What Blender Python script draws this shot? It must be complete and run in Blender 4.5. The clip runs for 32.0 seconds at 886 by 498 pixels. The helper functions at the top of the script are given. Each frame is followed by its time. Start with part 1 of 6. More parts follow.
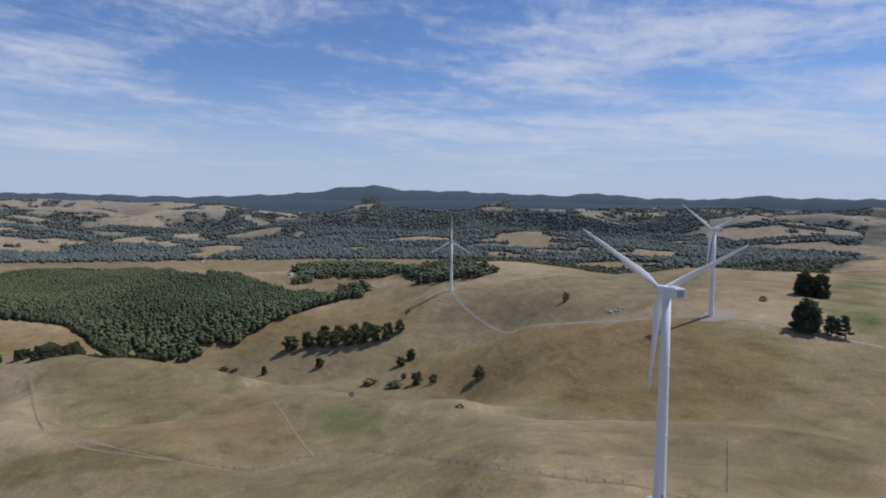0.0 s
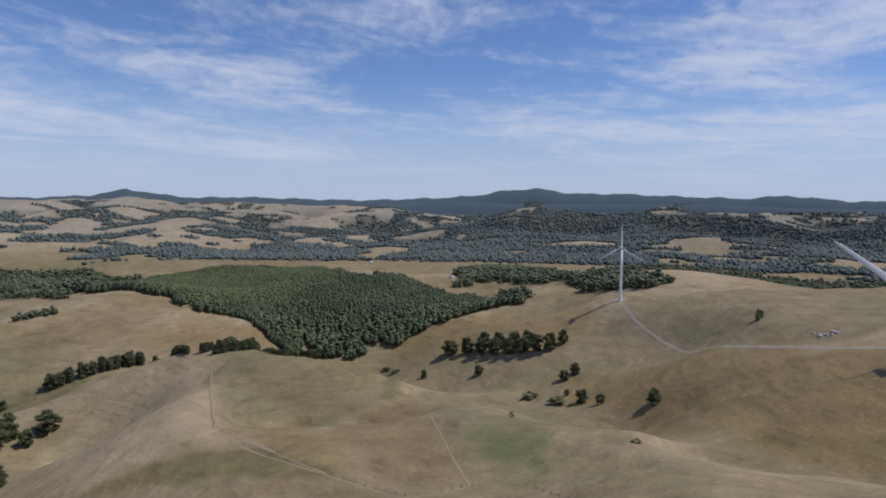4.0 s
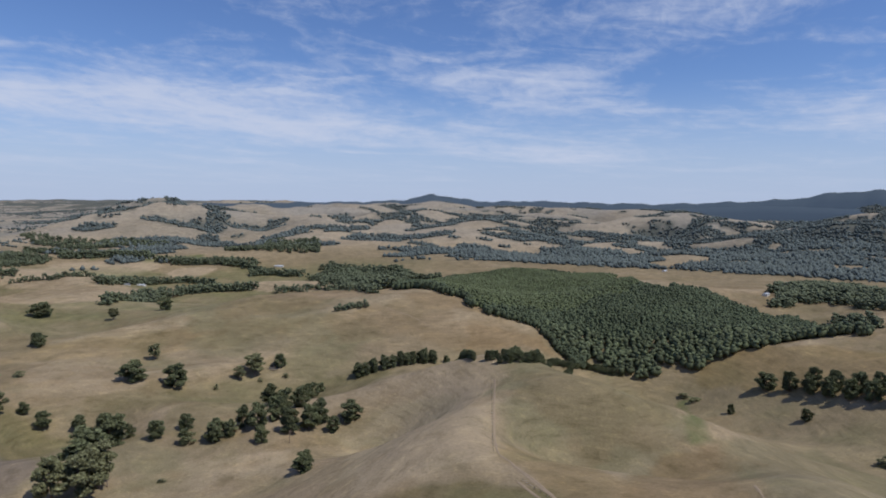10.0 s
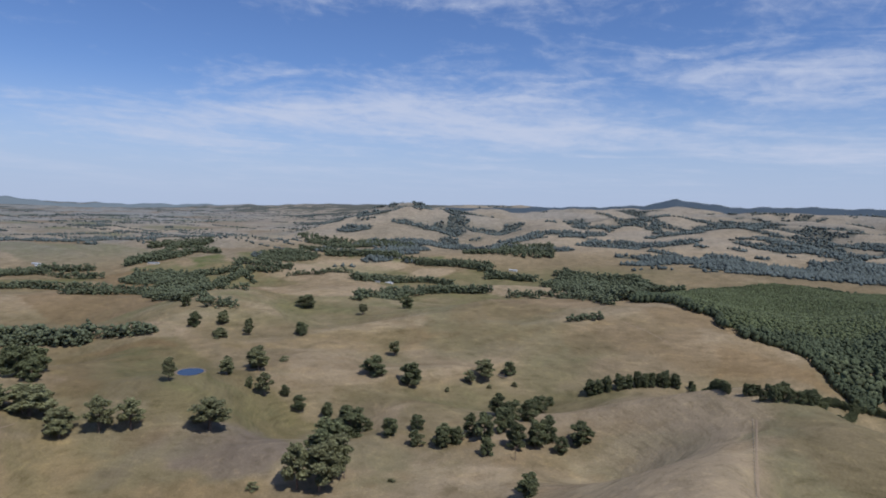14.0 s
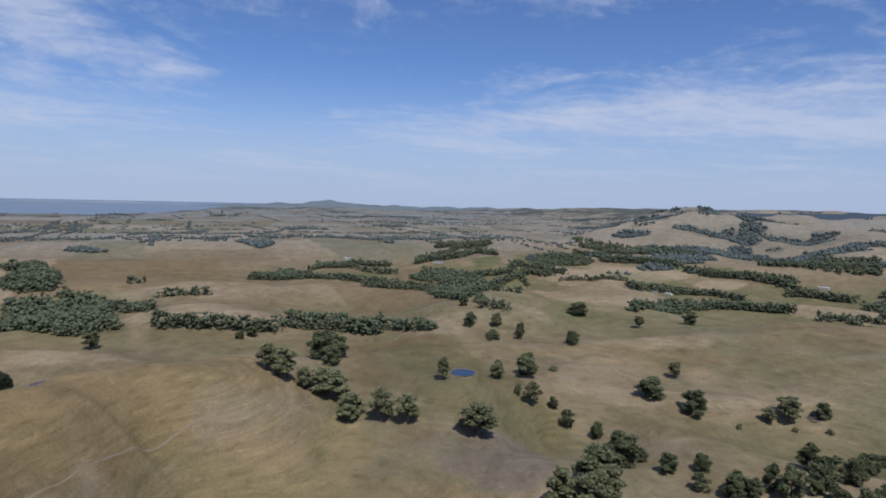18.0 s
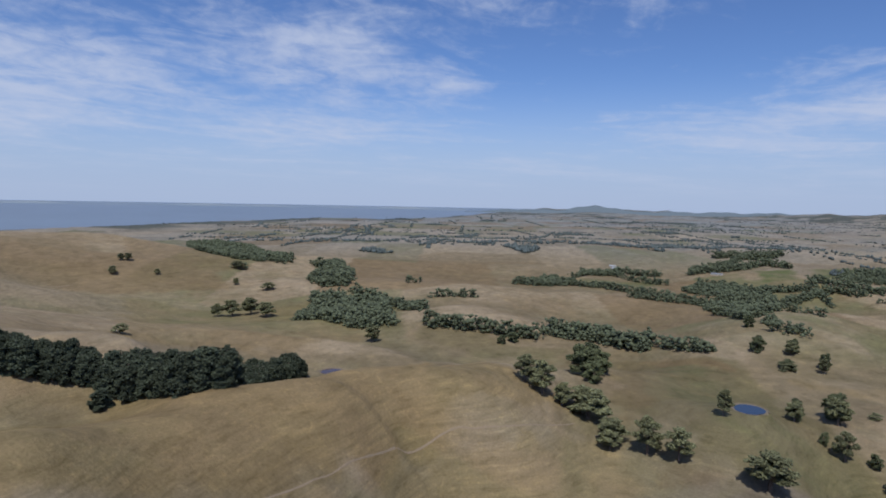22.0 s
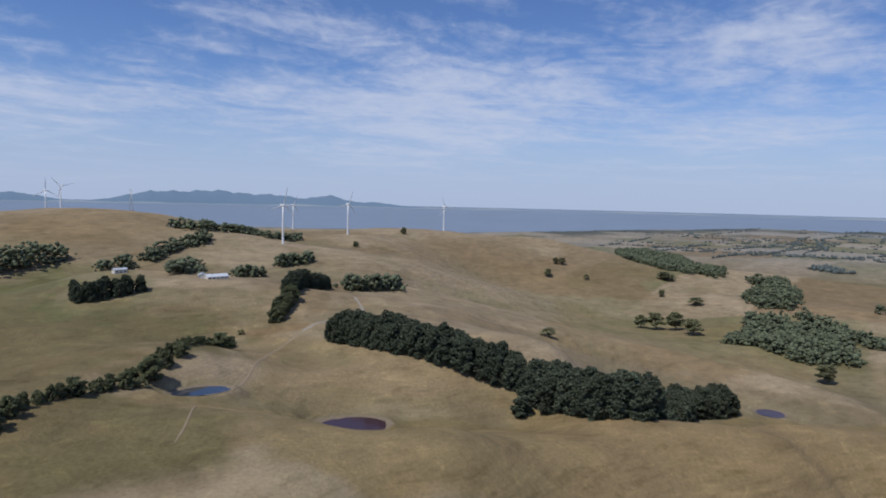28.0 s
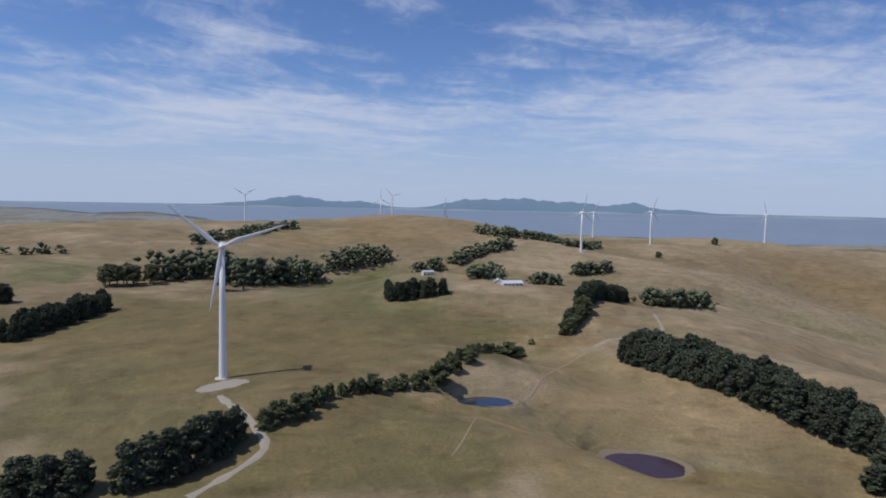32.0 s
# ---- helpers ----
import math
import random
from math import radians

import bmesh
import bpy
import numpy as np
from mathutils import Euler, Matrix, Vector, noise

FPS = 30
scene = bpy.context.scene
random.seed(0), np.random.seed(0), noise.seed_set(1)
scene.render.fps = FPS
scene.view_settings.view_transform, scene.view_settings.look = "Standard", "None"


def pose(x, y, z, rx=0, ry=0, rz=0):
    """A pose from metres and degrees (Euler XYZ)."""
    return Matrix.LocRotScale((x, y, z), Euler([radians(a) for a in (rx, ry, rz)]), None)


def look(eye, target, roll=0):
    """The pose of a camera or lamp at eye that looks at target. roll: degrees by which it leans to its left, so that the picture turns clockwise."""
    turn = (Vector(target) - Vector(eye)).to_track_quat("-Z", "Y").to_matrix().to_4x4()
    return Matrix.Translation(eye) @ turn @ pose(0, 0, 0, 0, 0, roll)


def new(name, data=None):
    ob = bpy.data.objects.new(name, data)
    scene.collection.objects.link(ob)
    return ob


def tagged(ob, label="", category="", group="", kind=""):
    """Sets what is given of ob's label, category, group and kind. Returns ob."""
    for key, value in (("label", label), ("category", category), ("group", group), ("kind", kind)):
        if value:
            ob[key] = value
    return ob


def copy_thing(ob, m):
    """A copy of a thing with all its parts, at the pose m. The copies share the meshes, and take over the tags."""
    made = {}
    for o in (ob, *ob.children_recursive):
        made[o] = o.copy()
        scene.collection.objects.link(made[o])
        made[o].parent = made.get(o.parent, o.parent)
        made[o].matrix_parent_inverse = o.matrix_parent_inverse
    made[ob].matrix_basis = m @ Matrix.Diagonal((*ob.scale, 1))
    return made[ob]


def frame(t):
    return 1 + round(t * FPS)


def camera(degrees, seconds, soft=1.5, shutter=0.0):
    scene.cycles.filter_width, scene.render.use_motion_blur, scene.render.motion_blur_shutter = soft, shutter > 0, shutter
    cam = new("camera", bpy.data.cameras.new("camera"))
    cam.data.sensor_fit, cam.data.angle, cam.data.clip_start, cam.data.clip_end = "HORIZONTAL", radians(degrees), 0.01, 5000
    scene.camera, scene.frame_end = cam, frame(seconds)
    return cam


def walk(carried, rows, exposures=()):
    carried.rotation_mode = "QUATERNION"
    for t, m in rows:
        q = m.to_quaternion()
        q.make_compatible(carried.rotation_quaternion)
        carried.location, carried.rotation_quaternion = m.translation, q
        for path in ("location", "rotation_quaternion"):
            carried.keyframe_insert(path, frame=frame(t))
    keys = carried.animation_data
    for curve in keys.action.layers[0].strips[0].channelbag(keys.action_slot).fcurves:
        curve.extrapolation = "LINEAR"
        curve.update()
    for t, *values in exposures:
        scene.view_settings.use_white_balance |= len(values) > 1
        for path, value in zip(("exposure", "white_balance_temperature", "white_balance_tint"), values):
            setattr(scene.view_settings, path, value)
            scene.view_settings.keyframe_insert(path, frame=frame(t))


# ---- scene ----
cam = camera(70.68, 32.0, soft=1.9)
# seconds, place in metres, heading, tilt and lean in degrees
PATH = [
    (0.0, -0.00, -0.00, 230.00, 0.000, -4.237, 0.836),
    (1.0, -0.79, 8.37, 229.86, 3.890, -4.215, 0.852),
    (2.0, -1.97, 16.75, 229.78, 7.531, -4.166, 0.798),
    (3.0, -3.83, 25.18, 229.78, 10.918, -4.165, 0.792),
    (3.5, -5.02, 29.41, 229.77, 12.766, -4.158, 0.838),
    (5.5, -11.26, 46.22, 229.35, 20.787, -4.154, 0.825),
    (6.0, -13.18, 50.12, 229.30, 22.782, -4.163, 0.845),
    (7.0, -17.48, 57.29, 229.47, 26.828, -4.186, 0.869),
    (8.0, -22.26, 64.04, 229.83, 31.006, -4.239, 0.881),
    (9.0, -27.45, 70.81, 230.13, 35.468, -4.224, 0.896),
    (10.0, -33.01, 77.48, 230.12, 40.707, -4.199, 0.901),
    (11.0, -38.94, 83.77, 229.70, 46.275, -4.152, 0.975),
    (12.0, -45.12, 89.42, 229.41, 51.676, -4.080, 1.083),
    (13.0, -51.51, 94.19, 229.78, 56.986, -4.128, 1.151),
    (14.0, -58.45, 98.03, 230.58, 62.006, -4.118, 1.177),
    (14.5, -62.23, 99.60, 231.01, 64.486, -4.160, 1.110),
    (16.5, -78.62, 104.27, 231.84, 77.231, -4.257, 1.177),
    (17.0, -82.85, 105.13, 231.72, 80.508, -4.288, 1.211),
    (18.0, -91.59, 106.19, 231.50, 86.763, -4.322, 1.361),
    (19.0, -100.78, 106.19, 231.62, 92.943, -4.363, 1.361),
    (20.0, -110.00, 105.49, 231.80, 99.148, -4.375, 1.267),
    (21.0, -118.65, 104.43, 231.72, 105.122, -4.308, 1.194),
    (22.0, -126.19, 102.49, 231.83, 110.781, -4.340, 1.118),
    (23.0, -132.30, 99.16, 232.52, 115.932, -4.392, 1.126),
    (24.0, -137.66, 94.92, 233.28, 121.512, -4.416, 1.117),
    (25.0, -142.98, 90.39, 233.56, 128.245, -4.446, 1.208),
    (25.5, -145.65, 88.07, 233.54, 131.812, -4.438, 1.220),
    (27.5, -155.77, 78.20, 233.11, 145.278, -4.399, 1.293),
    (28.0, -157.96, 75.27, 232.93, 148.642, -4.403, 1.286),
    (29.0, -161.73, 68.58, 232.49, 155.470, -4.383, 1.274),
    (30.0, -165.01, 61.70, 232.22, 162.402, -4.337, 1.216),
    (31.0, -168.15, 55.52, 232.33, 169.166, -4.289, 1.172),
    (32.0, -171.25, 49.85, 232.69, 175.812, -4.284, 1.094),
]
walk(cam, [(t, pose(x, y, z, 90 + tilt, 0, turn) @ pose(0, 0, 0, 0, 0, lean)) for t, x, y, z, turn, tilt, lean in PATH],
     [(0, 0.0, 6500, 10), (8, 0.03, 6450, 10), (14, 0.0, 6300, 10), (20, -0.08, 6150, 10), (25, -0.07, 6150, 10), (29, -0.04, 6350, 10), (32, -0.04, 6400, 10)])
# ---- path ends ----
# ---- sky and sun ----
SUN_AZ, SUN_EL = 74.0, 57.0          # compass of the sun, clockwise from +y, and its height
world = bpy.data.worlds.new("sky")
scene.world = world
world.use_nodes = True


SKY_MID = 88.0
# cloud banks and gaps: compass, height, half width and half height in degrees, slope, and how thick
BANKS = [
    (-24, 14, 16, 2.6, -0.02, 1.0), (-12, 6.5, 22, 2.0, -0.02, 1.0), (30, 12, 8, 3.0, 0.05, 0.6), (31, 5, 8, 0.9, 0.08, 0.5),
    (13, 11.6, 4, 2.2, 0.0, -0.7), (-6, 7.9, 5, 0.7, 0.05, -0.5), (44, 11.5, 13, 2.6, 0.06, 0.6), (42, 6, 16, 1.3, 0.14, 0.7),
    (20, 9.8, 5, 1.6, 0.0, -0.6), (49, 3.4, 8, 0.9, 0.06, -0.7), (27, 12.3, 4, 1.3, 0.0, 0.8), (60, 8.5, 12, 2.4, 0.09, 0.6),
    (68, 15.0, 16, 1.9, 0.0, -0.9), (66, 6.2, 18, 2.0, 0.05, 0.6), (78, 7.6, 13, 1.8, -0.10, 0.6), (101, 11.5, 9, 4.5, 0.0, -1.0),
    (85, 13.6, 9, 2.2, 0.0, -0.7), (121, 13.4, 8, 2.2, 0.04, 0.9), (110, 10.3, 3, 1.3, 0.08, 0.8), (103, 6.3, 6, 1.2, 0.0, -0.3),
    (122, 6.0, 9, 1.6, 0.05, 0.35), (140, 11.0, 11, 1.9, 0.05, 0.7), (137, 6.5, 15, 2.0, 0.05, 0.6), (161, 8.2, 20, 2.6, 0.02, 0.95),
    (144, 14.3, 14, 1.7, 0.0, 0.55), (178, 13.2, 5.5, 2.2, -0.08, -1.0), (193, 7.4, 18, 2.3, 0.02, 0.95), (206, 12.3, 5, 1.7, 0.0, -0.8),
    (194, 13.4, 5, 2.0, -0.2, 0.6), (160, 14.8, 8, 1.6, 0.0, 0.6), (118, 4.0, 10, 1.2, 0.0, -0.3), (92, 4.0, 10, 1.0, 0.0, -0.4),
]


def build_sky():
    nt = world.node_tree
    nt.nodes.clear()
    n = lambda kind: nt.nodes.new(kind)
    link = nt.links.new

    def maths(op, a, b=None, clamp=False):
        m = n("ShaderNodeMath")
        m.operation, m.use_clamp = op, clamp
        for s, v in zip(m.inputs, (a, b)):
            if v is None:
                continue
            if isinstance(v, (int, float)):
                s.default_value = v
            else:
                link(v, s)
        return m.outputs[0]

    out, bg = n("ShaderNodeOutputWorld"), n("ShaderNodeBackground")
    sky = n("ShaderNodeTexSky")
    sky.sky_type, sky.sun_disc = "NISHITA", False
    sky.sun_elevation, sky.sun_rotation = radians(SUN_EL), radians(SUN_AZ)
    sky.altitude, sky.air_density, sky.dust_density, sky.ozone_density = 200, 1.0, 0.1, 3.0
    tc, sep = n("ShaderNodeTexCoord"), n("ShaderNodeSeparateXYZ")
    link(tc.outputs["Generated"], sep.inputs[0])
    # compass and height of each direction in degrees; 0 is the middle of the flight's view
    turn = radians(SKY_MID)
    ahead = maths("ADD", maths("MULTIPLY", sep.outputs[0], -math.sin(turn)), maths("MULTIPLY", sep.outputs[1], math.cos(turn)))
    left = maths("ADD", maths("MULTIPLY", sep.outputs[0], -math.cos(turn)), maths("MULTIPLY", sep.outputs[1], -math.sin(turn)))
    az = maths("MULTIPLY", maths("ARCTAN2", left, ahead), 57.3)
    el = maths("MULTIPLY", maths("ARCSINE", sep.outputs[2]), 57.3)
    rise = maths("LOGARITHM", maths("ADD", maths("MAXIMUM", el, 0.0), 3.0), math.e)

    def layer(wide, tall, lean, detail, rough, distort, seed):
        """Cloud texture whose streaks lie level and draw together towards the horizon."""
        comb, tex = n("ShaderNodeCombineXYZ"), n("ShaderNodeTexNoise")
        link(maths("MULTIPLY", az, wide), comb.inputs[0])
        link(maths("ADD", maths("MULTIPLY", rise, tall), maths("MULTIPLY", az, lean)), comb.inputs[1])
        comb.inputs[2].default_value = seed
        tex.inputs["Scale"].default_value, tex.inputs["Detail"].default_value = 1.0, detail
        tex.inputs["Roughness"].default_value, tex.inputs["Distortion"].default_value = rough, distort
        link(comb.outputs[0], tex.inputs[0])
        return tex.outputs[0]

    broad = layer(0.055, 3.0, -0.02, 3, 0.5, 0.5, 3.1)
    streak = layer(0.11, 8.0, -0.03, 7, 0.60, 0.9, 7.3)
    fleck = layer(0.55, 17.0, -0.05, 6, 0.62, 0.5, 1.7)
    body = maths("ADD", maths("MULTIPLY", broad, 0.50), maths("MULTIPLY", streak, 0.50))
    body = maths("ADD", body, maths("MULTIPLY", maths("SUBTRACT", fleck, 0.5), 0.26))
    # banks of cloud and blue gaps
    total = None
    for at, up_, wide, tall, lean, amount in BANKS:
        da = maths("SUBTRACT", az, at - SKY_MID)
        dx = maths("DIVIDE", da, wide)
        dy = maths("DIVIDE", maths("SUBTRACT", maths("SUBTRACT", el, up_), maths("MULTIPLY", da, lean)), tall)
        q = maths("ADD", maths("MULTIPLY", dx, dx), maths("MULTIPLY", dy, dy))
        g = maths("MULTIPLY", maths("EXPONENT", maths("MULTIPLY", q, -1.0)), amount)
        total = g if total is None else maths("ADD", total, g)
    total = maths("MAXIMUM", maths("MINIMUM", total, 1.1), -1.0)
    body = maths("ADD", body, maths("MULTIPLY", total, 0.15))
    cover = n("ShaderNodeMapRange")
    cover.interpolation_type = "SMOOTHSTEP"
    cover.inputs["From Min"].default_value, cover.inputs["From Max"].default_value = 0.43, 0.79
    cover.inputs["To Max"].default_value = 0.84
    link(body, cover.inputs[0])
    fade = n("ShaderNodeMapRange")
    fade.inputs["From Min"].default_value, fade.inputs["From Max"].default_value = 0.0, 0.07
    link(sep.outputs[2], fade.inputs[0])
    mix, tint = n("ShaderNodeMix"), n("ShaderNodeMix")
    mix.data_type = tint.data_type = "RGBA"
    # pale haze low over the land
    low = n("ShaderNodeMapRange")
    low.interpolation_type = "SMOOTHERSTEP"
    low.inputs["From Min"].default_value, low.inputs["From Max"].default_value = 0.22, -0.02
    low.inputs["To Max"].default_value = 0.9
    link(sep.outputs[2], low.inputs[0])
    link(low.outputs[0], tint.inputs[0])
    deep = n("ShaderNodeMix")
    deep.data_type, deep.blend_type = "RGBA", "MULTIPLY"
    deep.inputs[0].default_value = 1.0
    deep.inputs[7].default_value = (0.66, 0.765, 1.03, 1)
    link(sky.outputs[0], deep.inputs[6])
    link(deep.outputs[2], tint.inputs[6])
    tint.inputs[7].default_value = (4.1, 4.95, 6.8, 1)
    link(maths("MULTIPLY", cover.outputs[0], fade.outputs[0]), mix.inputs[0])
    link(tint.outputs[2], mix.inputs[6])
    mix.inputs[7].default_value = (5.5, 6.0, 7.4, 1)
    link(mix.outputs[2], bg.inputs[0])
    bg.inputs[1].default_value = 0.1
    link(bg.outputs[0], out.inputs[0])


build_sky()
sun = new("sun", bpy.data.lights.new("sun", "SUN"))
sun.data.energy, sun.data.angle, sun.data.color = 3.2, radians(0.53), (1.0, 0.95, 0.86)
sun.matrix_world = look((600 * math.sin(radians(SUN_AZ)), 600 * math.cos(radians(SUN_AZ)), 600 * math.tan(radians(SUN_EL))), (0, 0, 0))
scene.view_settings.exposure = 0.0

# ---- relief: one height function for all the ground ----
CENTRE = (-80.0, 50.0)   # middle of the flight
EYE_Z = 230.0
RING0, RING_STEP = 110.0, 1.2
EDGE, SQUEEZE = 2000.0, 1108.0   # past EDGE, distances are drawn together to keep the horizon within reach
RINGS, KNOLLS = [], []


def relief_ring(*heights):
    """Heights in metres every ten degrees round the flight; each ring is a fifth wider than the last."""
    RINGS.append(heights)


def knoll(x, y, height, wide):
    KNOLLS.append((x, y, height, wide))


relief_ring(120, 118, 115, 113, 112, 113, 114, 115, 115, 113, 111, 108, 107, 106, 108, 111, 116, 120, 123, 125, 126, 126, 126, 126, 126, 125, 125, 123, 122, 120, 118, 117, 118, 120, 121, 121)
relief_ring(118, 115, 111, 108, 105, 102, 99, 98, 97, 97, 98, 100, 104, 109, 114, 119, 123, 125, 127, 127, 127, 127, 126, 126, 125, 125, 125, 124, 124, 123, 122, 122, 123, 123, 123, 121)
relief_ring(115, 112, 108, 103, 98, 91, 86, 81, 79, 80, 85, 92, 102, 112, 122, 128, 130, 130, 130, 130, 129, 128, 126, 125, 125, 125, 125, 125, 125, 126, 127, 128, 129, 127, 124, 120)
relief_ring(112, 109, 105, 99, 91, 82, 73, 65, 62, 64, 72, 84, 100, 117, 131, 136, 136, 134, 133, 132, 130, 128, 127, 125, 125, 125, 125, 125, 126, 128, 131, 135, 134, 130, 123, 116)
relief_ring(107, 107, 103, 96, 86, 74, 61, 50, 45, 48, 59, 77, 101, 125, 141, 140, 139, 138, 137, 134, 131, 128, 127, 126, 125, 125, 125, 125, 126, 128, 132, 136, 135, 131, 122, 111)
relief_ring(105, 104, 100, 94, 82, 66, 51, 39, 32, 34, 47, 72, 105, 142, 139, 141, 141, 147, 141, 136, 132, 129, 127, 125, 125, 125, 125, 125, 125, 126, 128, 130, 126, 124, 118, 108)
relief_ring(109, 96, 92, 94, 75, 55, 44, 35, 26, 22, 36, 81, 120, 128, 122, 131, 138, 141, 139, 136, 133, 129, 127, 125, 125, 125, 125, 125, 124, 124, 124, 131, 124, 116, 118, 112)
relief_ring(96, 71, 66, 89, 61, 42, 38, 40, 31, 24, 22, 112, 121, 119, 141, 137, 146, 139, 139, 137, 134, 130, 127, 125, 124, 124, 124, 124, 124, 123, 120, 115, 124, 120, 104, 88)
relief_ring(62, 73, 101, 86, 37, 41, 34, 49, 44, 38, 95, 118, 79, 142, 153, 144, 131, 139, 143, 140, 136, 133, 129, 125, 123, 123, 124, 124, 124, 123, 119, 112, 134, 131, 106, 60)
relief_ring(57, 51, 81, 94, 66, 52, 46, 18, 70, 51, 90, 79, 70, 116, 138, 152, 157, 153, 146, 142, 140, 137, 133, 127, 124, 124, 125, 125, 125, 124, 122, 134, 148, 146, 122, 88)
relief_ring(68, 30, 46, 44, 61, 39, 44, 41, 51, 57, 59, 52, 65, 96, 118, 130, 147, 155, 136, 143, 146, 145, 140, 133, 129, 128, 128, 127, 127, 127, 129, 146, 152, 150, 138, 100)
relief_ring(89, 42, 13, 70, 78, 55, 63, 44, 45, 39, 38, 48, 70, 82, 103, 121, 129, 112, 120, 146, 157, 156, 148, 139, 132, 130, 130, 130, 129, 129, 133, 147, 150, 149, 143, 127)
relief_ring(104, 62, 68, 73, 90, 92, 71, 53, 68, 36, 37, 44, 46, 61, 89, 121, 133, 143, 151, 164, 170, 166, 153, 138, 129, 129, 129, 129, 129, 128, 130, 135, 142, 140, 134, 133)
relief_ring(99, 88, 98, 45, 55, 53, 38, 49, 56, 45, 41, 40, 32, 36, 74, 136, 166, 186, 180, 185, 184, 172, 151, 129, 118, 118, 118, 118, 119, 120, 124, 130, 118, 112, 100, 115)
relief_ring(76, 71, 53, 31, 39, 43, 27, 32, 42, 44, 45, 44, 39, 24, 62, 154, 156, 190, 207, 189, 188, 169, 138, 114, 100, 96, 95, 97, 99, 104, 115, 127, 126, 95, 69, 79)
relief_ring(47, 48, 40, 34, 33, 33, 31, 32, 36, 40, 41, 44, 57, 86, 135, 168, 171, 206, 168, 163, 161, 140, 109, 88, 76, 72, 71, 72, 75, 81, 93, 110, 115, 76, 41, 55)
relief_ring(43, 40, 38, 37, 36, 36, 36, 36, 38, 39, 39, 42, 60, 105, 129, 115, 122, 168, 183, 102, 85, 78, 68, 59, 53, 51, 51, 51, 52, 55, 61, 75, 100, 69, 34, 48)
relief_ring(40, 40, 40, 40, 40, 40, 40, 40, 40, 40, 40, 40, 38, 32, 31, 52, 53, 49, 57, 54, 36, 35, 37, 38, 38, 39, 39, 39, 38, 38, 37, 36, 33, 37, 41, 39)
knoll(-638, 716, -3.8, 78)
knoll(-500, -135, -3.1, 41)
knoll(-260, 669, -3.0, 58)
knoll(-699, 144, 3.4, 56)
knoll(-797, 174, -3.6, 65)
knoll(-378, -176, -2.4, 34)
knoll(-377, -219, 3.0, 36)
knoll(-482, 811, -2.6, 77)
knoll(-545, 772, 2.8, 77)
knoll(-482, 811, -2.8, 77)
knoll(-355, 740, 2.9, 67)
knoll(-288, 865, -3.0, 76)
knoll(-199, 863, 3.4, 74)
knoll(-468, 681, -2.2, 67)
knoll(-545, 772, 2.7, 77)
knoll(-662, 932, -2.9, 95)
knoll(-288, 865, -2.5, 76)
knoll(-199, 863, 2.7, 74)
knoll(-473, 1034, 2.9, 95)
knoll(-113, -2049, -1.5, 420)
knoll(-1131, -1041, -2.8, 136)
knoll(-378, -176, -1.9, 34)
knoll(158, 410, -2.0, 39)
knoll(-326, -140, 1.9, 28)
knoll(-699, 144, 2.5, 56)
knoll(-482, 811, -2.2, 77)
knoll(-355, 740, 2.2, 67)
knoll(-288, 865, -2.7, 76)
knoll(-545, 772, 2.1, 77)
knoll(-482, 811, -2.6, 77)
knoll(-545, 772, 1.9, 77)
knoll(-638, 716, -2.9, 78)
knoll(-199, 863, 2.2, 74)
knoll(-915, 207, 2.3, 76)
knoll(-797, 174, -2.3, 65)
knoll(-559, 647, 2.0, 69)
knoll(-468, 681, -2.2, 67)
knoll(-405, 594, 1.7, 57)
knoll(-260, 669, -2.0, 58)
knoll(-224, 579, 2.5, 49)
knoll(-355, 740, 1.8, 67)
knoll(-468, 681, -1.9, 67)
knoll(-545, 772, 2.3, 77)
knoll(-482, 811, -2.5, 77)
knoll(-545, 772, 1.9, 77)
knoll(-638, 716, -2.6, 78)
knoll(-559, 647, 2.2, 69)
knoll(-260, 669, -2.0, 58)
knoll(-166, -1450, 1.7, 135)
knoll(-601, 22, -2.2, 47)
knoll(-377, -219, 1.8, 36)
knoll(-378, -176, -1.8, 34)
knoll(-391, -134, 1.8, 33)
knoll(209, 481, 2.2, 47)
knoll(-288, 865, -1.8, 76)
knoll(209, 481, 5.0, 45)
knoll(-693, -1207, 12.0, 90)
knoll(-1052, -1391, 10.0, 120)
knoll(-121, -1757, -2.9, 60)
knoll(-154, -1850, 4.0, 120)
knoll(209, -1544, 8.0, 130)
knoll(-277, -1346, 10.0, 90)
knoll(-410, -1520, -22.0, 100)
knoll(-620, -50, 10.0, 70)
knoll(-585, -1552, -26.0, 85)
knoll(-491, -1733, -14.0, 95)
knoll(-744, -1514, -8.0, 80)
knoll(398, -1265, -13.0, 85)
knoll(-19, -1338, -8.0, 55)
knoll(-1375, -1339, 14.0, 110)
knoll(-1645, -1129, -28.0, 80)


def smooth(a, b, v):
    u = np.clip((v - a) / (b - a), 0, 1)
    return u * u * (3 - 2 * u)


def lattice(i, k, seed):
    n = (i * 374761393 + k * 668265263 + seed * 974634777) & 0x7FFFFFFF
    n = ((n ^ (n >> 13)) * 1274126177) & 0x7FFFFFFF
    return ((n ^ (n >> 16)) & 0xFFFF) / 65535.0


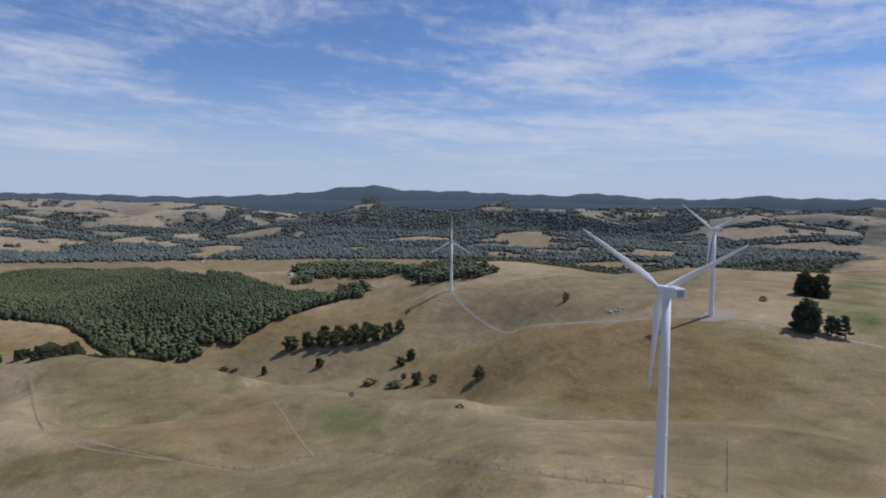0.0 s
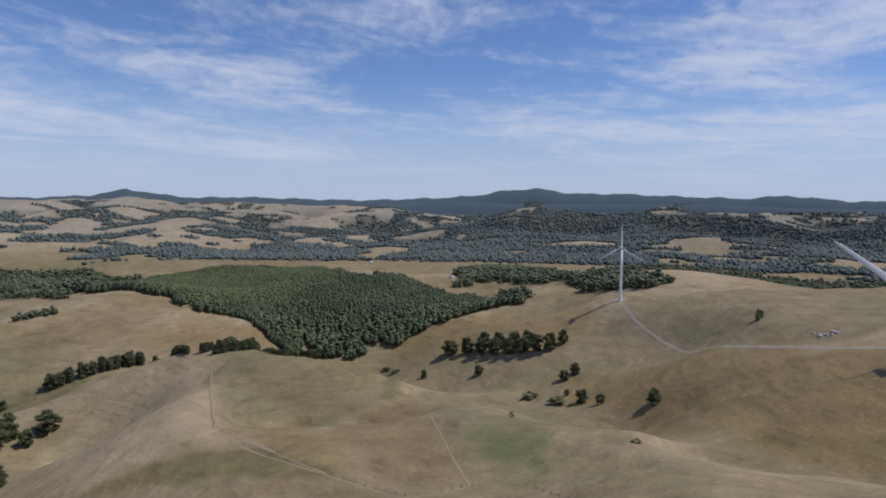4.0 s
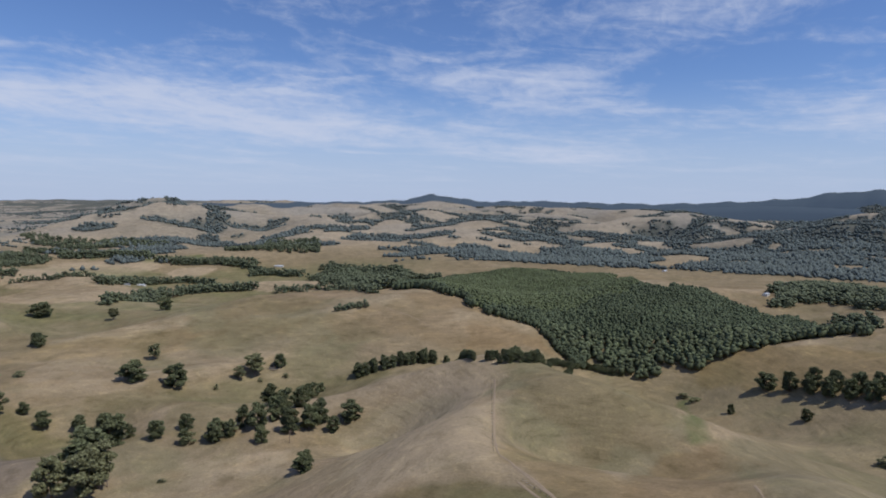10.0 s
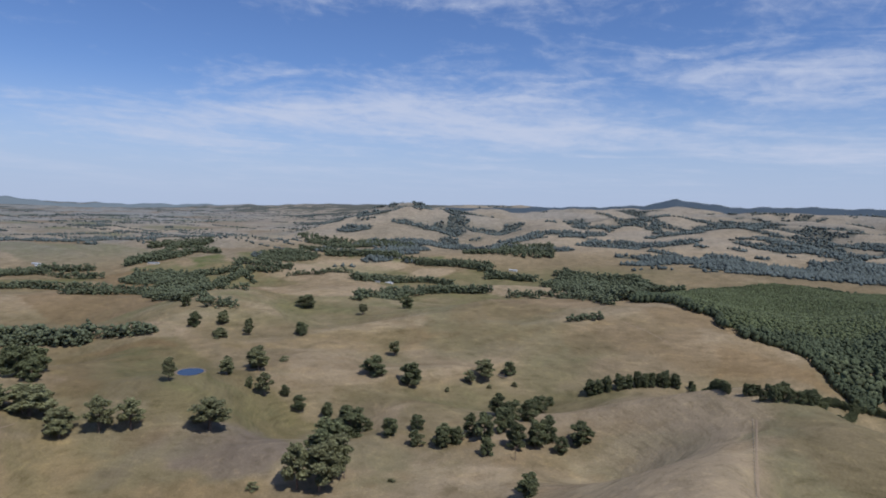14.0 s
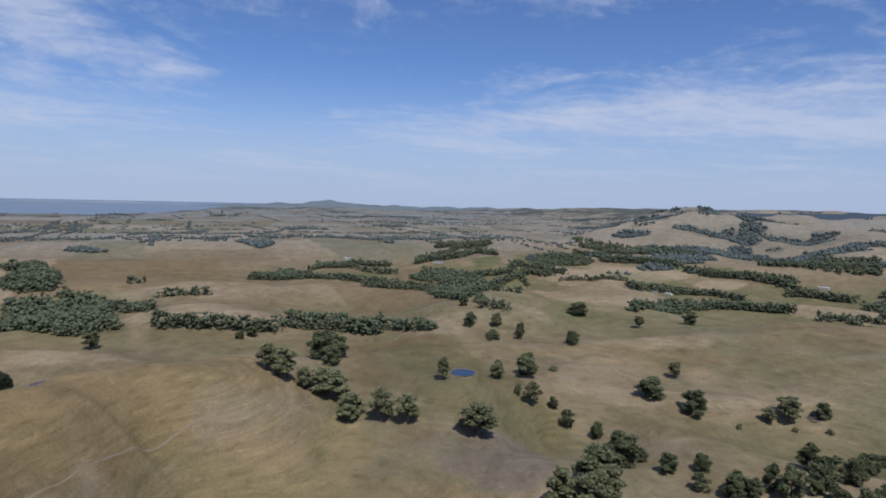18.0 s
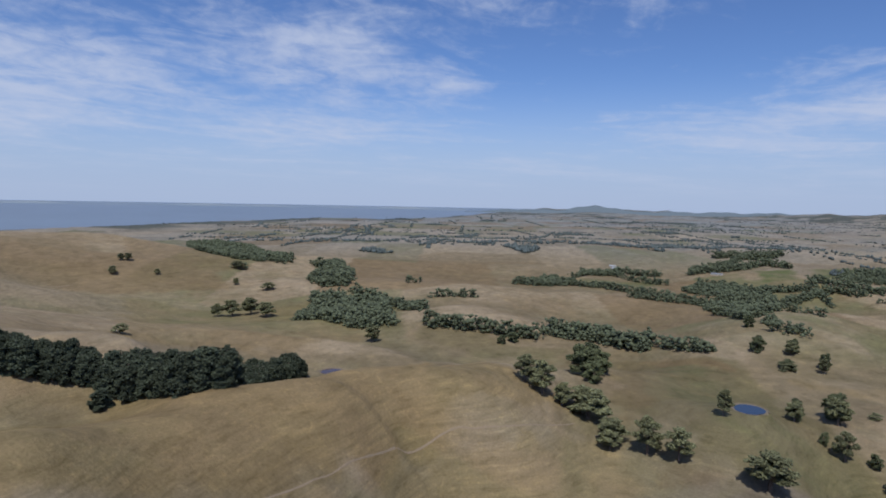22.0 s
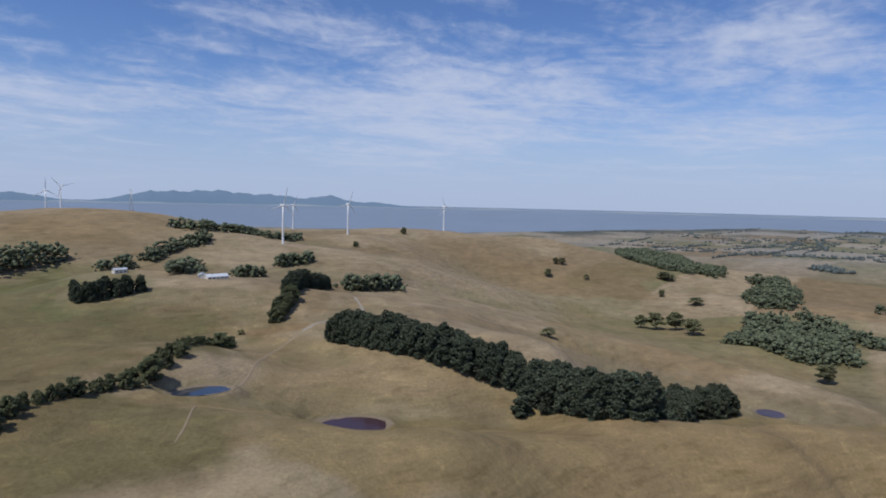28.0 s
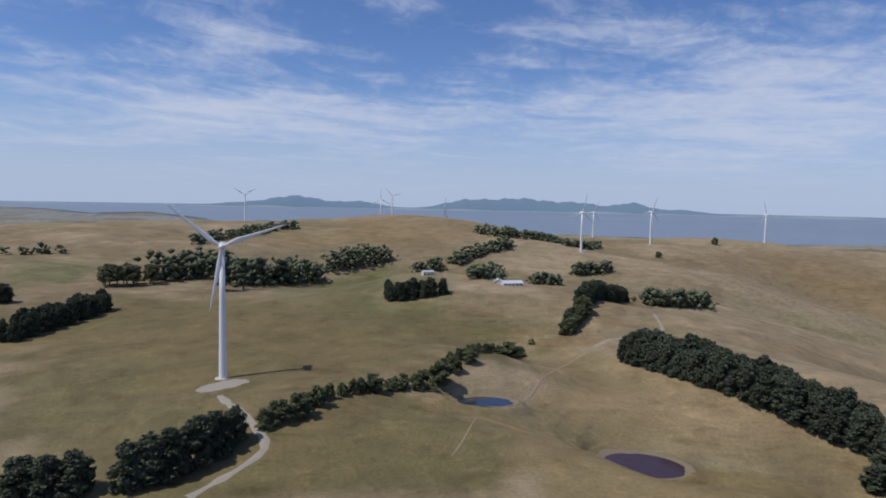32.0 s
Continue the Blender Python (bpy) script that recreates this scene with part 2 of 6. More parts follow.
def grain(x, y, size, seed=0):
    """Smooth value noise, 0 to 1, on numpy arrays."""
    u, v = np.asarray(x, float) / size, np.asarray(y, float) / size
    i, k = np.floor(u).astype(np.int64), np.floor(v).astype(np.int64)
    fu, fv = u - i, v - k
    fu, fv = fu * fu * (3 - 2 * fu), fv * fv * (3 - 2 * fv)
    a, b = lattice(i, k, seed), lattice(i + 1, k, seed)
    c, d = lattice(i, k + 1, seed), lattice(i + 1, k + 1, seed)
    return (a * (1 - fu) + b * fu) * (1 - fv) + (c * (1 - fu) + d * fu) * fv


def cubic(u):
    return (-0.5 * u + u * u - 0.5 * u ** 3, 1 - 2.5 * u * u + 1.5 * u ** 3, 0.5 * u + 2 * u * u - 1.5 * u ** 3, -0.5 * u * u + 0.5 * u ** 3)


TABLE = np.array(RINGS, float)


def polar(x, y):
    dx, dy = np.asarray(x, float) - CENTRE[0], np.asarray(y, float) - CENTRE[1]
    return np.hypot(dx, dy), np.degrees(np.arctan2(-dx, dy)) % 360


def rings(r, a):
    fi = np.clip(np.log(np.maximum(r, 1) / RING0) / math.log(RING_STEP), 0, len(TABLE) - 1.001)
    fa = a / 10.0
    i, k = np.floor(fi).astype(int), np.floor(fa).astype(int)
    wi, wk = cubic(fi - i), cubic(fa - k)
    z = 0
    for p in range(4):
        for q in range(4):
            z = z + wi[p] * wk[q] * TABLE[np.clip(i + p - 1, 0, len(TABLE) - 1), (k + q - 1) % 36]
    w = smooth(0, RING0, r)
    return TABLE[0].mean() * (1 - w) + z * w


def knolls(x, y):
    z = 0
    if np.size(x) < 50:
        k = np.array(KNOLLS)
        d = (np.asarray(x)[..., None] - k[:, 0]) ** 2 + (np.asarray(y)[..., None] - k[:, 1]) ** 2
        return (k[:, 2] * np.exp(-d / (2.0 * k[:, 3] ** 2))).sum(-1)
    for kx, ky, h, s in KNOLLS:
        z = z + h * np.exp(-((x - kx) ** 2 + (y - ky) ** 2) / (2.0 * s * s))
    return z


def bump(a, at, wide):
    d = (a - at + 180) % 360 - 180
    return np.exp(-0.5 * (d / wide) ** 2)


def true_range(r):
    return np.where(r < EDGE, r, EDGE * np.exp((np.maximum(r, EDGE) - EDGE) / SQUEEZE))


def drawn_range(R):
    return np.where(R < EDGE, R, EDGE + SQUEEZE * np.log(np.maximum(R, EDGE) / EDGE))


def steps(a, *pairs):
    """A value that glides from pair to pair: bearing, value."""
    xs, ys = [p[0] for p in pairs], [p[1] for p in pairs]
    return np.interp(a, xs, ys)


def coast(a):
    """True range at which the sea begins in each direction, in metres."""
    return steps(a, (0, 60000), (97, 60000), (101, 26000), (104, 17000), (107, 11500), (110, 9000), (115, 7700), (121, 7900), (126, 6700), (130, 6200), (136, 5300), (145, 4600), (185, 5200), (190, 6900), (194, 6500), (200, 10500), (204, 9500), (208, 13000), (215, 16000), (232, 50000))


def far_skyline(a):
    """How high the furthest inland range stands over the eye's level, in degrees, by bearing."""
    sa = np.where(a > 225, a - 360, a)
    el = steps(sa, (-60, 0.7), (-45, 0.6), (-31, 0.68), (-28, 0.87), (-25, 0.52), (-19, 0.59), (-15.2, 0.98), (-12, 0.7), (-7, 0.84), (-2, 1.02), (2, 1.0), (5.2, 1.43), (8.3, 1.17), (10.5, 0.74), (13.4, 0.48), (20.7, 0.13), (25, 0.14), (31.7, 0.25), (35.6, 0.12), (38, 0.3), (40.9, 0.76), (43.1, 0.24), (46, -0.02), (56, -0.18), (62, -0.2), (71, -0.33), (80, -0.42), (91, -0.5), (115, -0.52))
    return el + 0.05 * np.sin(np.radians(a) * 97) + 0.03 * np.sin(np.radians(a) * 211 + 1)


def ridged(x, y, size, seed):
    return 1 - np.abs(2 * grain(x, y, size, seed) - 1) ** 1.4


def hill(R, a, at, far, height, wide, deep):
    return height * bump(a, at, wide) * np.exp(-0.5 * ((R - far) / deep) ** 2)


def far_height(R, a):
    """Height of the distant country at its true range."""
    sa = np.where(a > 225, a - 360, a)
    x, y = -np.sin(np.radians(a)) * R, np.cos(np.radians(a)) * R
    plain = smooth(56, 78, sa)                    # 1 over the plain and the coast, 0 among the hills
    inland = smooth(116, 105, sa)
    z = 40 - 30 * smooth(2200, 4500, R)
    z = z + (1 - plain) * 40 * smooth(2300, 5200, R)
    # folded hills between the valley and the furthest range
    tall = (1 - plain) * (60 + 190 * smooth(2300, 4600, R) + 60 * smooth(5200, 8000, R)) + plain * inland * 48 * smooth(4600, 3000, R)
    z = z + smooth(2000, 2500, R) * tall * (0.62 * (ridged(x, y, 1250, 3) - 0.45) + 0.42 * (ridged(x, y, 520, 4) - 0.4) + 0.10 * (grain(x, y, 230, 5) - 0.5))
    # the bare and scrubby hills before the plain, low downs, the mount on the far side
    z = z + hill(R, a, 65.2, 4300, 165, 3.6, 620) + hill(R, a, 58.5, 4700, 95, 2.6, 520) + hill(R, a, 70.5, 3800, 60, 2.2, 380) + hill(R, a, 52, 3900, 60, 2.6, 420)
    z = z - (0.22 * hill(R, a, 66, 4200, 165, 6.5, 900) + 14 * inland * smooth(2100, 2600, R) * smooth(7000, 4500, R) * (1 - 0.6 * plain)) * (ridged(x, y, 270, 9) + 0.5 * ridged(x, y, 120, 10))
    z = z + hill(R, a, 86, 3050, 34, 6, 330) + hill(R, a, 99, 2700, 22, 5, 260) + hill(R, a, 116, 2650, 20, 5, 260)
    z = z + hill(R, a, 96, 16000, 60, 2.6, 2500)
    # the furthest range
    el = far_skyline(a)
    at = 9500 + 6000 * smooth(46, 62, sa) + 6500 * smooth(74, 92, sa)
    crest = EYE_Z + at * np.tan(np.radians(el))
    z = z + np.maximum(crest - z, 0) * inland * smooth(0.70, 1.0, R / at)
    limit = EYE_Z + R * np.tan(np.radians(el - 0.14 + 0.14 * smooth(0.9, 1.0, R / at)))
    free = smooth(53, 56, sa) * smooth(75, 72, sa) + smooth(90, 92, sa)
    z = np.where(inland > 0.02, np.minimum(z, limit + free * 400), z)
    return np.where(R > coast(a), -6.0, z)


BASINS = []


def basin(x, y, rx, ry, turn):
    BASINS.append((x, y, rx, ry, radians(turn)))


basin(-684, 162, 11.3, 12.9, 84)
basin(-284, -217, 17.0, 12.2, 157)
basin(-216, -252, 13.3, 7.3, 172)
basin(-503, -352, 8.6, 7.6, 141)
basin(-712, -247, 11.6, 11.1, 121)
basin(-659, 501, 6.7, 9.5, 56)


def open_ground(x, y):
    x, y = np.asarray(x, float), np.asarray(y, float)
    r, a = polar(x, y)
    sa = np.where(a > 225, a - 360, a)
    roll = (ridged(x, y, 430, 7) - 0.6) * 44 + (grain(x, y, 190, 8) - 0.5) * 14
    return rings(r, a) + knolls(x, y) - folds(x, y) + roll * smooth(560, 1000, r) * smooth(12, 32, sa) * smooth(136, 112, sa)


FOLDS = []


def fold(depth, wide, *line):
    """A dip behind the crest of a hill, on the side away from the flight."""
    line, m = np.array(line, float), wide * 3.2
    FOLDS.append((depth, wide, line, (line[:, 0].min() - m, line[:, 0].max() + m, line[:, 1].min() - m, line[:, 1].max() + m)))


fold(15, 46, (-7, 354), (25, 331), (54, 323), (91, 328), (117, 309), (140, 295), (176, 306), (210, 315), (224, 309))
fold(9, 55, (-84, 361), (-52, 368), (-18, 369), (14, 363), (45, 353), (73, 338), (121, 312), (146, 285), (158, 260))
fold(20, 97, (-483, 592), (-359, 523), (-277, 489), (-213, 482), (-180, 494), (-174, 530))
fold(24, 106, (-369, 429), (-406, 522), (-410, 602), (-367, 661), (-303, 673), (-226, 638), (-156, 564), (-92, 473))
fold(17, 98, (-429, 349), (-430, 402), (-426, 447), (-411, 489))
fold(27, 142, (-235, 862), (-164, 826), (-99, 797), (-47, 773))
fold(26, 167, (-310, 940), (-257, 940), (-188, 949), (-121, 965), (-69, 988))
fold(12, 123, (42, 1143), (109, 881), (128, 727), (162, 637), (203, 596), (253, 596), (323, 635), (437, 721))
fold(25, 149, (-835, 470), (-774, 526), (-717, 598), (-682, 668), (-659, 751), (-661, 837))
fold(28, 230, (-1166, 534), (-1330, 707), (-1377, 852), (-1280, 953), (-1091, 940))
fold(21, 142, (-874, 136), (-862, 200), (-844, 274), (-827, 340))
fold(27, 127, (-706, -284), (-778, -259), (-761, -174), (-665, -42))
fold(14, 83, (-449, -60), (-492, -44), (-535, -21), (-578, 19), (-608, 46))
fold(25, 178, (-1086, 382), (-1134, 524), (-1071, 640), (-933, 673), (-749, 635))
fold(22, 143, (-864, 279), (-865, 381), (-822, 507), (-772, 580), (-720, 618))
fold(26, 114, (-700, 296), (-668, 369), (-643, 429), (-628, 484), (-620, 542))
fold(25, 229, (-1260, -207), (-1418, -156), (-1481, -44), (-1426, 105), (-1266, 191))
fold(20, 230, (-1304, -515), (-1359, -444), (-1364, -336), (-1311, -221))
fold(18, 230, (-1755, 472), (-1754, 627), (-1796, 784), (-1878, 970))
fold(13, 91, (-282, -181), (-350, -202), (-434, -205), (-517, -194), (-597, -170), (-663, -147), (-720, -110), (-762, -63))
fold(11, 75, (-483, -54), (-506, -32), (-543, -5), (-592, 24))
fold(14, 230, (-879, -1266), (-1120, -1465), (-1338, -1551), (-1490, -1498), (-1574, -1281), (-1523, -984), (-1340, -695))
fold(20, 230, (-1262, -506), (-1530, -478), (-1627, -351), (-1508, -211))
fold(27, 170, (-692, -360), (-843, -405), (-976, -391), (-1054, -330), (-1044, -266))
fold(16, 213, (-588, -738), (-762, -874), (-951, -943), (-1135, -910))
fold(15, 69, (-272, -411), (-292, -369), (-317, -329), (-341, -292), (-375, -249), (-391, -218), (-395, -205))
fold(11, 52, (-269, -140), (-305, -144), (-353, -155), (-423, -173), (-515, -216))
fold(11, 219, (203, -1087), (99, -1152), (-30, -1200), (-129, -1227), (-181, -1238), (-269, -1236), (-370, -1216))
fold(11, 230, (-500, -1164), (-694, -1529), (-1070, -1786), (-1462, -1896), (-1782, -1834), (-1957, -1622), (-1968, -1293))
fold(21, 230, (-629, -783), (-940, -1001), (-1170, -1020), (-1195, -833))


def ease(a, b, v):
    u = min(max((v - a) / (b - a), 0.0), 1.0)
    return u * u * (3 - 2 * u)


def fold_at(x, y):
    """The same as folds() for one place, in plain numbers."""
    drop, r = 0.0, math.hypot(x - CENTRE[0], y - CENTRE[1])
    for depth, wide, line, (x0, x1, y0, y1) in FOLDS:
        if not (x0 < x < x1 and y0 < y < y1):
            continue
        pts = line.tolist()
        run, end = 0.0, float(np.hypot(*(line[1:] - line[:-1]).T).sum())
        total, weight = 0.0, 1e-12
        for (xa, ya), (xb, yb) in zip(pts, pts[1:]):
            dx, dy = xb - xa, yb - ya
            u = min(max(((x - xa) * dx + (y - ya) * dy) / (dx * dx + dy * dy + 1e-9), 0.0), 1.0)
            d = math.hypot(x - xa - u * dx, y - ya - u * dy)
            beyond = r - math.hypot(xa + u * dx - CENTRE[0], ya + u * dy - CENTRE[1])
            s = 0.5 * (beyond + math.tanh(beyond / (0.3 * wide)) * d) / wide
            long = math.hypot(dx, dy)
            along = run + u * long
            run += long
            w = math.exp(-d / (0.18 * wide))
            total += w * ease(0, 0.8 * wide, along) * ease(end, end - 0.8 * wide, along) * ease(-0.2, 0.9, s) * ease(3.1, 1.1, s) * ease(3.2, 2.4, d / wide)
            weight += w
        drop = max(drop, depth * total / weight)
    return drop


def folds(x, y):
    """How far the ground falls away behind the crests, in metres."""
    if np.size(x) == 1:
        return np.full(np.shape(x), fold_at(float(np.ravel(x)[0]), float(np.ravel(y)[0])))
    drop = np.zeros(np.shape(x))
    for depth, wide, line, (x0, x1, y0, y1) in FOLDS:
        k = (x > x0) & (x < x1) & (y > y0) & (y < y1)
        if not k.any():
            continue
        px, py = x[k], y[k]
        lengths = np.hypot(*(line[1:] - line[:-1]).T)
        run = np.concatenate([[0], np.cumsum(lengths)])
        total, weight = np.zeros(px.shape), np.full(px.shape, 1e-12)
        for i in range(len(line) - 1):
            (xa, ya), (xb, yb) = line[i], line[i + 1]
            dx, dy = xb - xa, yb - ya
            u = np.clip(((px - xa) * dx + (py - ya) * dy) / (dx * dx + dy * dy + 1e-9), 0, 1)
            d = np.hypot(px - xa - u * dx, py - ya - u * dy)
            beyond = np.hypot(px - CENTRE[0], py - CENTRE[1]) - np.hypot(xa + u * dx - CENTRE[0], ya + u * dy - CENTRE[1])
            s = 0.5 * (beyond + np.tanh(beyond / (0.3 * wide)) * d) / wide
            along = run[i] + u * lengths[i]
            ends = smooth(0, 0.8 * wide, along) * smooth(run[-1], run[-1] - 0.8 * wide, along)
            w = np.exp(-d / (0.18 * wide))
            total += w * ends * smooth(-0.2, 0.9, s) * smooth(3.1, 1.1, s) * smooth(3.2, 2.4, d / wide)
            weight += w
        shape_of = depth * total / weight
        drop[k] = np.maximum(shape_of, drop[k])
    return drop


LEVELS = {}


def basin_level(x, y):
    if (x, y) not in LEVELS:
        LEVELS[x, y] = float(open_ground(np.array([x]), np.array([y]))[0]) - 0.4
    return LEVELS[x, y]


def ground_height(x, y):
    x, y = np.asarray(x, float), np.asarray(y, float)
    r, a = polar(x, y)
    near = open_ground(x, y) + (grain(x, y, 150, 6) - 0.5) * 7.0 * smooth(100, 350, r) + (grain(x, y, 60, 1) - 0.5) * 3.4 * smooth(100, 300, r) + (grain(x, y, 17, 2) - 0.5) * 0.8
    for bx, by, rx, ry, t in BASINS:
        u, v = (x - bx) * math.cos(t) + (y - by) * math.sin(t), -(x - bx) * math.sin(t) + (y - by) * math.cos(t)
        q = np.hypot(u / rx, v / ry)
        level = basin_level(bx, by)
        near = near + smooth(1.9, 1.15, q) * (level + 0.5 - 1.6 * smooth(1.25, 0.8, q) - near)
    R = true_range(r)
    far = EYE_Z + r * (far_height(R, a) - EYE_Z) / R
    w = smooth(EDGE - 150, EDGE + 250, r)
    return near * (1 - w) + far * w

# ---- materials ----
def material(name, colour, rough=0.8, metal=0.0, vary=0.12, size=4.0, bump_size=0.0, bump_depth=0.05, per_object=0.0, island=0.0, spec=0.3):
    """A plain surface with variation at two scales, in metres."""
    m = bpy.data.materials.new(name)
    m.use_nodes = True
    nt = m.node_tree
    b = nt.nodes["Principled BSDF"]
    b.inputs["Roughness"].default_value, b.inputs["Metallic"].default_value = rough, metal
    b.inputs["Specular IOR Level"].default_value = spec
    geo = nt.nodes.new("ShaderNodeNewGeometry")
    value = None
    for k, (s, amount) in enumerate(((size, vary), (size * 0.13, vary * 0.7))):
        tex, ma = nt.nodes.new("ShaderNodeTexNoise"), nt.nodes.new("ShaderNodeMath")
        tex.inputs["Scale"].default_value, tex.inputs["Detail"].default_value = 1 / s, 4
        nt.links.new(geo.outputs["Position"], tex.inputs[0])
        ma.operation = "MULTIPLY_ADD"
        nt.links.new(tex.outputs[0], ma.inputs[0])
        ma.inputs[1].default_value = 2 * amount
        if value is None:
            ma.inputs[2].default_value = 1 - amount
        else:
            sub = nt.nodes.new("ShaderNodeMath")
            sub.operation = "SUBTRACT"
            nt.links.new(value, sub.inputs[0])
            sub.inputs[1].default_value = amount
            nt.links.new(sub.outputs[0], ma.inputs[2])
        value = ma.outputs[0]
    for amount, socket in ((per_object, "obj"), (island, "isl")):
        if amount:
            src = nt.nodes.new("ShaderNodeObjectInfo").outputs["Random"] if socket == "obj" else geo.outputs["Random Per Island"]
            mr, mu = nt.nodes.new("ShaderNodeMapRange"), nt.nodes.new("ShaderNodeMath")
            mr.inputs["To Min"].default_value, mr.inputs["To Max"].default_value = 1 - amount, 1 + amount
            mu.operation = "MULTIPLY"
            nt.links.new(src, mr.inputs[0])
            nt.links.new(value, mu.inputs[0])
            nt.links.new(mr.outputs[0], mu.inputs[1])
            value = mu.outputs[0]
    vm = nt.nodes.new("ShaderNodeVectorMath")
    vm.operation = "SCALE"
    vm.inputs[0].default_value = colour
    nt.links.new(value, vm.inputs["Scale"])
    nt.links.new(vm.outputs[0], b.inputs["Base Color"])
    if bump_size:
        tex, bp = nt.nodes.new("ShaderNodeTexNoise"), nt.nodes.new("ShaderNodeBump")
        tex.inputs["Scale"].default_value, tex.inputs["Detail"].default_value = 1 / bump_size, 5
        bp.inputs["Distance"].default_value = bump_depth
        nt.links.new(geo.outputs["Position"], tex.inputs[0])
        nt.links.new(tex.outputs[0], bp.inputs["Height"])
        nt.links.new(bp.outputs[0], b.inputs["Normal"])
    return m


WHITE_STEEL = material("white_painted_steel", (0.78, 0.79, 0.80), 0.35, 0, 0.04, 6, spec=0.5)
WHITE_BLADE = material("white_glassfibre", (0.76, 0.77, 0.78), 0.4, 0, 0.05, 5, spec=0.5)
CONCRETE = material("pale_concrete", (0.42, 0.41, 0.38), 0.9, 0, 0.12, 2, 0.3, 0.02)
BARK = material("grey_bark", (0.17, 0.13, 0.10), 0.95, 0, 0.25, 1.5, 0.3, 0.05)
LEAF_GUM = material("gum_leaves", (0.180, 0.184, 0.094), 0.75, 0, 0.25, 6, 0.6, 0.2, 0.25, 0.35)
LEAF_DARK = material("dark_evergreen_leaves", (0.128, 0.143, 0.071), 0.8, 0, 0.25, 6, 0.6, 0.2, 0.2, 0.35)
LEAF_PINE = material("cypress_needles", (0.072, 0.087, 0.055), 0.85, 0, 0.25, 5, 0.5, 0.2, 0.2, 0.35)
LEAF_PLANT = material("plantation_leaves", (0.066, 0.083, 0.045), 0.85, 0, 0.4, 60, 1.2, 0.3, 0.0, 0.22)
# paler for a younger stand and for the brighter light on its slope
LEAF_YOUNG = material("young_plantation_leaves", (0.090, 0.108, 0.050), 0.85, 0, 0.3, 40, 1.2, 0.3, 0.0, 0.3)
LEAF_STRIP = material("mixed_gum_leaves", (0.082, 0.098, 0.052), 0.85, 0, 0.4, 25, 1.2, 0.3, 0.0, 0.45)
LEAF_HEDGE = material("hedgerow_leaves", (0.100, 0.116, 0.068), 0.88, 0, 0.3, 60, 1.5, 0.3, 0.0, 0.35)
# leaf green paled and blued, so the colour itself carries distance haze
LEAF_HAZED = material("hazed_bush_leaves", (0.092, 0.112, 0.108), 0.9, 0, 0.25, 150, 2.0, 0.3, 0.0, 0.35)
WATER = material("bay_water", (0.20, 0.25, 0.315), 0.5, 0, 0.1, 300, 8, 0.5, spec=0.5)
POND = material("pond_water", (0.03, 0.04, 0.06), 0.06, 0, 0.1, 6, 0.7, 0.02, spec=0.5)


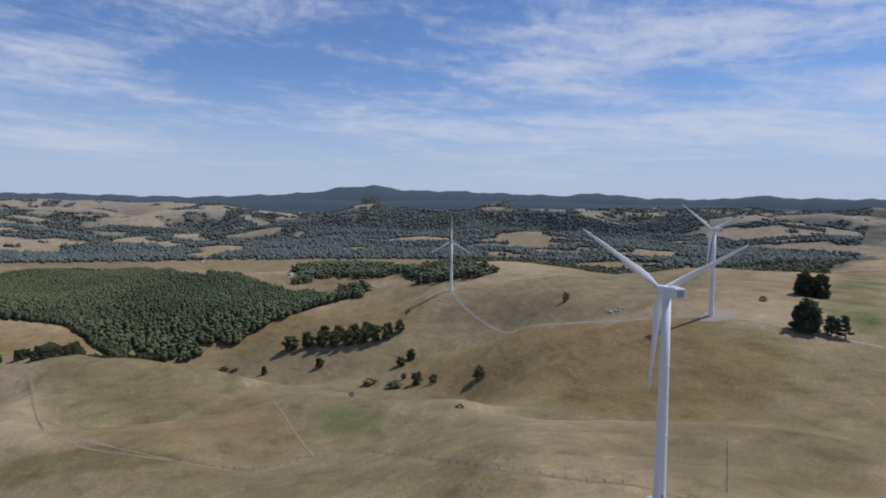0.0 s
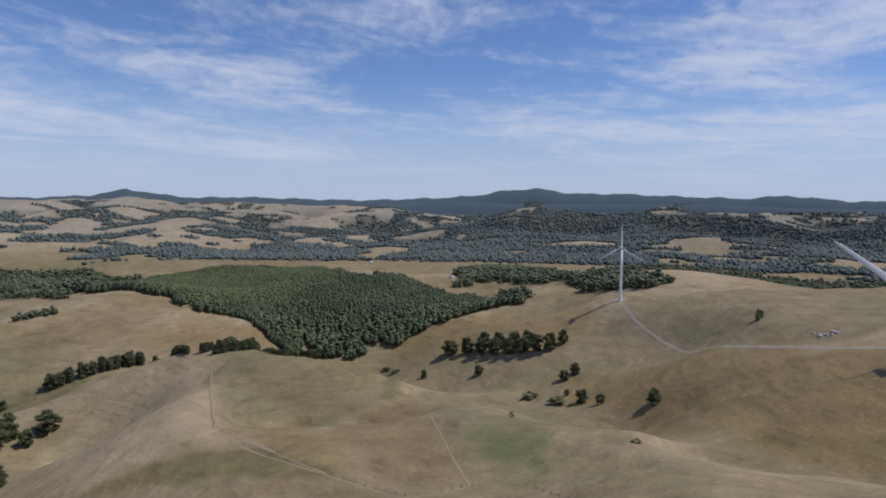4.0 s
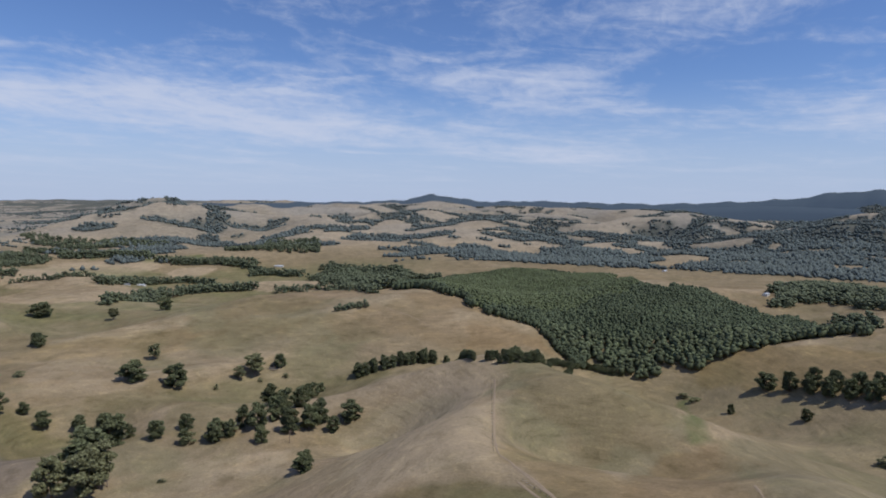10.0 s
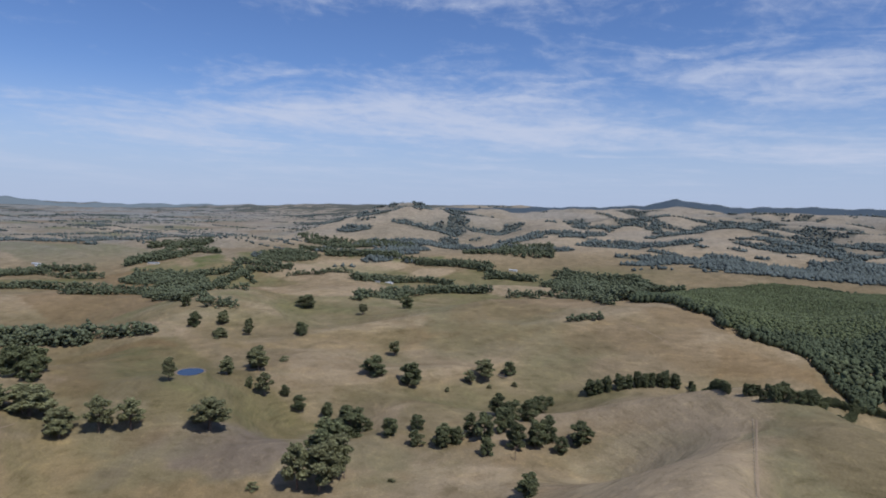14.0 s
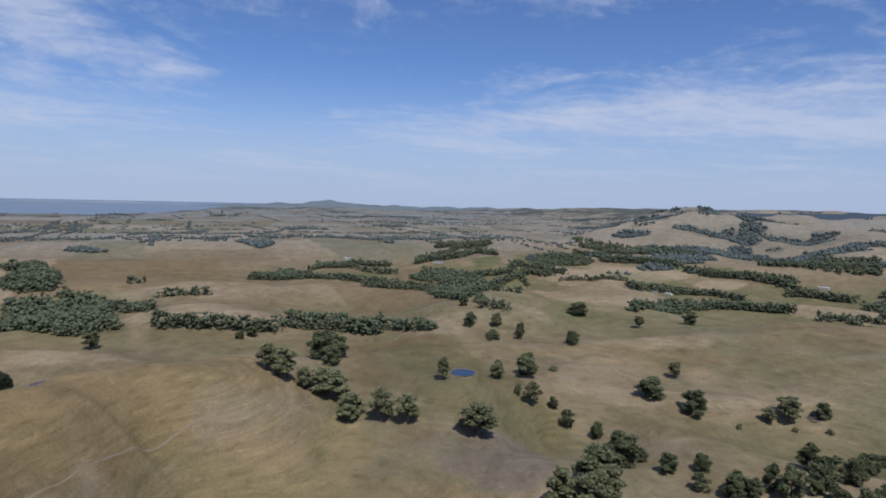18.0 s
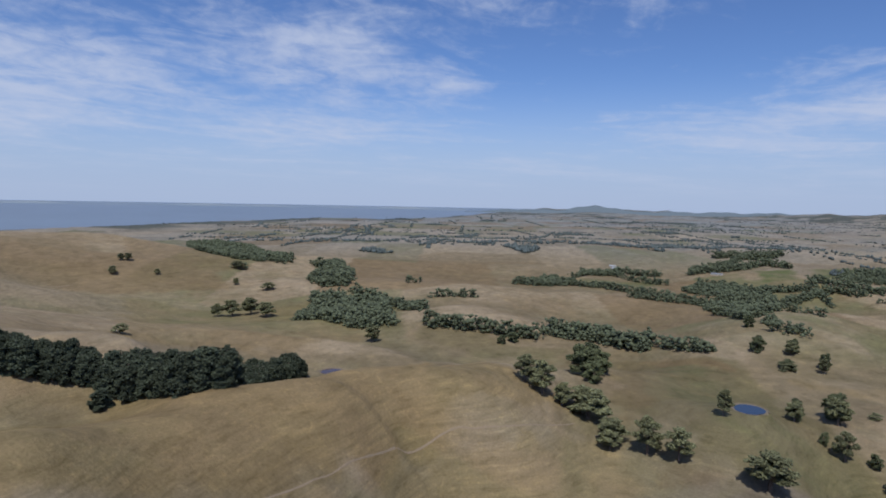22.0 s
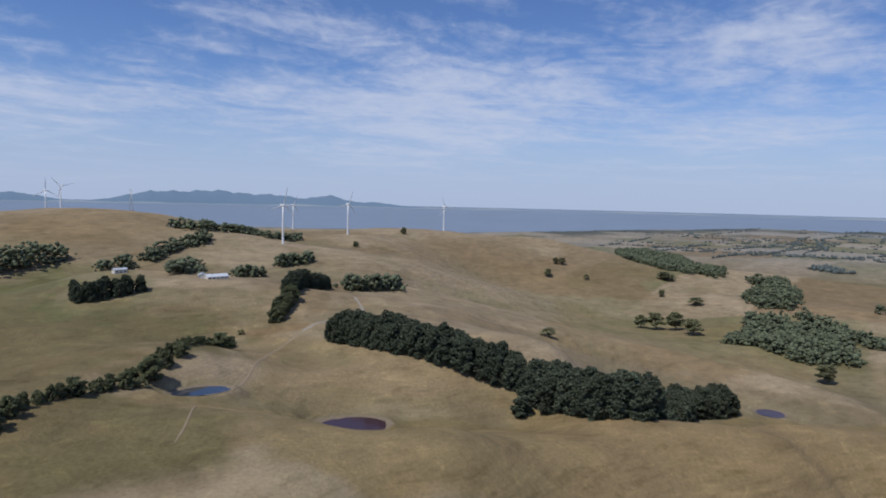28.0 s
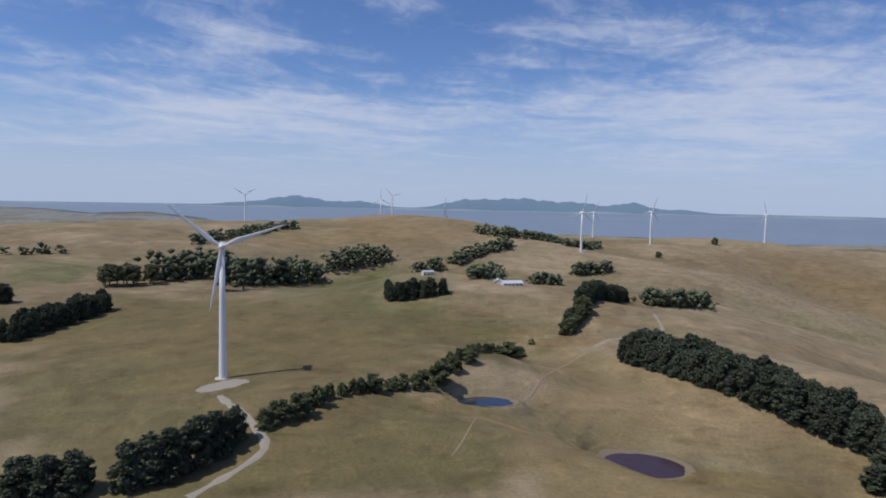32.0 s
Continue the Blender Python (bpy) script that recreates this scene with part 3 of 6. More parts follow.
def ground_material():
    m = bpy.data.materials.new("dry_pasture")
    m.use_nodes = True
    nt = m.node_tree
    link = nt.links.new
    b = nt.nodes["Principled BSDF"]
    b.inputs["Roughness"].default_value, b.inputs["Specular IOR Level"].default_value = 0.95, 0.1
    geo = nt.nodes.new("ShaderNodeNewGeometry")

    def tex(size, detail=5, rough=0.55, distort=0.0):
        t = nt.nodes.new("ShaderNodeTexNoise")
        t.inputs["Scale"].default_value, t.inputs["Detail"].default_value = 1 / size, detail
        t.inputs["Roughness"].default_value, t.inputs["Distortion"].default_value = rough, distort
        link(geo.outputs["Position"], t.inputs[0])
        return t.outputs[0]

    def ramp(src, lo, hi):
        r = nt.nodes.new("ShaderNodeMapRange")
        r.inputs["From Min"].default_value, r.inputs["From Max"].default_value = lo, hi
        link(src, r.inputs[0])
        return r.outputs[0]

    def attr(name):
        a = nt.nodes.new("ShaderNodeAttribute")
        a.attribute_name = name
        return a.outputs["Fac"]

    def times(a, v):
        x = nt.nodes.new("ShaderNodeMath")
        x.operation, x.use_clamp = "MULTIPLY", True
        link(a, x.inputs[0])
        if isinstance(v, float):
            x.inputs[1].default_value = v
        else:
            link(v, x.inputs[1])
        return x.outputs[0]

    def blend(fac, a, c):
        x = nt.nodes.new("ShaderNodeMix")
        x.data_type = "RGBA"
        link(fac, x.inputs[0])
        for s, v in ((6, a), (7, c)):
            if isinstance(v, tuple):
                x.inputs[s].default_value = (*v, 1)
            else:
                link(v, x.inputs[s])
        return x.outputs[2]

    def toned(fac, a, gain):
        """The same grass, drier and paler or damper and darker."""
        x = nt.nodes.new("ShaderNodeMix")
        x.data_type, x.blend_type = "RGBA", "MULTIPLY"
        link(fac, x.inputs[0])
        link(a, x.inputs[6])
        x.inputs[7].default_value = (*gain, 1)
        return x.outputs[2]

    mp = nt.nodes.new("ShaderNodeMapping")
    mp.inputs["Scale"].default_value = (0.03, 0.03, 0.16)
    link(geo.outputs["Position"], mp.inputs[0])
    terrace = nt.nodes.new("ShaderNodeTexNoise")
    terrace.inputs["Scale"].default_value, terrace.inputs["Detail"].default_value, terrace.inputs["Distortion"].default_value = 1.0, 6, 0.6
    link(mp.outputs[0], terrace.inputs[0])
    colour = blend(ramp(tex(180, 5), 0.35, 0.68), (0.258, 0.200, 0.124), (0.214, 0.168, 0.103))
    colour = blend(times(ramp(tex(42, 6, 0.6, 0.5), 0.46, 0.74), 0.45), colour, (0.285, 0.215, 0.122))
    colour = blend(attr("straw"), colour, (0.390, 0.306, 0.208))
    colour = blend(attr("gold"), colour, (0.262, 0.188, 0.090))
    colour = blend(attr("sage"), colour, (0.194, 0.170, 0.102))
    colour = blend(attr("olive"), colour, (0.152, 0.128, 0.062))
    colour = blend(attr("weed"), colour, (0.215, 0.172, 0.132))
    # blue-grey of distance haze, mixed into the base colour
    colour = blend(attr("haze_tint"), colour, (0.232, 0.244, 0.252))
    colour = blend(times(attr("green"), ramp(tex(70, 5), 0.2, 0.6)), colour, (0.128, 0.142, 0.060))
    colour = blend(attr("brown"), colour, (0.212, 0.146, 0.078))
    light, dark = (1.42, 1.40, 1.30), (0.60, 0.60, 0.54)
    colour = toned(times(ramp(tex(23, 6, 0.65, 1.0), 0.52, 0.78), 0.45), colour, dark)
    colour = toned(times(ramp(terrace.outputs[0], 0.5, 0.75), 0.45), colour, light)
    colour = toned(times(ramp(terrace.outputs[0], 0.48, 0.28), 0.45), colour, dark)
    colour = blend(attr("scrub"), colour, (0.072, 0.086, 0.080))
    walks = nt.nodes.new("ShaderNodeMapping")
    walks.inputs["Scale"].default_value = (0.05, 0.05, 0.55)
    link(geo.outputs["Position"], walks.inputs[0])
    ledge = nt.nodes.new("ShaderNodeTexNoise")
    ledge.inputs["Scale"].default_value, ledge.inputs["Detail"].default_value, ledge.inputs["Roughness"].default_value = 1.0, 7, 0.62
    link(walks.outputs[0], ledge.inputs[0])
    colour = toned(times(ramp(ledge.outputs[0], 0.54, 0.68), 0.5), colour, light)
    colour = toned(times(ramp(ledge.outputs[0], 0.46, 0.34), 0.5), colour, dark)
    colour = toned(times(ramp(tex(6.0, 6, 0.7, 0.6), 0.55, 0.67), 0.55), colour, light)
    colour = toned(times(ramp(tex(11.0, 6, 0.7, 0.8), 0.56, 0.72), 0.55), colour, dark)
    colour = toned(times(ramp(tex(1.7, 6, 0.75), 0.40, 0.68), 0.6), colour, dark)
    link(colour, b.inputs["Base Color"])
    bp = nt.nodes.new("ShaderNodeBump")
    bp.inputs["Distance"].default_value, bp.inputs["Strength"].default_value = 1.3, 0.7
    link(tex(3.5, 8, 0.72), bp.inputs["Height"])
    link(bp.outputs[0], b.inputs["Normal"])
    return m


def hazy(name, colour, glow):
    """A far backdrop whose added glow stands in for haze in the air."""
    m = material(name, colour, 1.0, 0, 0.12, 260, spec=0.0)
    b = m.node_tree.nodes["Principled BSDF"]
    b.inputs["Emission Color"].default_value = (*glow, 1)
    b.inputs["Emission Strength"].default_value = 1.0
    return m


# bluish base colours and emission imitate the air before each far range
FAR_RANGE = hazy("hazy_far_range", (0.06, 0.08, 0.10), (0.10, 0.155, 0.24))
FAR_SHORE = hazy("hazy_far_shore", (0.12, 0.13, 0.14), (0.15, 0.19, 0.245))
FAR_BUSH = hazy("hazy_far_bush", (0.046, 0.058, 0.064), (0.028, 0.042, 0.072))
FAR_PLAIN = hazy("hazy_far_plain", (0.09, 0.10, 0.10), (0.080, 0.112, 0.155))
GROUND = ground_material()
GRAVEL = material("pale_gravel", (0.30, 0.268, 0.222), 0.95, 0, 0.15, 3, 0.4, 0.05)
WORN = material("worn_bare_earth", (0.275, 0.21, 0.14), 0.95, 0, 0.2, 2.5, 0.4, 0.05)
MUD = material("bare_bank_earth", (0.21, 0.165, 0.11), 0.95, 0, 0.2, 3, 0.5, 0.08)
RED_POND = material("tannin_pond_water", (0.055, 0.03, 0.035), 0.08, 0, 0.1, 6, 0.7, 0.02, spec=0.25)
WALL_PAINT = material("weatherboard_paint", (0.62, 0.60, 0.55), 0.7, 0, 0.08, 2)
ROOF_STEEL = material("pale_corrugated_steel", (0.62, 0.64, 0.66), 0.4, 0.3, 0.08, 2, per_object=0.2)
ROOF_DARK = material("grey_tiled_roof", (0.22, 0.23, 0.25), 0.6, 0, 0.12, 2, per_object=0.25)
WINDOW_GLASS = material("dark_window_glass", (0.03, 0.035, 0.04), 0.1, 0, 0.05, 1, spec=0.5)
POST_WOOD = material("weathered_post_wood", (0.17, 0.145, 0.12), 0.9, 0, 0.2, 0.5)
GALVANISED = material("galvanised_steel", (0.36, 0.37, 0.39), 0.45, 0.6, 0.08, 2)
LIMESTONE = material("pale_rock", (0.42, 0.40, 0.37), 0.9, 0, 0.2, 1.5, 0.3, 0.08)

# ---- meshes and parts ----
def shape(name, verts, faces, mat, smooth_faces=True):
    me = bpy.data.meshes.new(name)
    me.from_pydata([tuple(v) for v in verts], [], faces)
    me.materials.append(mat)
    if smooth_faces:
        me.shade_smooth()
    me.update()
    return me


def part(name, bm, mat, parent, label=""):
    """Links a bmesh as one mesh object under a thing or under a part."""
    me = bpy.data.meshes.new(name)
    bm.to_mesh(me)
    bm.free()
    me.materials.append(mat)
    ob = new(name, me)
    ob.parent = parent
    return tagged(ob, label)


def ground_z(x, y):
    return float(ground_height(np.array([x]), np.array([y]))[0])


# ---- the ground: one sheet to the horizon ----
def sheet(radii, bearings):
    ang = np.radians(bearings)
    rr, aa = np.meshgrid(radii, ang, indexing="ij")
    return CENTRE[0] - np.sin(aa) * rr, CENTRE[1] + np.cos(aa) * rr


def grid_mesh(name, x, y, z, mat, closed):
    n, k = x.shape
    me = bpy.data.meshes.new(name)
    co = np.stack([x, y, z], -1).reshape(-1, 3).astype(np.float32)
    i, j = np.meshgrid(np.arange(n - 1), np.arange(k if closed else k - 1), indexing="ij")
    j2 = (j + 1) % k
    quads = np.stack([i * k + j, (i + 1) * k + j, (i + 1) * k + j2, i * k + j2], -1).reshape(-1, 4)[:, ::-1]
    me.vertices.add(len(co))
    me.vertices.foreach_set("co", co.ravel())
    me.loops.add(quads.size)
    me.loops.foreach_set("vertex_index", quads.ravel().astype(np.int32))
    me.polygons.add(len(quads))
    me.polygons.foreach_set("loop_start", np.arange(0, quads.size, 4, dtype=np.int32))
    me.update(calc_edges=True)
    me.materials.append(mat)
    me.shade_smooth()
    return me


RADII = np.concatenate([np.linspace(0.5, 100, 30), 100 * 1.0085 ** np.arange(1, 480)])
RADII = RADII[RADII < 4880]
GX, GY = sheet(RADII, np.concatenate([np.arange(-38, 214, 0.36), np.arange(214, 322, 2.0)]))
GZ = ground_height(GX, GY)
ground_mesh = grid_mesh("ground", GX, GY, GZ, GROUND, True)
TINT = {k: np.zeros(GX.size) for k in ("straw", "green", "brown", "haze_tint", "scrub", "gold", "olive", "sage", "weed")}
FX, FY = GX.ravel(), GY.ravel()


def edge_distance(px, py, poly):
    """How far inside a plot each point lies, in metres; below zero outside."""
    best = np.full(px.shape, 1e9)
    odd = np.zeros(px.shape, bool)
    for (x1, y1), (x2, y2) in zip(poly, poly[1:] + poly[:1]):
        dx, dy = x2 - x1, y2 - y1
        u = np.clip(((px - x1) * dx + (py - y1) * dy) / (dx * dx + dy * dy + 1e-9), 0, 1)
        best = np.minimum(best, np.hypot(px - x1 - u * dx, py - y1 - u * dy))
        odd ^= ((y1 > py) != (y2 > py)) & (px < dx * (py - y1) / ((y2 - y1) or 1e-9) + x1)
    return np.where(odd, best, -best)


def plot(kind, amount, soft, *poly):
    """A plot of ground with its own grass, with an uneven edge."""
    poly = list(poly)
    xs, ys = [p[0] for p in poly], [p[1] for p in poly]
    k = np.nonzero((FX > min(xs) - 60) & (FX < max(xs) + 60) & (FY > min(ys) - 60) & (FY < max(ys) + 60))[0]
    d = edge_distance(FX[k], FY[k], poly) + (grain(FX[k], FY[k], 28, 30) - 0.5) * soft * 1.6 + (grain(FX[k], FY[k], 9, 31) - 0.5) * soft * 0.6
    TINT[kind][k] = np.maximum(TINT[kind][k], amount * smooth(-soft * 0.5, soft * 0.5, d))


plot("straw", 0.75, 20, (-400, 473), (-394, 504), (-332, 485), (-220, 337), (-233, 319), (-233, 293), (-241, 271), (-309, 276), (-335, 320), (-395, 414))
plot("straw", 0.35, 30, (-444, 341), (-451, 400), (-398, 500), (-330, 488), (-226, 346), (-239, 316), (-425, 243), (-520, 270))
plot("brown", 0.3, 22, (-50, 390), (-12, 625), (41, 662), (114, 573), (187, 488), (248, 453), (136, 268), (96, 281), (77, 487), (6, 349))
plot("brown", 0.4, 12, (-150, 340), (-173, 468), (-139, 484), (-78, 325), (-63, 296), (-79, 276), (-114, 292))
plot("green", 0.75, 10, (-68, 349), (-44, 364), (-30, 356), (-33, 296), (-52, 296))
plot("green", 0.9, 8, (-187, 518), (-177, 526), (-160, 496), (-167, 482))
plot("green", 0.4, 14, (-212, 293), (-183, 309), (-82, 268), (-58, 285), (15, 230), (44, 209), (41, 199), (-190, 262))
plot("green", 0.25, 14, (-71, 349), (-43, 577), (43, 333), (35, 252), (14, 237), (-35, 295))
plot("green", 0.85, 12, (425, 671), (553, 777), (320, 445), (294, 447), (281, 467))
plot("green", 0.35, 16, (187, 488), (262, 448), (255, 407), (142, 269), (119, 274))
plot("green", 0.8, 8, (150, 271), (241, 408), (261, 414), (259, 405), (229, 387))
plot("green", 0.3, 18, (-319, 480), (-428, 787), (-346, 858), (-177, 495), (-197, 437), (-202, 342), (-261, 399))
plot("straw", 0.35, 14, (-237, 404), (-199, 458), (-174, 498), (-164, 480), (-191, 441), (-123, 324), (-152, 312))
plot("brown", 0.4, 20, (-570, 635), (-565, 716), (-489, 812), (-455, 802), (-489, 692))
plot("brown", 0.35, 20, (-709, 625), (-654, 745), (-554, 728), (-569, 654), (-646, 591))
plot("straw", 0.2, 24, (-292, -104), (-334, -129), (-405, -127), (-732, -229), (-674, -68), (-662, 21), (-604, 21), (-475, -58), (-352, -85))
plot("brown", 0.4, 20, (-972, 34), (-1045, 52), (-688, 89), (-634, 68), (-687, 49))
plot("green", 0.4, 20, (-708, 98), (-624, 151), (-625, 193), (-634, 282), (-628, 301), (-677, 183), (-878, 147), (-1025, 85))
plot("brown", 0.4, 16, (-556, 22), (-589, 137), (-570, 155), (-553, 80))
plot("straw", 0.5, 10, (-508, -31), (-527, -13), (-589, 20), (-601, 71), (-552, 39))
# olive grass, its colour deepened to take in the hillside shading
plot("olive", 0.85, 24, (-111, -424), (-79, -790), (-152, -875), (-181, -542), (-143, -459), (-224, -441), (-283, -418), (-221, -403), (-152, -294), (-104, -364))
plot("olive", 0.8, 24, (58, -324), (49, -381), (-15, -341), (-68, -262), (-76, -203), (-43, -191), (-7, -216))
plot("straw", 0.45, 14, (-288, -886), (-391, -1012), (-454, -985), (-482, -918), (-380, -867))
plot("green", 0.7, 12, (279, -691), (182, -696), (148, -599), (188, -556))
plot("brown", 0.35, 30, (-53, -1223), (-167, -1252), (-368, -1045), (-222, -942), (-70, -1044))
plot("straw", 0.5, 14, (-280, -402), (-308, -398), (-317, -360), (-261, -268), (-227, -248), (-228, -289))
plot("brown", 0.4, 30, (-630, -1004), (-922, -1291), (-1289, -1314), (-1051, -1014), (-910, -1064))
plot("green", 1.0, 5, (-1830, -145), (-2005, 53), (-1815, 74), (-1700, -98))
plot("green", 1.0, 5, (-1959, 142), (-2021, 258), (-1894, 282), (-1785, 139))
plot("green", 1.0, 5, (-2117, 310), (-2202, 419), (-1969, 396), (-1933, 309))
plot("green", 1.0, 5, (-2193, 458), (-2330, 678), (-2144, 666), (-2012, 455))
plot("green", 1.0, 5, (-2217, 849), (-2153, 1021), (-2037, 970), (-2058, 812))
plot("green", 1.0, 5, (-2013, 923), (-1920, 1094), (-1882, 1074), (-1962, 921))
plot("straw", 0.9, 8, (-1880, 499), (-2066, 723), (-1975, 944), (-1903, 948), (-1760, 660))
plot("straw", 0.9, 8, (-1864, 981), (-1794, 1078), (-1752, 1007), (-1812, 874))
# straw plots laid to brighten these paddocks through their colour
plot("straw", 0.5, 20, (-513, 628), (-334, 488), (-223, 340), (-188, 284), (-221, 272))
plot("straw", 0.4, 26, (-320, 481), (-376, 846), (-177, 510), (-196, 442), (-194, 342), (-212, 329))
plot("straw", 0.35, 22, (-100, 368), (-18, 362), (42, 328), (124, 264), (160, 266), (150, 248), (51, 236), (-14, 292), (-62, 316))
# more olive and brown, partly grass, partly shading painted on the slopes
plot("olive", 0.85, 40, (25, -527), (-106, -483), (-245, -433), (-217, -296), (-161, -267), (-142, -210), (-119, -181), (-107, -159), (-91, -163))
plot("olive", 0.8, 40, (-142, -200), (-206, -218), (-229, -151), (-210, -123), (-124, -153))
plot("olive", 0.85, 40, (152, -481), (64, -541), (-129, -409), (-251, -383), (-188, -261), (-136, -230), (-119, -200), (-104, -153), (-42, -159))
plot("brown", 0.3, 40, (-17, -396), (-153, -360), (-150, -268), (-117, -196), (-80, -196))

plot("straw", 0.8, 10, (-329, 482), (-220, 338), (-218, 311), (-254, 265), (-445, 277), (-477, 294), (-429, 344), (-425, 406), (-410, 453), (-378, 482))
plot("olive", 0.75, 10, (-246, 265), (-233, 290), (-207, 316), (-179, 315), (-126, 283))
plot("sage", 0.6, 12, (-319, 480), (-398, 844), (-191, 522), (-171, 492), (-148, 349), (-226, 435), (-239, 375))
plot("gold", 0.55, 10, (-232, 362), (-226, 434), (-148, 343), (-109, 292), (-126, 283), (-174, 312), (-202, 330))
plot("brown", 0.6, 12, (-180, 460), (-155, 497), (-98, 363), (-76, 320), (-109, 292), (-146, 338))
plot("sage", 0.6, 10, (-155, 504), (-129, 668), (-42, 572), (-26, 532), (-34, 335), (-73, 319), (-96, 363))
plot("green", 0.75, 14, (-74, 356), (-36, 359), (-37, 336), (-60, 326))
plot("straw", 0.9, 8, (-177, 489), (-213, 745), (-177, 463), (-156, 353), (-113, 302), (-118, 295), (-159, 345), (-196, 446))
plot("green", 1, 6, (-308, 843), (-289, 846), (-172, 525), (-161, 501), (-172, 495))
plot("gold", 0.75, 20, (53, 651), (213, 453), (164, 349), (99, 364), (17, 528), (-44, 606), (-37, 685))
plot("gold", 0.7, 14, (-314, 915), (-259, 957), (-40, 920), (-14, 797), (-45, 775), (-157, 812), (-314, 893))
plot("straw", 0.5, 20, (-118, 992), (-4, 850), (51, 698), (-41, 735), (-257, 872), (-148, 816), (-43, 776))
plot("straw", 0.8, 12, (84, 939), (276, 1944), (344, 1874), (272, 1182), (130, 882))
plot("sage", 0.5, 20, (25, 839), (160, 820), (343, 830), (232, 550), (147, 540), (67, 685))
plot("brown", 0.7, 10, (-538, 717), (-480, 808), (-451, 795), (-507, 677))
plot("brown", 0.5, 8, (-690, 738), (-621, 794), (-550, 769), (-623, 712))
plot("olive", 0.6, 12, (-572, 344), (-586, 415), (-598, 532), (-531, 576), (-503, 474), (-600, 465), (-535, 350))
plot("sage", 0.5, 16, (-1068, 606), (-823, 625), (-692, 638), (-576, 631), (-643, 570), (-757, 442))
plot("straw", 0.5, 10, (-448, 213), (-547, 280), (-491, 303), (-436, 335), (-299, 343), (-234, 286))
plot("weed", 0.8, 14, (-566, 157), (-517, 213), (-462, 191), (-508, 148))
# pale crest strips: the ridges' light and shade put into grass colour
plot("straw", 0.45, 10, (-901, 262), (-802, 446), (-628, 625), (-599, 658), (-676, 518), (-762, 315))
plot("straw", 0.4, 10, (-690, 308), (-634, 460), (-562, 539), (-606, 442), (-628, 340))
plot("olive", 0.5, 12, (-592, 346), (-599, 438), (-507, 379), (-483, 333), (-527, 305))
plot("olive", 0.5, 14, (-606, 163), (-658, 194), (-657, 256), (-626, 265), (-557, 175), (-566, 157))
plot("olive", 0.7, 14, (-960, 34), (-915, 168), (-770, 208), (-670, 251), (-630, 274), (-631, 231), (-575, 152), (-603, 117), (-781, 42))
plot("weed", 0.9, 12, (-558, 116), (-603, 214), (-513, 213), (-481, 197), (-538, 132))
plot("gold", 0.5, 14, (-467, -61), (-561, 10), (-620, 52), (-558, 116), (-470, 195), (-459, 192), (-448, -54))
plot("gold", 0.35, 16, (-774, -190), (-683, -61), (-629, 32), (-538, -4), (-464, -60))
plot("brown", 0.7, 8, (-970, 63), (-913, 153), (-883, 166), (-912, 80))
plot("olive", 0.45, 16, (-675, 299), (-652, 426), (-612, 528), (-555, 532), (-542, 366), (-604, 320))
plot("gold", 0.4, 16, (-871, 223), (-892, 384), (-788, 579), (-668, 679), (-734, 543), (-797, 352))
plot("brown", 0.4, 16, (-931, 577), (-1170, 959), (-788, 704), (-783, 616), (-823, 534))
plot("gold", 0.75, 12, (-385, -195), (-435, -128), (-784, -187), (-655, -43), (-654, 31), (-515, -36), (-400, -70), (-362, -75), (-298, -100))
plot("straw", 0.35, 8, (-388, -68), (-481, -55), (-528, -15), (-622, 45), (-577, 134), (-580, 213), (-526, 174), (-389, -63))
plot("olive", 0.6, 14, (-988, 39), (-906, 150), (-745, 196), (-643, 269), (-601, 226), (-582, 175), (-600, 122), (-681, 58))
plot("gold", 0.5, 18, (-1057, -930), (-1184, -500), (-968, -341), (-759, -303), (-564, -391))
plot("straw", 0.9, 8, (-1425, -904), (-1283, -581), (-1256, -591), (-1304, -728))
plot("straw", 0.5, 14, (-1322, -551), (-1632, -496), (-1379, -268), (-1263, -397), (-1264, -495))
plot("brown", 0.5, 14, (-1372, -1271), (-1577, -1160), (-1445, -920), (-1200, -1000), (-1160, -1042))
plot("gold", 0.75, 12, (-221, -184), (-306, -219), (-406, -178), (-668, -250), (-795, -170), (-655, -44), (-613, -13), (-446, -60), (-415, -63), (-205, -130))
plot("gold", 0.5, 14, (-283, -393), (-322, -342), (-400, -213), (-376, -205), (-271, -234), (-239, -245))
plot("brown", 0.6, 20, (-938, -1322), (-1399, -1064), (-1271, -837), (-1047, -976), (-939, -1113))
plot("straw", 0.9, 8, (-1460, -859), (-1285, -585), (-1254, -636), (-1311, -719))
plot("straw", 0.5, 14, (-477, -668), (-1174, -856), (-984, -336), (-792, -283), (-579, -424), (-385, -419))
plot("olive", 0.5, 14, (-1091, -283), (-994, -128), (-1014, -40), (-956, -60), (-916, -147), (-954, -251))
plot("green", 0.55, 14, (-33, -756), (-154, -890), (-193, -871), (-226, -506), (-210, -442), (-124, -426), (-66, -480))
plot("olive", 0.5, 14, (-122, -450), (-224, -484), (-308, -457), (-296, -412), (-216, -412), (-130, -395))
plot("gold", 0.6, 16, (1, -450), (-159, -393), (-203, -294), (-150, -279), (-92, -266), (-58, -265))
plot("straw", 0.5, 12, (-250, -407), (-323, -381), (-321, -340), (-392, -220), (-371, -205), (-303, -219), (-236, -261), (-200, -263))
plot("gold", 0.6, 12, (-112, -157), (-127, -183), (-152, -225), (-200, -257), (-233, -235), (-264, -230), (-294, -201), (-372, -201), (-428, -130), (-407, -113))
plot("brown", 0.5, 10, (-323, -447), (-461, -666), (-353, -411), (-308, -399))
plot("straw", 0.7, 10, (-342, -924), (-486, -1032), (-466, -883), (-374, -823))
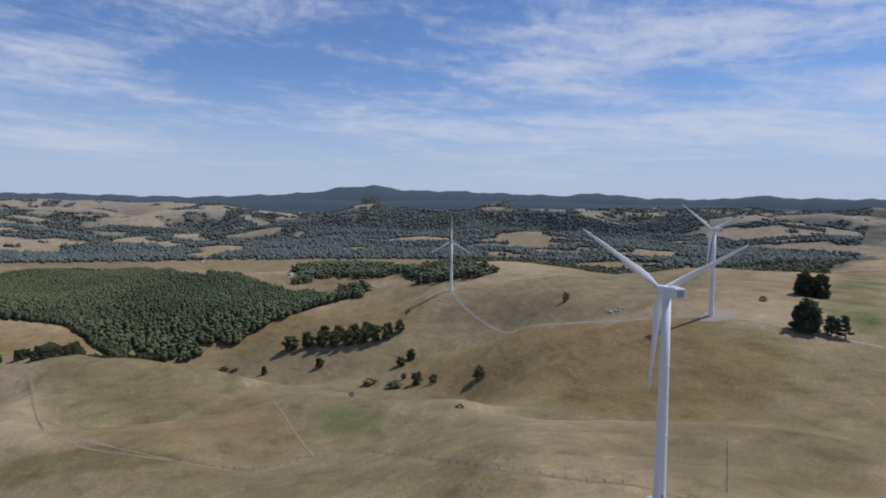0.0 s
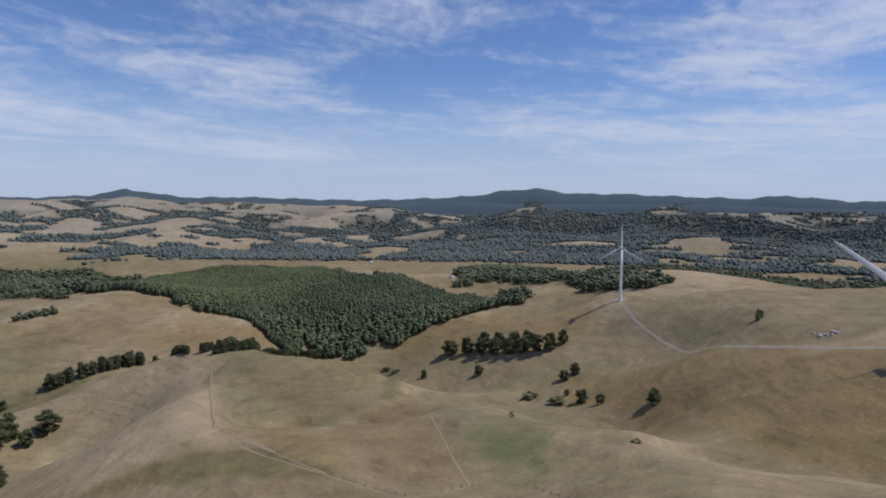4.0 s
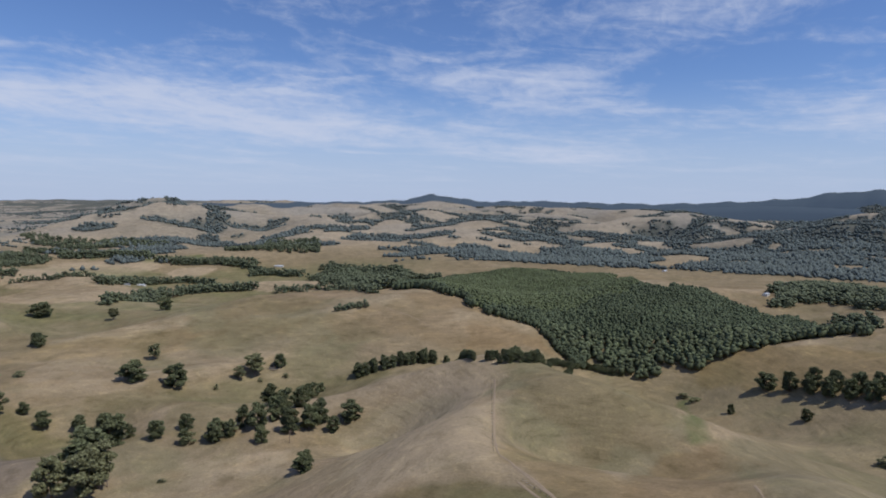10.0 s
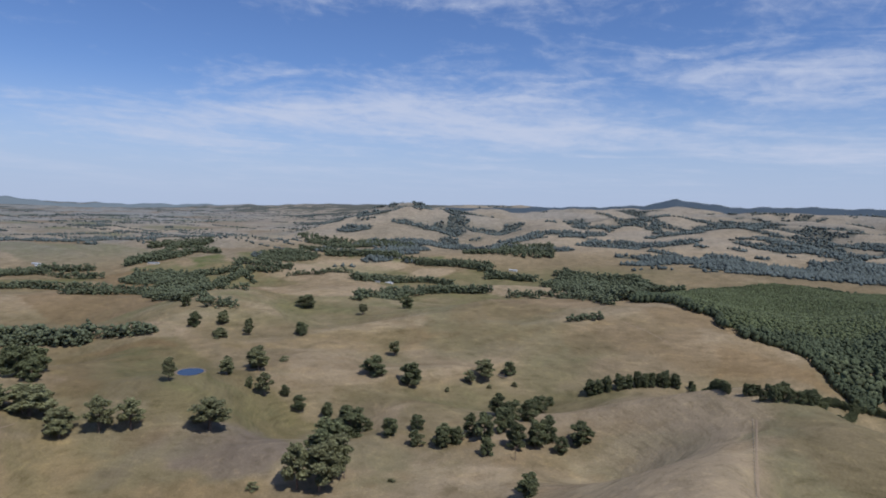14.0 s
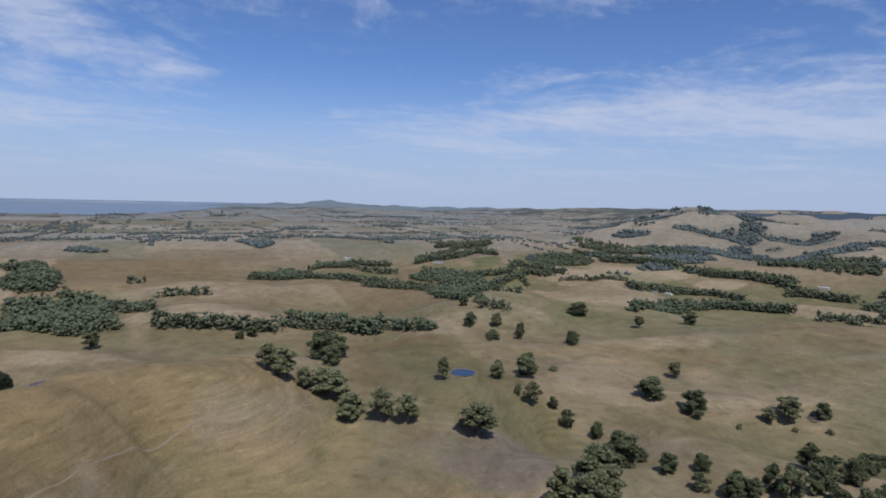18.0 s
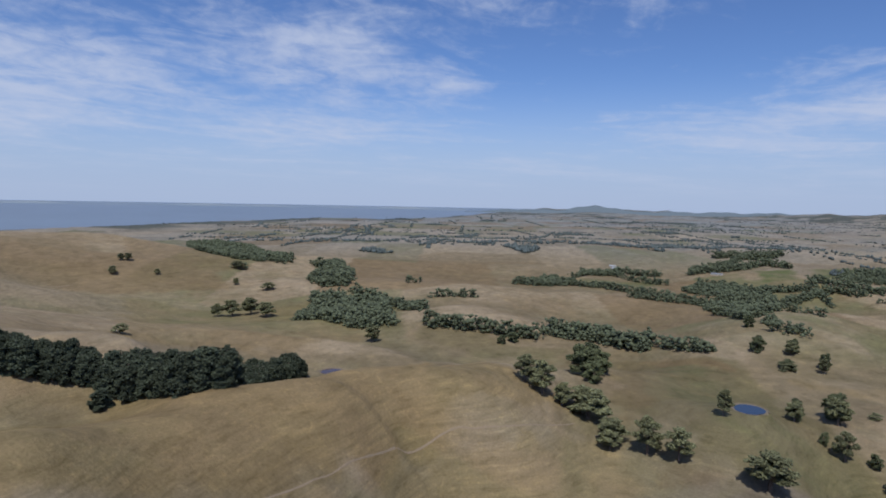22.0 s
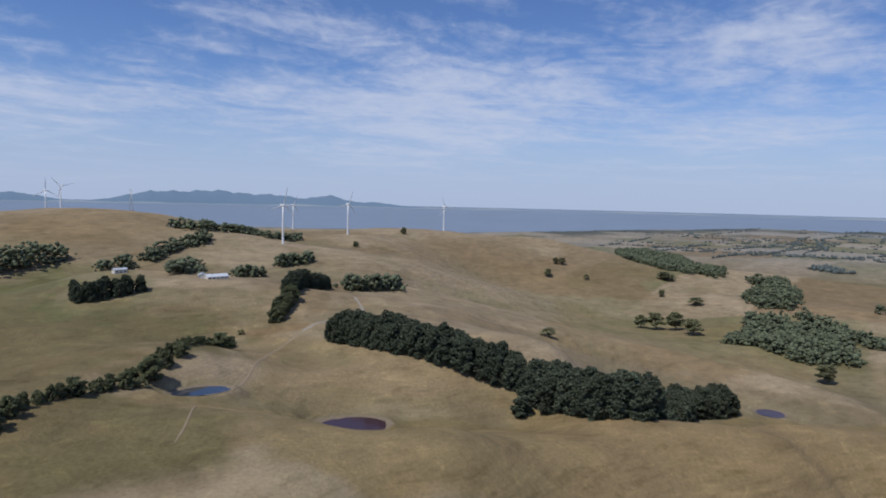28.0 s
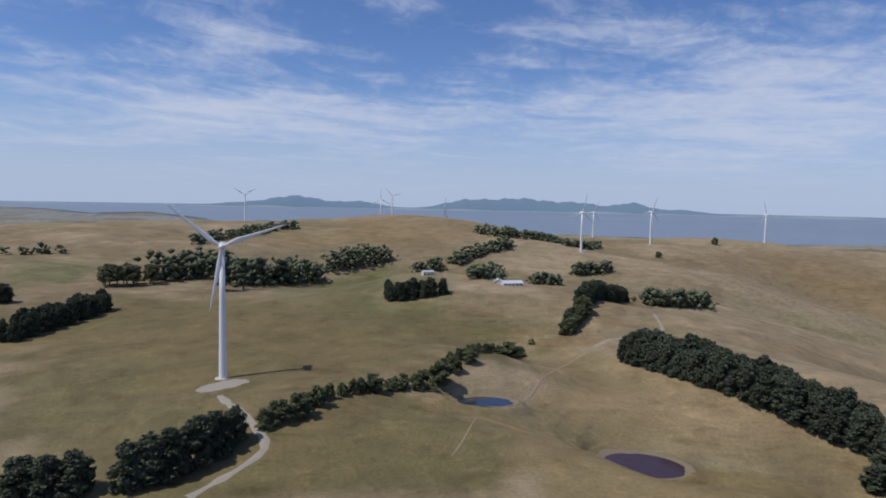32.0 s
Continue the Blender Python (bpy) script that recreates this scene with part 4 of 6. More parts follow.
plot("brown", 0.8, 6, (-252, -421), (-310, -398), (-326, -388), (-309, -379), (-268, -409))
plot("straw", 0.45, 16, (-851, -1307), (-1154, -1005), (-1287, -774), (-1225, -726), (-852, -802), (-607, -742))
plot("gold", 0.4, 20, (51, -1040), (-150, -1208), (-346, -1638), (-324, -1056), (-153, -984), (15, -929))
plot("straw", 0.6, 8, (-144, -180), (-162, -212), (-200, -263), (-212, -264), (-171, -206), (-154, -178))

plot("olive", 0.85, 16, (-54, -189), (-87, -204), (-132, -220), (-165, -249), (-201, -226), (-222, -142), (-218, -127), (-66, -163))
plot("olive", 0.85, 14, (-58, -265), (-95, -253), (-139, -242), (-115, -204), (-74, -216))
plot("weed", 0.5, 16, (-556, 62), (-582, 126), (-582, 182), (-612, 268), (-532, 103))
plot("sage", 0.6, 20, (-652, 65), (-624, 186), (-555, 294), (-462, 292), (-461, 194), (-540, 69))

plot("green", 1.0, 10, (406, 644), (729, 1023), (325, 453), (298, 453), (324, 517))
plot("green", 0.9, 6, (237, 442), (251, 443), (274, 447), (288, 450), (292, 451), (269, 446), (251, 443))

plot("scrub", 0.9, 60, (0, 1197), (234, 1311), (427, 1137), (596, 980), (1066, 1627), (587, 1882), (56, 1995))

plot("sage", 0.7, 14, (106, 287), (140, 297), (93, 195), (73, 194))
plot("gold", 0.75, 18, (90, 554), (192, 449), (240, 423), (211, 375), (185, 358), (161, 370), (86, 425))
plot("olive", 0.5, 14, (138, 287), (155, 270), (218, 301), (154, 211), (95, 195))


def bush(x, y):
    """How thickly the distant country is wooded, 0 to 1."""
    r, a = polar(x, y)
    R = true_range(r)
    tx, ty = -np.sin(np.radians(a)) * R, np.cos(np.radians(a)) * R
    sa = np.where(a > 225, a - 360, a)
    n = 0.34 * grain(tx, ty, 620, 40) + 0.36 * grain(tx, ty, 240, 41) + 0.3 * grain(tx, ty, 95, 42)
    n = n - 0.16 * (ridged(tx, ty, 1250, 3) - 0.55) - 0.20 * (ridged(tx, ty, 520, 4) - 0.55)     # thickest in the hollows
    need = steps(sa, (-50, 0.31), (-12, 0.33), (4, 0.39), (12, 0.465), (18, 0.55), (30, 0.59), (50, 0.60), (58, 0.55), (70, 0.53), (78, 0.68), (100, 0.69), (115, 0.67))
    need = need - 0.16 * smooth(6800, 8600, R) * smooth(62, 40, sa) - 0.25 * smooth(10500, 13500, R) * smooth(112, 104, sa)                     # the furthest range is all bush
    need = need - 0.08 * bump(R, 2650, 300) * smooth(-5, 8, sa) * smooth(58, 40, sa)    # trees along the valley floor
    need = need - 0.12 * bump(sa, 2, 7) * bump(R, 2900, 500)
    need = need - 0.13 * bump(sa, 64, 5) * bump(R, 4000, 600) * smooth(0.35, 0.6, ridged(tx, ty, 270, 9))    # scrubby gullies of the bare hill
    return smooth(0.0, 0.03, n - need) * smooth(1960, 2120, r) * (R < coast(a))


def distant_cover():
    """Woods, fields and haze tint of the country past the nearer hills, by noise at their true size."""
    r, a = polar(FX, FY)
    R = true_range(r)
    tx, ty = -np.sin(np.radians(a)) * R, np.cos(np.radians(a)) * R
    sa = np.where(a > 225, a - 360, a)
    TINT["scrub"] = np.maximum(TINT["scrub"], 0.8 * bush(FX, FY))
    # paddocks of the plain, of many sizes
    wx, wy = tx + 260 * (grain(tx, ty, 1500, 60) - 0.5), ty + 260 * (grain(tx, ty, 1500, 61) - 0.5)
    u, v = wx * 0.94 + wy * 0.34, -wx * 0.34 + wy * 0.94
    i, k = np.floor(u / 640).astype(np.int64), np.floor(v / 420).astype(np.int64)
    i, k = i * 2 + (lattice(i, k, 53) > 0.5) * (u / 640 - i > 0.5), k * 2 + (lattice(i, k, 54) > 0.4) * (v / 420 - k > 0.55)
    pick = lattice(i, k, 50)
    w = smooth(1900, 2400, r) * smooth(72, 84, sa)
    # haze painted into the ground colour, stronger with range
    TINT["haze_tint"] = w * np.maximum(0.3 + 0.3 * lattice(i, k, 52), (0.8 + 0.15 * lattice(i, k, 57)) * smooth(2600, 8000, R)) + (0.3 + 0.35 * grain(tx, ty, 350, 47)) * smooth(2000, 2900, r) * (1 - w)
    TINT["green"] = np.maximum(TINT["green"], w * ((pick > 0.40) & (pick < 0.62)) * 0.6 * smooth(12000, 6000, R))
    TINT["straw"] = np.maximum(TINT["straw"], w * (pick > 0.62) * (0.4 + 0.5 * lattice(i, k, 56)))
    TINT["brown"] = np.maximum(TINT["brown"], w * (pick < 0.22) * 0.5)
    # paddocks of the rolling country before the plain
    w = smooth(750, 1100, r) * smooth(2100, 1950, r) * smooth(35, 50, sa) * smooth(142, 128, sa)
    TINT["straw"] = np.maximum(TINT["straw"], w * (pick > 0.72) * 0.6)
    TINT["green"] = np.maximum(TINT["green"], w * ((pick > 0.45) & (pick < 0.68)) * 0.6)
    TINT["brown"] = np.maximum(TINT["brown"], w * (pick < 0.2) * 0.6)
    # pale pasture on the distant hills
    TINT["straw"] = np.maximum(TINT["straw"], smooth(1900, 2500, r) * smooth(95, 80, sa) * (0.15 + 0.75 * smooth(0.4, 0.85, 0.6 * ridged(tx, ty, 520, 4) + 0.4 * grain(tx, ty, 300, 44))))
    # salt marsh along the shore, woods on the ranges across the bay
    shore = coast(a) - R
    TINT["scrub"] = np.maximum(TINT["scrub"], 0.85 * smooth(1300, 500, shore) * (shore > -200) * smooth(100, 110, sa) * smooth(0.35, 0.5, grain(tx, ty, 500, 45)))
    TINT["scrub"] = np.maximum(TINT["scrub"], smooth(19000, 20000, R) * smooth(100, 110, sa))


distant_cover()
# paler crests and greener hollows for relief; worn and grassy paddock patches at hand


def spread(z, n):
    for axis in (0, 1):
        z = sum(np.roll(z, k, axis) for k in range(-n, n + 1, 2)) / len(range(-n, n + 1, 2))
    return z


def rise_over(n):
    """How far each point stands over the ground round it, for the width of that ground."""
    return ((GZ - spread(spread(GZ, n), n)) / (0.0085 * n * RADII[:, None])).ravel()


RISE = rise_over(14) + 0.8 * rise_over(6)
AT_HAND = smooth(90, 160, polar(FX, FY)[0]) * smooth(2000, 1850, polar(FX, FY)[0])
mottle = grain(FX, FY, 55, 70) * 0.5 + grain(FX, FY, 21, 71) * 0.3 + grain(FX, FY, 8, 74) * 0.2
TINT["straw"] = np.maximum(TINT["straw"], AT_HAND * (0.26 * smooth(0.48, 0.72, mottle) + 0.5 * smooth(0.01, 0.09, RISE + 0.05 * (mottle - 0.5))))
TINT["green"] = np.maximum(TINT["green"], AT_HAND * (0.14 * smooth(0.55, 0.7, grain(FX, FY, 80, 72) * 0.6 + grain(FX, FY, 26, 73) * 0.4) + 0.22 * smooth(0.015, 0.10, -RISE + 0.05 * (mottle - 0.5))))
BEARING = (polar(FX, FY)[1] + 135) % 360 - 135
TINT["straw"] = np.maximum(TINT["straw"], AT_HAND * (0.2 + 0.2 * mottle) * smooth(-60, -35, BEARING) * smooth(72, 48, BEARING) * smooth(1000, 600, polar(FX, FY)[0]))   # straw tint that paints extra brightness on this side of the flight
TINT["brown"] = np.maximum(TINT["brown"], 0.3 * AT_HAND * smooth(0.52, 0.7, grain(FX, FY, 120, 75) * 0.6 + grain(FX, FY, 14, 76) * 0.4))
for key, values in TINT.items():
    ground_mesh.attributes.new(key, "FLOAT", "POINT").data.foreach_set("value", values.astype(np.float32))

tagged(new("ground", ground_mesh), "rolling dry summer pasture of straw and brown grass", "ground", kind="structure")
WR = drawn_range(np.array([2600, 3000, 3500, 4000, 4600, 5400, 6500, 8000, 10000, 13000, 17000, 22000, 26500.0]))
WX, WY = sheet(WR, np.linspace(95, 235, 141))
WZ = EYE_Z + np.hypot(WX - CENTRE[0], WY - CENTRE[1]) * (0 - EYE_Z) / true_range(np.hypot(WX - CENTRE[0], WY - CENTRE[1]))
tagged(new("water", grid_mesh("water", WX, WY, WZ, WATER, False)), "calm hazy blue-grey water of a wide bay", "water", kind="structure")


# ---- backdrop across the bay ----
def skyline(name, ranges, first, last, steps, crest, foot, mat, label):
    """A long range of hills: its foot stands in the water, its back falls away."""
    a = np.linspace(first, last, steps)
    rows = []
    for k, r in enumerate((ranges[0] - 30, *ranges)):
        h = crest(a) * (0.0, 0.0, 0.55, 1.0, 0.2)[k] - (1.2 if k == 0 else 0)
        rows.append((CENTRE[0] - np.sin(np.radians(a)) * r, CENTRE[1] + np.cos(np.radians(a)) * r, EYE_Z + r * np.tan(np.radians(foot + h))))
    x, y, z = (np.stack([q[i] for q in rows]) for i in range(3))
    tagged(new(name, grid_mesh(name, x, y, z, mat, False)), label, "backdrop", kind="structure")


def far_range(a):
    top = 0
    for at, wide, h in ((188, 2.2, 0.95), (182.3, 1.8, 0.55), (172.5, 2.2, 0.85), (167.5, 2.2, 1.0), (162.5, 2.0, 0.75), (158, 1.3, 0.8), (154, 1.6, 0.35), (193, 2.0, 0.25)):
        top = top + h * bump(a, at, wide)
    return top * (1 + 0.06 * np.sin(np.radians(a) * 190) + 0.04 * np.sin(np.radians(a) * 411)) + 0.02


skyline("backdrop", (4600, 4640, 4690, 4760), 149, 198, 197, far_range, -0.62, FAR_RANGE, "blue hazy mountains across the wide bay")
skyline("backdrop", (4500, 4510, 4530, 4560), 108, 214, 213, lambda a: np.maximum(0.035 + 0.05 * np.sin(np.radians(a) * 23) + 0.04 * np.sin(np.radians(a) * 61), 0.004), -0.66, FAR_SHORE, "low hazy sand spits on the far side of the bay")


def rough_line(a, size):
    return size * (0.5 * np.sin(np.radians(a) * 173) + 0.35 * np.sin(np.radians(a) * 389 + 1) + 0.3 * np.sin(np.radians(a) * 907 + 2))


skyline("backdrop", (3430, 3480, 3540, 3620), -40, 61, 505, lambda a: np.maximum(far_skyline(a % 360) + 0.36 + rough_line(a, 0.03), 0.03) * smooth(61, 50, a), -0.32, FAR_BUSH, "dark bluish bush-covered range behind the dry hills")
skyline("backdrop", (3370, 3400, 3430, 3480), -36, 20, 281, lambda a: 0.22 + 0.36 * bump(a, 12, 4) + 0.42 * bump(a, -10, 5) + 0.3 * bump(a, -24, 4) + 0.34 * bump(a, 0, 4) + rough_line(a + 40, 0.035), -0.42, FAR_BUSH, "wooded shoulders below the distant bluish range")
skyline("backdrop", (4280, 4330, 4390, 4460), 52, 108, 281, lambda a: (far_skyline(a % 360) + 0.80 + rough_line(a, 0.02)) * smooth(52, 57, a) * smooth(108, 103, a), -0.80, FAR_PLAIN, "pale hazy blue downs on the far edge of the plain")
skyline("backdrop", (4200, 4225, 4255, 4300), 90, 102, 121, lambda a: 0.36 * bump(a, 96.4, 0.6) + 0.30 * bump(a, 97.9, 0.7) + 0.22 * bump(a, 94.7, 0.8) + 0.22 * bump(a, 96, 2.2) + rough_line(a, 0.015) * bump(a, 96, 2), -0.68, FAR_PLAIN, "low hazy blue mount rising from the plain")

# ---- wind turbines ----
FACING = 11.0


def lathe(bm, profile, segments, centre=(0, 0, 0)):
    rings_ = []
    for r, z in profile:
        rings_.append([bm.verts.new((centre[0] + r * math.cos(2 * math.pi * k / segments), centre[1] + r * math.sin(2 * math.pi * k / segments), centre[2] + z)) for k in range(segments)])
    for a, b in zip(rings_, rings_[1:]):
        for k in range(segments):
            f = bm.faces.new((a[k], a[(k + 1) % segments], b[(k + 1) % segments], b[k]))
            f.smooth = True
    bm.faces.new(rings_[0][::-1])
    bm.faces.new(rings_[-1])
    return rings_


def box(bm, lo, hi, bevel=0.0, taper=None):
    m = Matrix.Translation([(a + b) / 2 for a, b in zip(lo, hi)]) @ Matrix.Diagonal((*[b - a for a, b in zip(lo, hi)], 1))
    made = bmesh.ops.create_cube(bm, size=1, matrix=m)["verts"]
    if bevel:
        edges = {e for v in made for e in v.link_edges}
        bmesh.ops.bevel(bm, geom=list(edges), offset=bevel, segments=2, affect="EDGES", profile=0.6)
    return made


def blade_bmesh():
    """A blade along +z from the hub, leading edge towards -x, turned a little along its length."""
    bm = bmesh.new()
    stations = [(0.9, 1.3, 1.3, 0), (2.2, 1.35, 1.25, 0), (4.2, 1.9, 1.0, 14), (7.0, 2.6, 0.62, 11), (11, 2.3, 0.46, 8), (17, 1.75, 0.32, 5), (23, 1.3, 0.22, 3), (28, 0.95, 0.15, 1), (31.5, 0.6, 0.09, 0), (33, 0.12, 0.04, 0)]
    loops = []
    for z, chord, thick, twist in stations:
        ring = []
        for k in range(12):
            a = 2 * math.pi * k / 12
            u, v = math.cos(a), math.sin(a)
            x = (0.5 * u + (0.18 if chord > thick * 1.5 else 0) * (1 - v * v * 0.4)) * chord
            y = 0.5 * thick * v * (1 - 0.35 * u if chord > thick * 1.5 else 1)
            t = radians(twist)
            ring.append(bm.verts.new((x * math.cos(t) - y * math.sin(t), x * math.sin(t) + y * math.cos(t), z)))
        loops.append(ring)
    for a, b in zip(loops, loops[1:]):
        for k in range(12):
            bm.faces.new((a[k], a[(k + 1) % 12], b[(k + 1) % 12], b[k])).smooth = True
    bm.faces.new(loops[0][::-1])
    bm.faces.new(loops[-1])
    return bm


BLADE = bpy.data.meshes.new("blade")
_bm = blade_bmesh()
_bm.to_mesh(BLADE)
_bm.free()
BLADE.materials.append(WHITE_BLADE)
HUB_UP = 67.0


def wind_turbine(x, y, phase, label, lift=0.0):
    """The thing stands at its base; the rotor faces +y before it is turned."""
    t = new("wind_turbine")
    bm = bmesh.new()
    lathe(bm, [(2.05, 0), (2.0, 0.5), (1.95, 6), (1.75, 22), (1.5, 42), (1.2, HUB_UP - 1.9)], 32)
    tower = part("tower", bm, WHITE_STEEL, t)
    for z, r in ((22, 1.78), (44, 1.5)):
        bm = bmesh.new()
        lathe(bm, [(r, -0.12), (r + 0.06, -0.12), (r + 0.06, 0.12), (r, 0.12)], 32, (0, 0, z))
        part("flange", bm, WHITE_STEEL, tower)
    bm = bmesh.new()
    box(bm, (-0.45, -2.14, 1.1), (0.45, -1.9, 3.2), 0.05)
    part("door", bm, CONCRETE, tower, "grey steel door")
    bm = bmesh.new()
    lathe(bm, [(3.9, -1.5), (3.9, 0.12), (3.6, 0.25), (2.0, 0.3)], 32)
    part("footing", bm, CONCRETE, t, "round pale concrete footing")
    bm = bmesh.new()
    box(bm, (-1.65, -7.2, HUB_UP - 1.8), (1.65, 2.6, HUB_UP + 1.75), 0.35)
    for v in bm.verts:
        if v.co.y > 1.5:
            v.co.x *= 0.8
            v.co.z = HUB_UP + (v.co.z - HUB_UP) * 0.82
        if v.co.y < -6 and v.co.z < HUB_UP:
            v.co.z += 0.5
    nacelle = part("nacelle", bm, WHITE_STEEL, t)
    bm = bmesh.new()
    box(bm, (-1.0, -5.6, HUB_UP + 1.75), (1.0, -1.6, HUB_UP + 1.9), 0.05)
    part("hatch", bm, WHITE_STEEL, nacelle)
    bm = bmesh.new()
    box(bm, (-1.25, -7.28, HUB_UP - 0.9), (1.25, -7.2, HUB_UP + 1.3), 0.03)
    part("vent", bm, CONCRETE, nacelle, "grey cooling vent")
    bm = bmesh.new()
    lathe(bm, [(0.03, 0), (0.03, 1.6)], 6, (0.7, -6.2, HUB_UP + 1.75))
    part("wind_vane", bm, CONCRETE, nacelle)
    bm = bmesh.new()
    lathe(bm, [(1.25, 0), (1.45, 0.5), (1.45, 1.9), (1.2, 2.7), (0.75, 3.3), (0.2, 3.6)], 24)
    bmesh.ops.rotate(bm, verts=bm.verts, matrix=Matrix.Rotation(radians(-90), 3, "X"))
    bmesh.ops.translate(bm, verts=bm.verts, vec=(0, 2.4, HUB_UP))
    part("hub", bm, WHITE_BLADE, t)
    for k in range(3):
        b = new("blade", BLADE)
        b.parent = t
        b.matrix_basis = pose(0, 3.6, HUB_UP) @ Matrix.Rotation(radians(phase + 120 * k), 4, "Y")
    t.matrix_basis = pose(x, y, ground_z(x, y) + lift, 0, 0, FACING)
    return tagged(t, label, "wind turbine", "wind farm turbines")


TURBINES = [(69.3, 191, 65, "white three-bladed wind turbine standing tall above the paddocks"),
            (12, 848, 0, "white wind turbine on a hilltop beside a gravel track"),
            (209, 481, 66, "white wind turbine beside a pale gravel road"),
            (-485, -998, 107, "white wind turbine on the crest behind the farmhouse"),
            (-699, -1608, 95, "white wind turbine partly behind a nearer one"),
            (-693, -1207, 100, "white wind turbine on a bare brown crest"),
            (-1052, -1391, 20, "white wind turbine far off on the crest above the bay"),
            (-84, -268, 50, "white wind turbine on a bare gravel pad in dry pasture"),
            (209, -1544, 60, "white wind turbine beyond the dark tree belt"),
            (-122, -1758, 0, "white wind turbine on the round hill beside the mast"),
            (-154, -1850, 45, "white wind turbine on the top of the round hill")]
for spot in TURBINES:
    wind_turbine(*spot)

# ---- trees: a trunk with limbs and a crown of many small clumps ----
def icosahedron():
    g = (1 + 5 ** 0.5) / 2
    v = [(-1, g, 0), (1, g, 0), (-1, -g, 0), (1, -g, 0), (0, -1, g), (0, 1, g), (0, -1, -g), (0, 1, -g), (g, 0, -1), (g, 0, 1), (-g, 0, -1), (-g, 0, 1)]
    f = [(0, 11, 5), (0, 5, 1), (0, 1, 7), (0, 7, 10), (0, 10, 11), (1, 5, 9), (5, 11, 4), (11, 10, 2), (10, 7, 6), (7, 1, 8), (3, 9, 4), (3, 4, 2), (3, 2, 6), (3, 6, 8), (3, 8, 9), (4, 9, 5), (2, 4, 11), (6, 2, 10), (8, 6, 7), (9, 8, 1)]
    return np.array(v) / math.hypot(1, g), np.array(f)


ICO_V, ICO_F = icosahedron()


OCT_V = np.array([(1, 0, 0), (-1, 0, 0), (0, 1, 0), (0, -1, 0), (0, 0, 1), (0, 0, -1)], float)
OCT_F = np.array([(0, 2, 4), (2, 1, 4), (1, 3, 4), (3, 0, 4), (2, 0, 5), (1, 2, 5), (3, 1, 5), (0, 3, 5)])


def clumps(name, centres, sizes, mat, rng, squash=0.75, ragged=0.32, solid=(ICO_V, ICO_F)):
    """One mesh of many ragged little leaf clumps."""
    n, corners = len(centres), len(solid[0])
    turn = rng.uniform(0, 2 * np.pi, n)
    v = np.repeat(solid[0][None], n, 0) * (1 + rng.uniform(-ragged, ragged, (n, corners, 1)))
    c, s = np.cos(turn)[:, None], np.sin(turn)[:, None]
    v = np.stack([v[..., 0] * c - v[..., 1] * s, v[..., 0] * s + v[..., 1] * c, v[..., 2] * squash], -1)
    v = v * np.asarray(sizes).reshape(n, -1)[:, None, :] + np.asarray(centres)[:, None, :]
    f = (solid[1][None] + corners * np.arange(n)[:, None, None]).reshape(-1, 3)
    me = bpy.data.meshes.new(name)
    me.vertices.add(n * corners)
    me.vertices.foreach_set("co", v.reshape(-1).astype(np.float32))
    me.loops.add(f.size)
    me.loops.foreach_set("vertex_index", f.reshape(-1).astype(np.int32))
    me.polygons.add(len(f))
    me.polygons.foreach_set("loop_start", np.arange(0, f.size, 3, dtype=np.int32))
    me.update(calc_edges=True)
    me.materials.append(mat)
    me.shade_smooth()
    return me


def leaves(name, centres, sizes, mat, rng, squash=0.72, each=20):
    """One mesh of many sprays, each of loose little leaf blades facing all ways."""
    n = len(centres)
    c = rng.normal(size=(n, each, 3))
    c /= np.linalg.norm(c, axis=2)[..., None]
    c = c * rng.uniform(0.35, 1.1, (n, each, 1))
    u = rng.normal(size=(n, each, 3))
    u /= np.linalg.norm(u, axis=2)[..., None]
    w = np.cross(u, c + rng.normal(0, 0.5, (n, each, 3)))
    w /= np.linalg.norm(w, axis=2)[..., None] + 1e-6
    a = rng.uniform(0.42, 0.85, (n, each, 1))
    tri = np.stack([c + u * a, c - u * a * 0.5 + w * a * 0.8, c - u * a * 0.5 - w * a * 0.8], 2)
    tri[..., 2] *= squash
    v = tri * np.asarray(sizes).reshape(n, 1, 1, -1) + np.asarray(centres)[:, None, None, :]
    v[..., 2] = np.maximum(v[..., 2], 0.05)
    f = np.arange(n * each * 3)
    me = bpy.data.meshes.new(name)
    me.vertices.add(len(f))
    me.vertices.foreach_set("co", v.reshape(-1).astype(np.float32))
    me.loops.add(len(f))
    me.loops.foreach_set("vertex_index", f.astype(np.int32))
    me.polygons.add(n * each)
    me.polygons.foreach_set("loop_start", np.arange(0, len(f), 3, dtype=np.int32))
    me.update(calc_edges=True)
    me.materials.append(mat)
    return me


def limb(bm, a, b, ra, rb, sides=6):
    a, b = Vector(a), Vector(b)
    q = (b - a).to_track_quat("Z", "Y")
    rows = [[bm.verts.new(p + q @ Vector((r * math.cos(2 * math.pi * k / sides), r * math.sin(2 * math.pi * k / sides), 0))) for k in range(sides)] for p, r in ((a, ra), (b, rb))]
    for k in range(sides):
        bm.faces.new((rows[0][k], rows[0][(k + 1) % sides], rows[1][(k + 1) % sides], rows[1][k])).smooth = True
    bm.faces.new(rows[1])


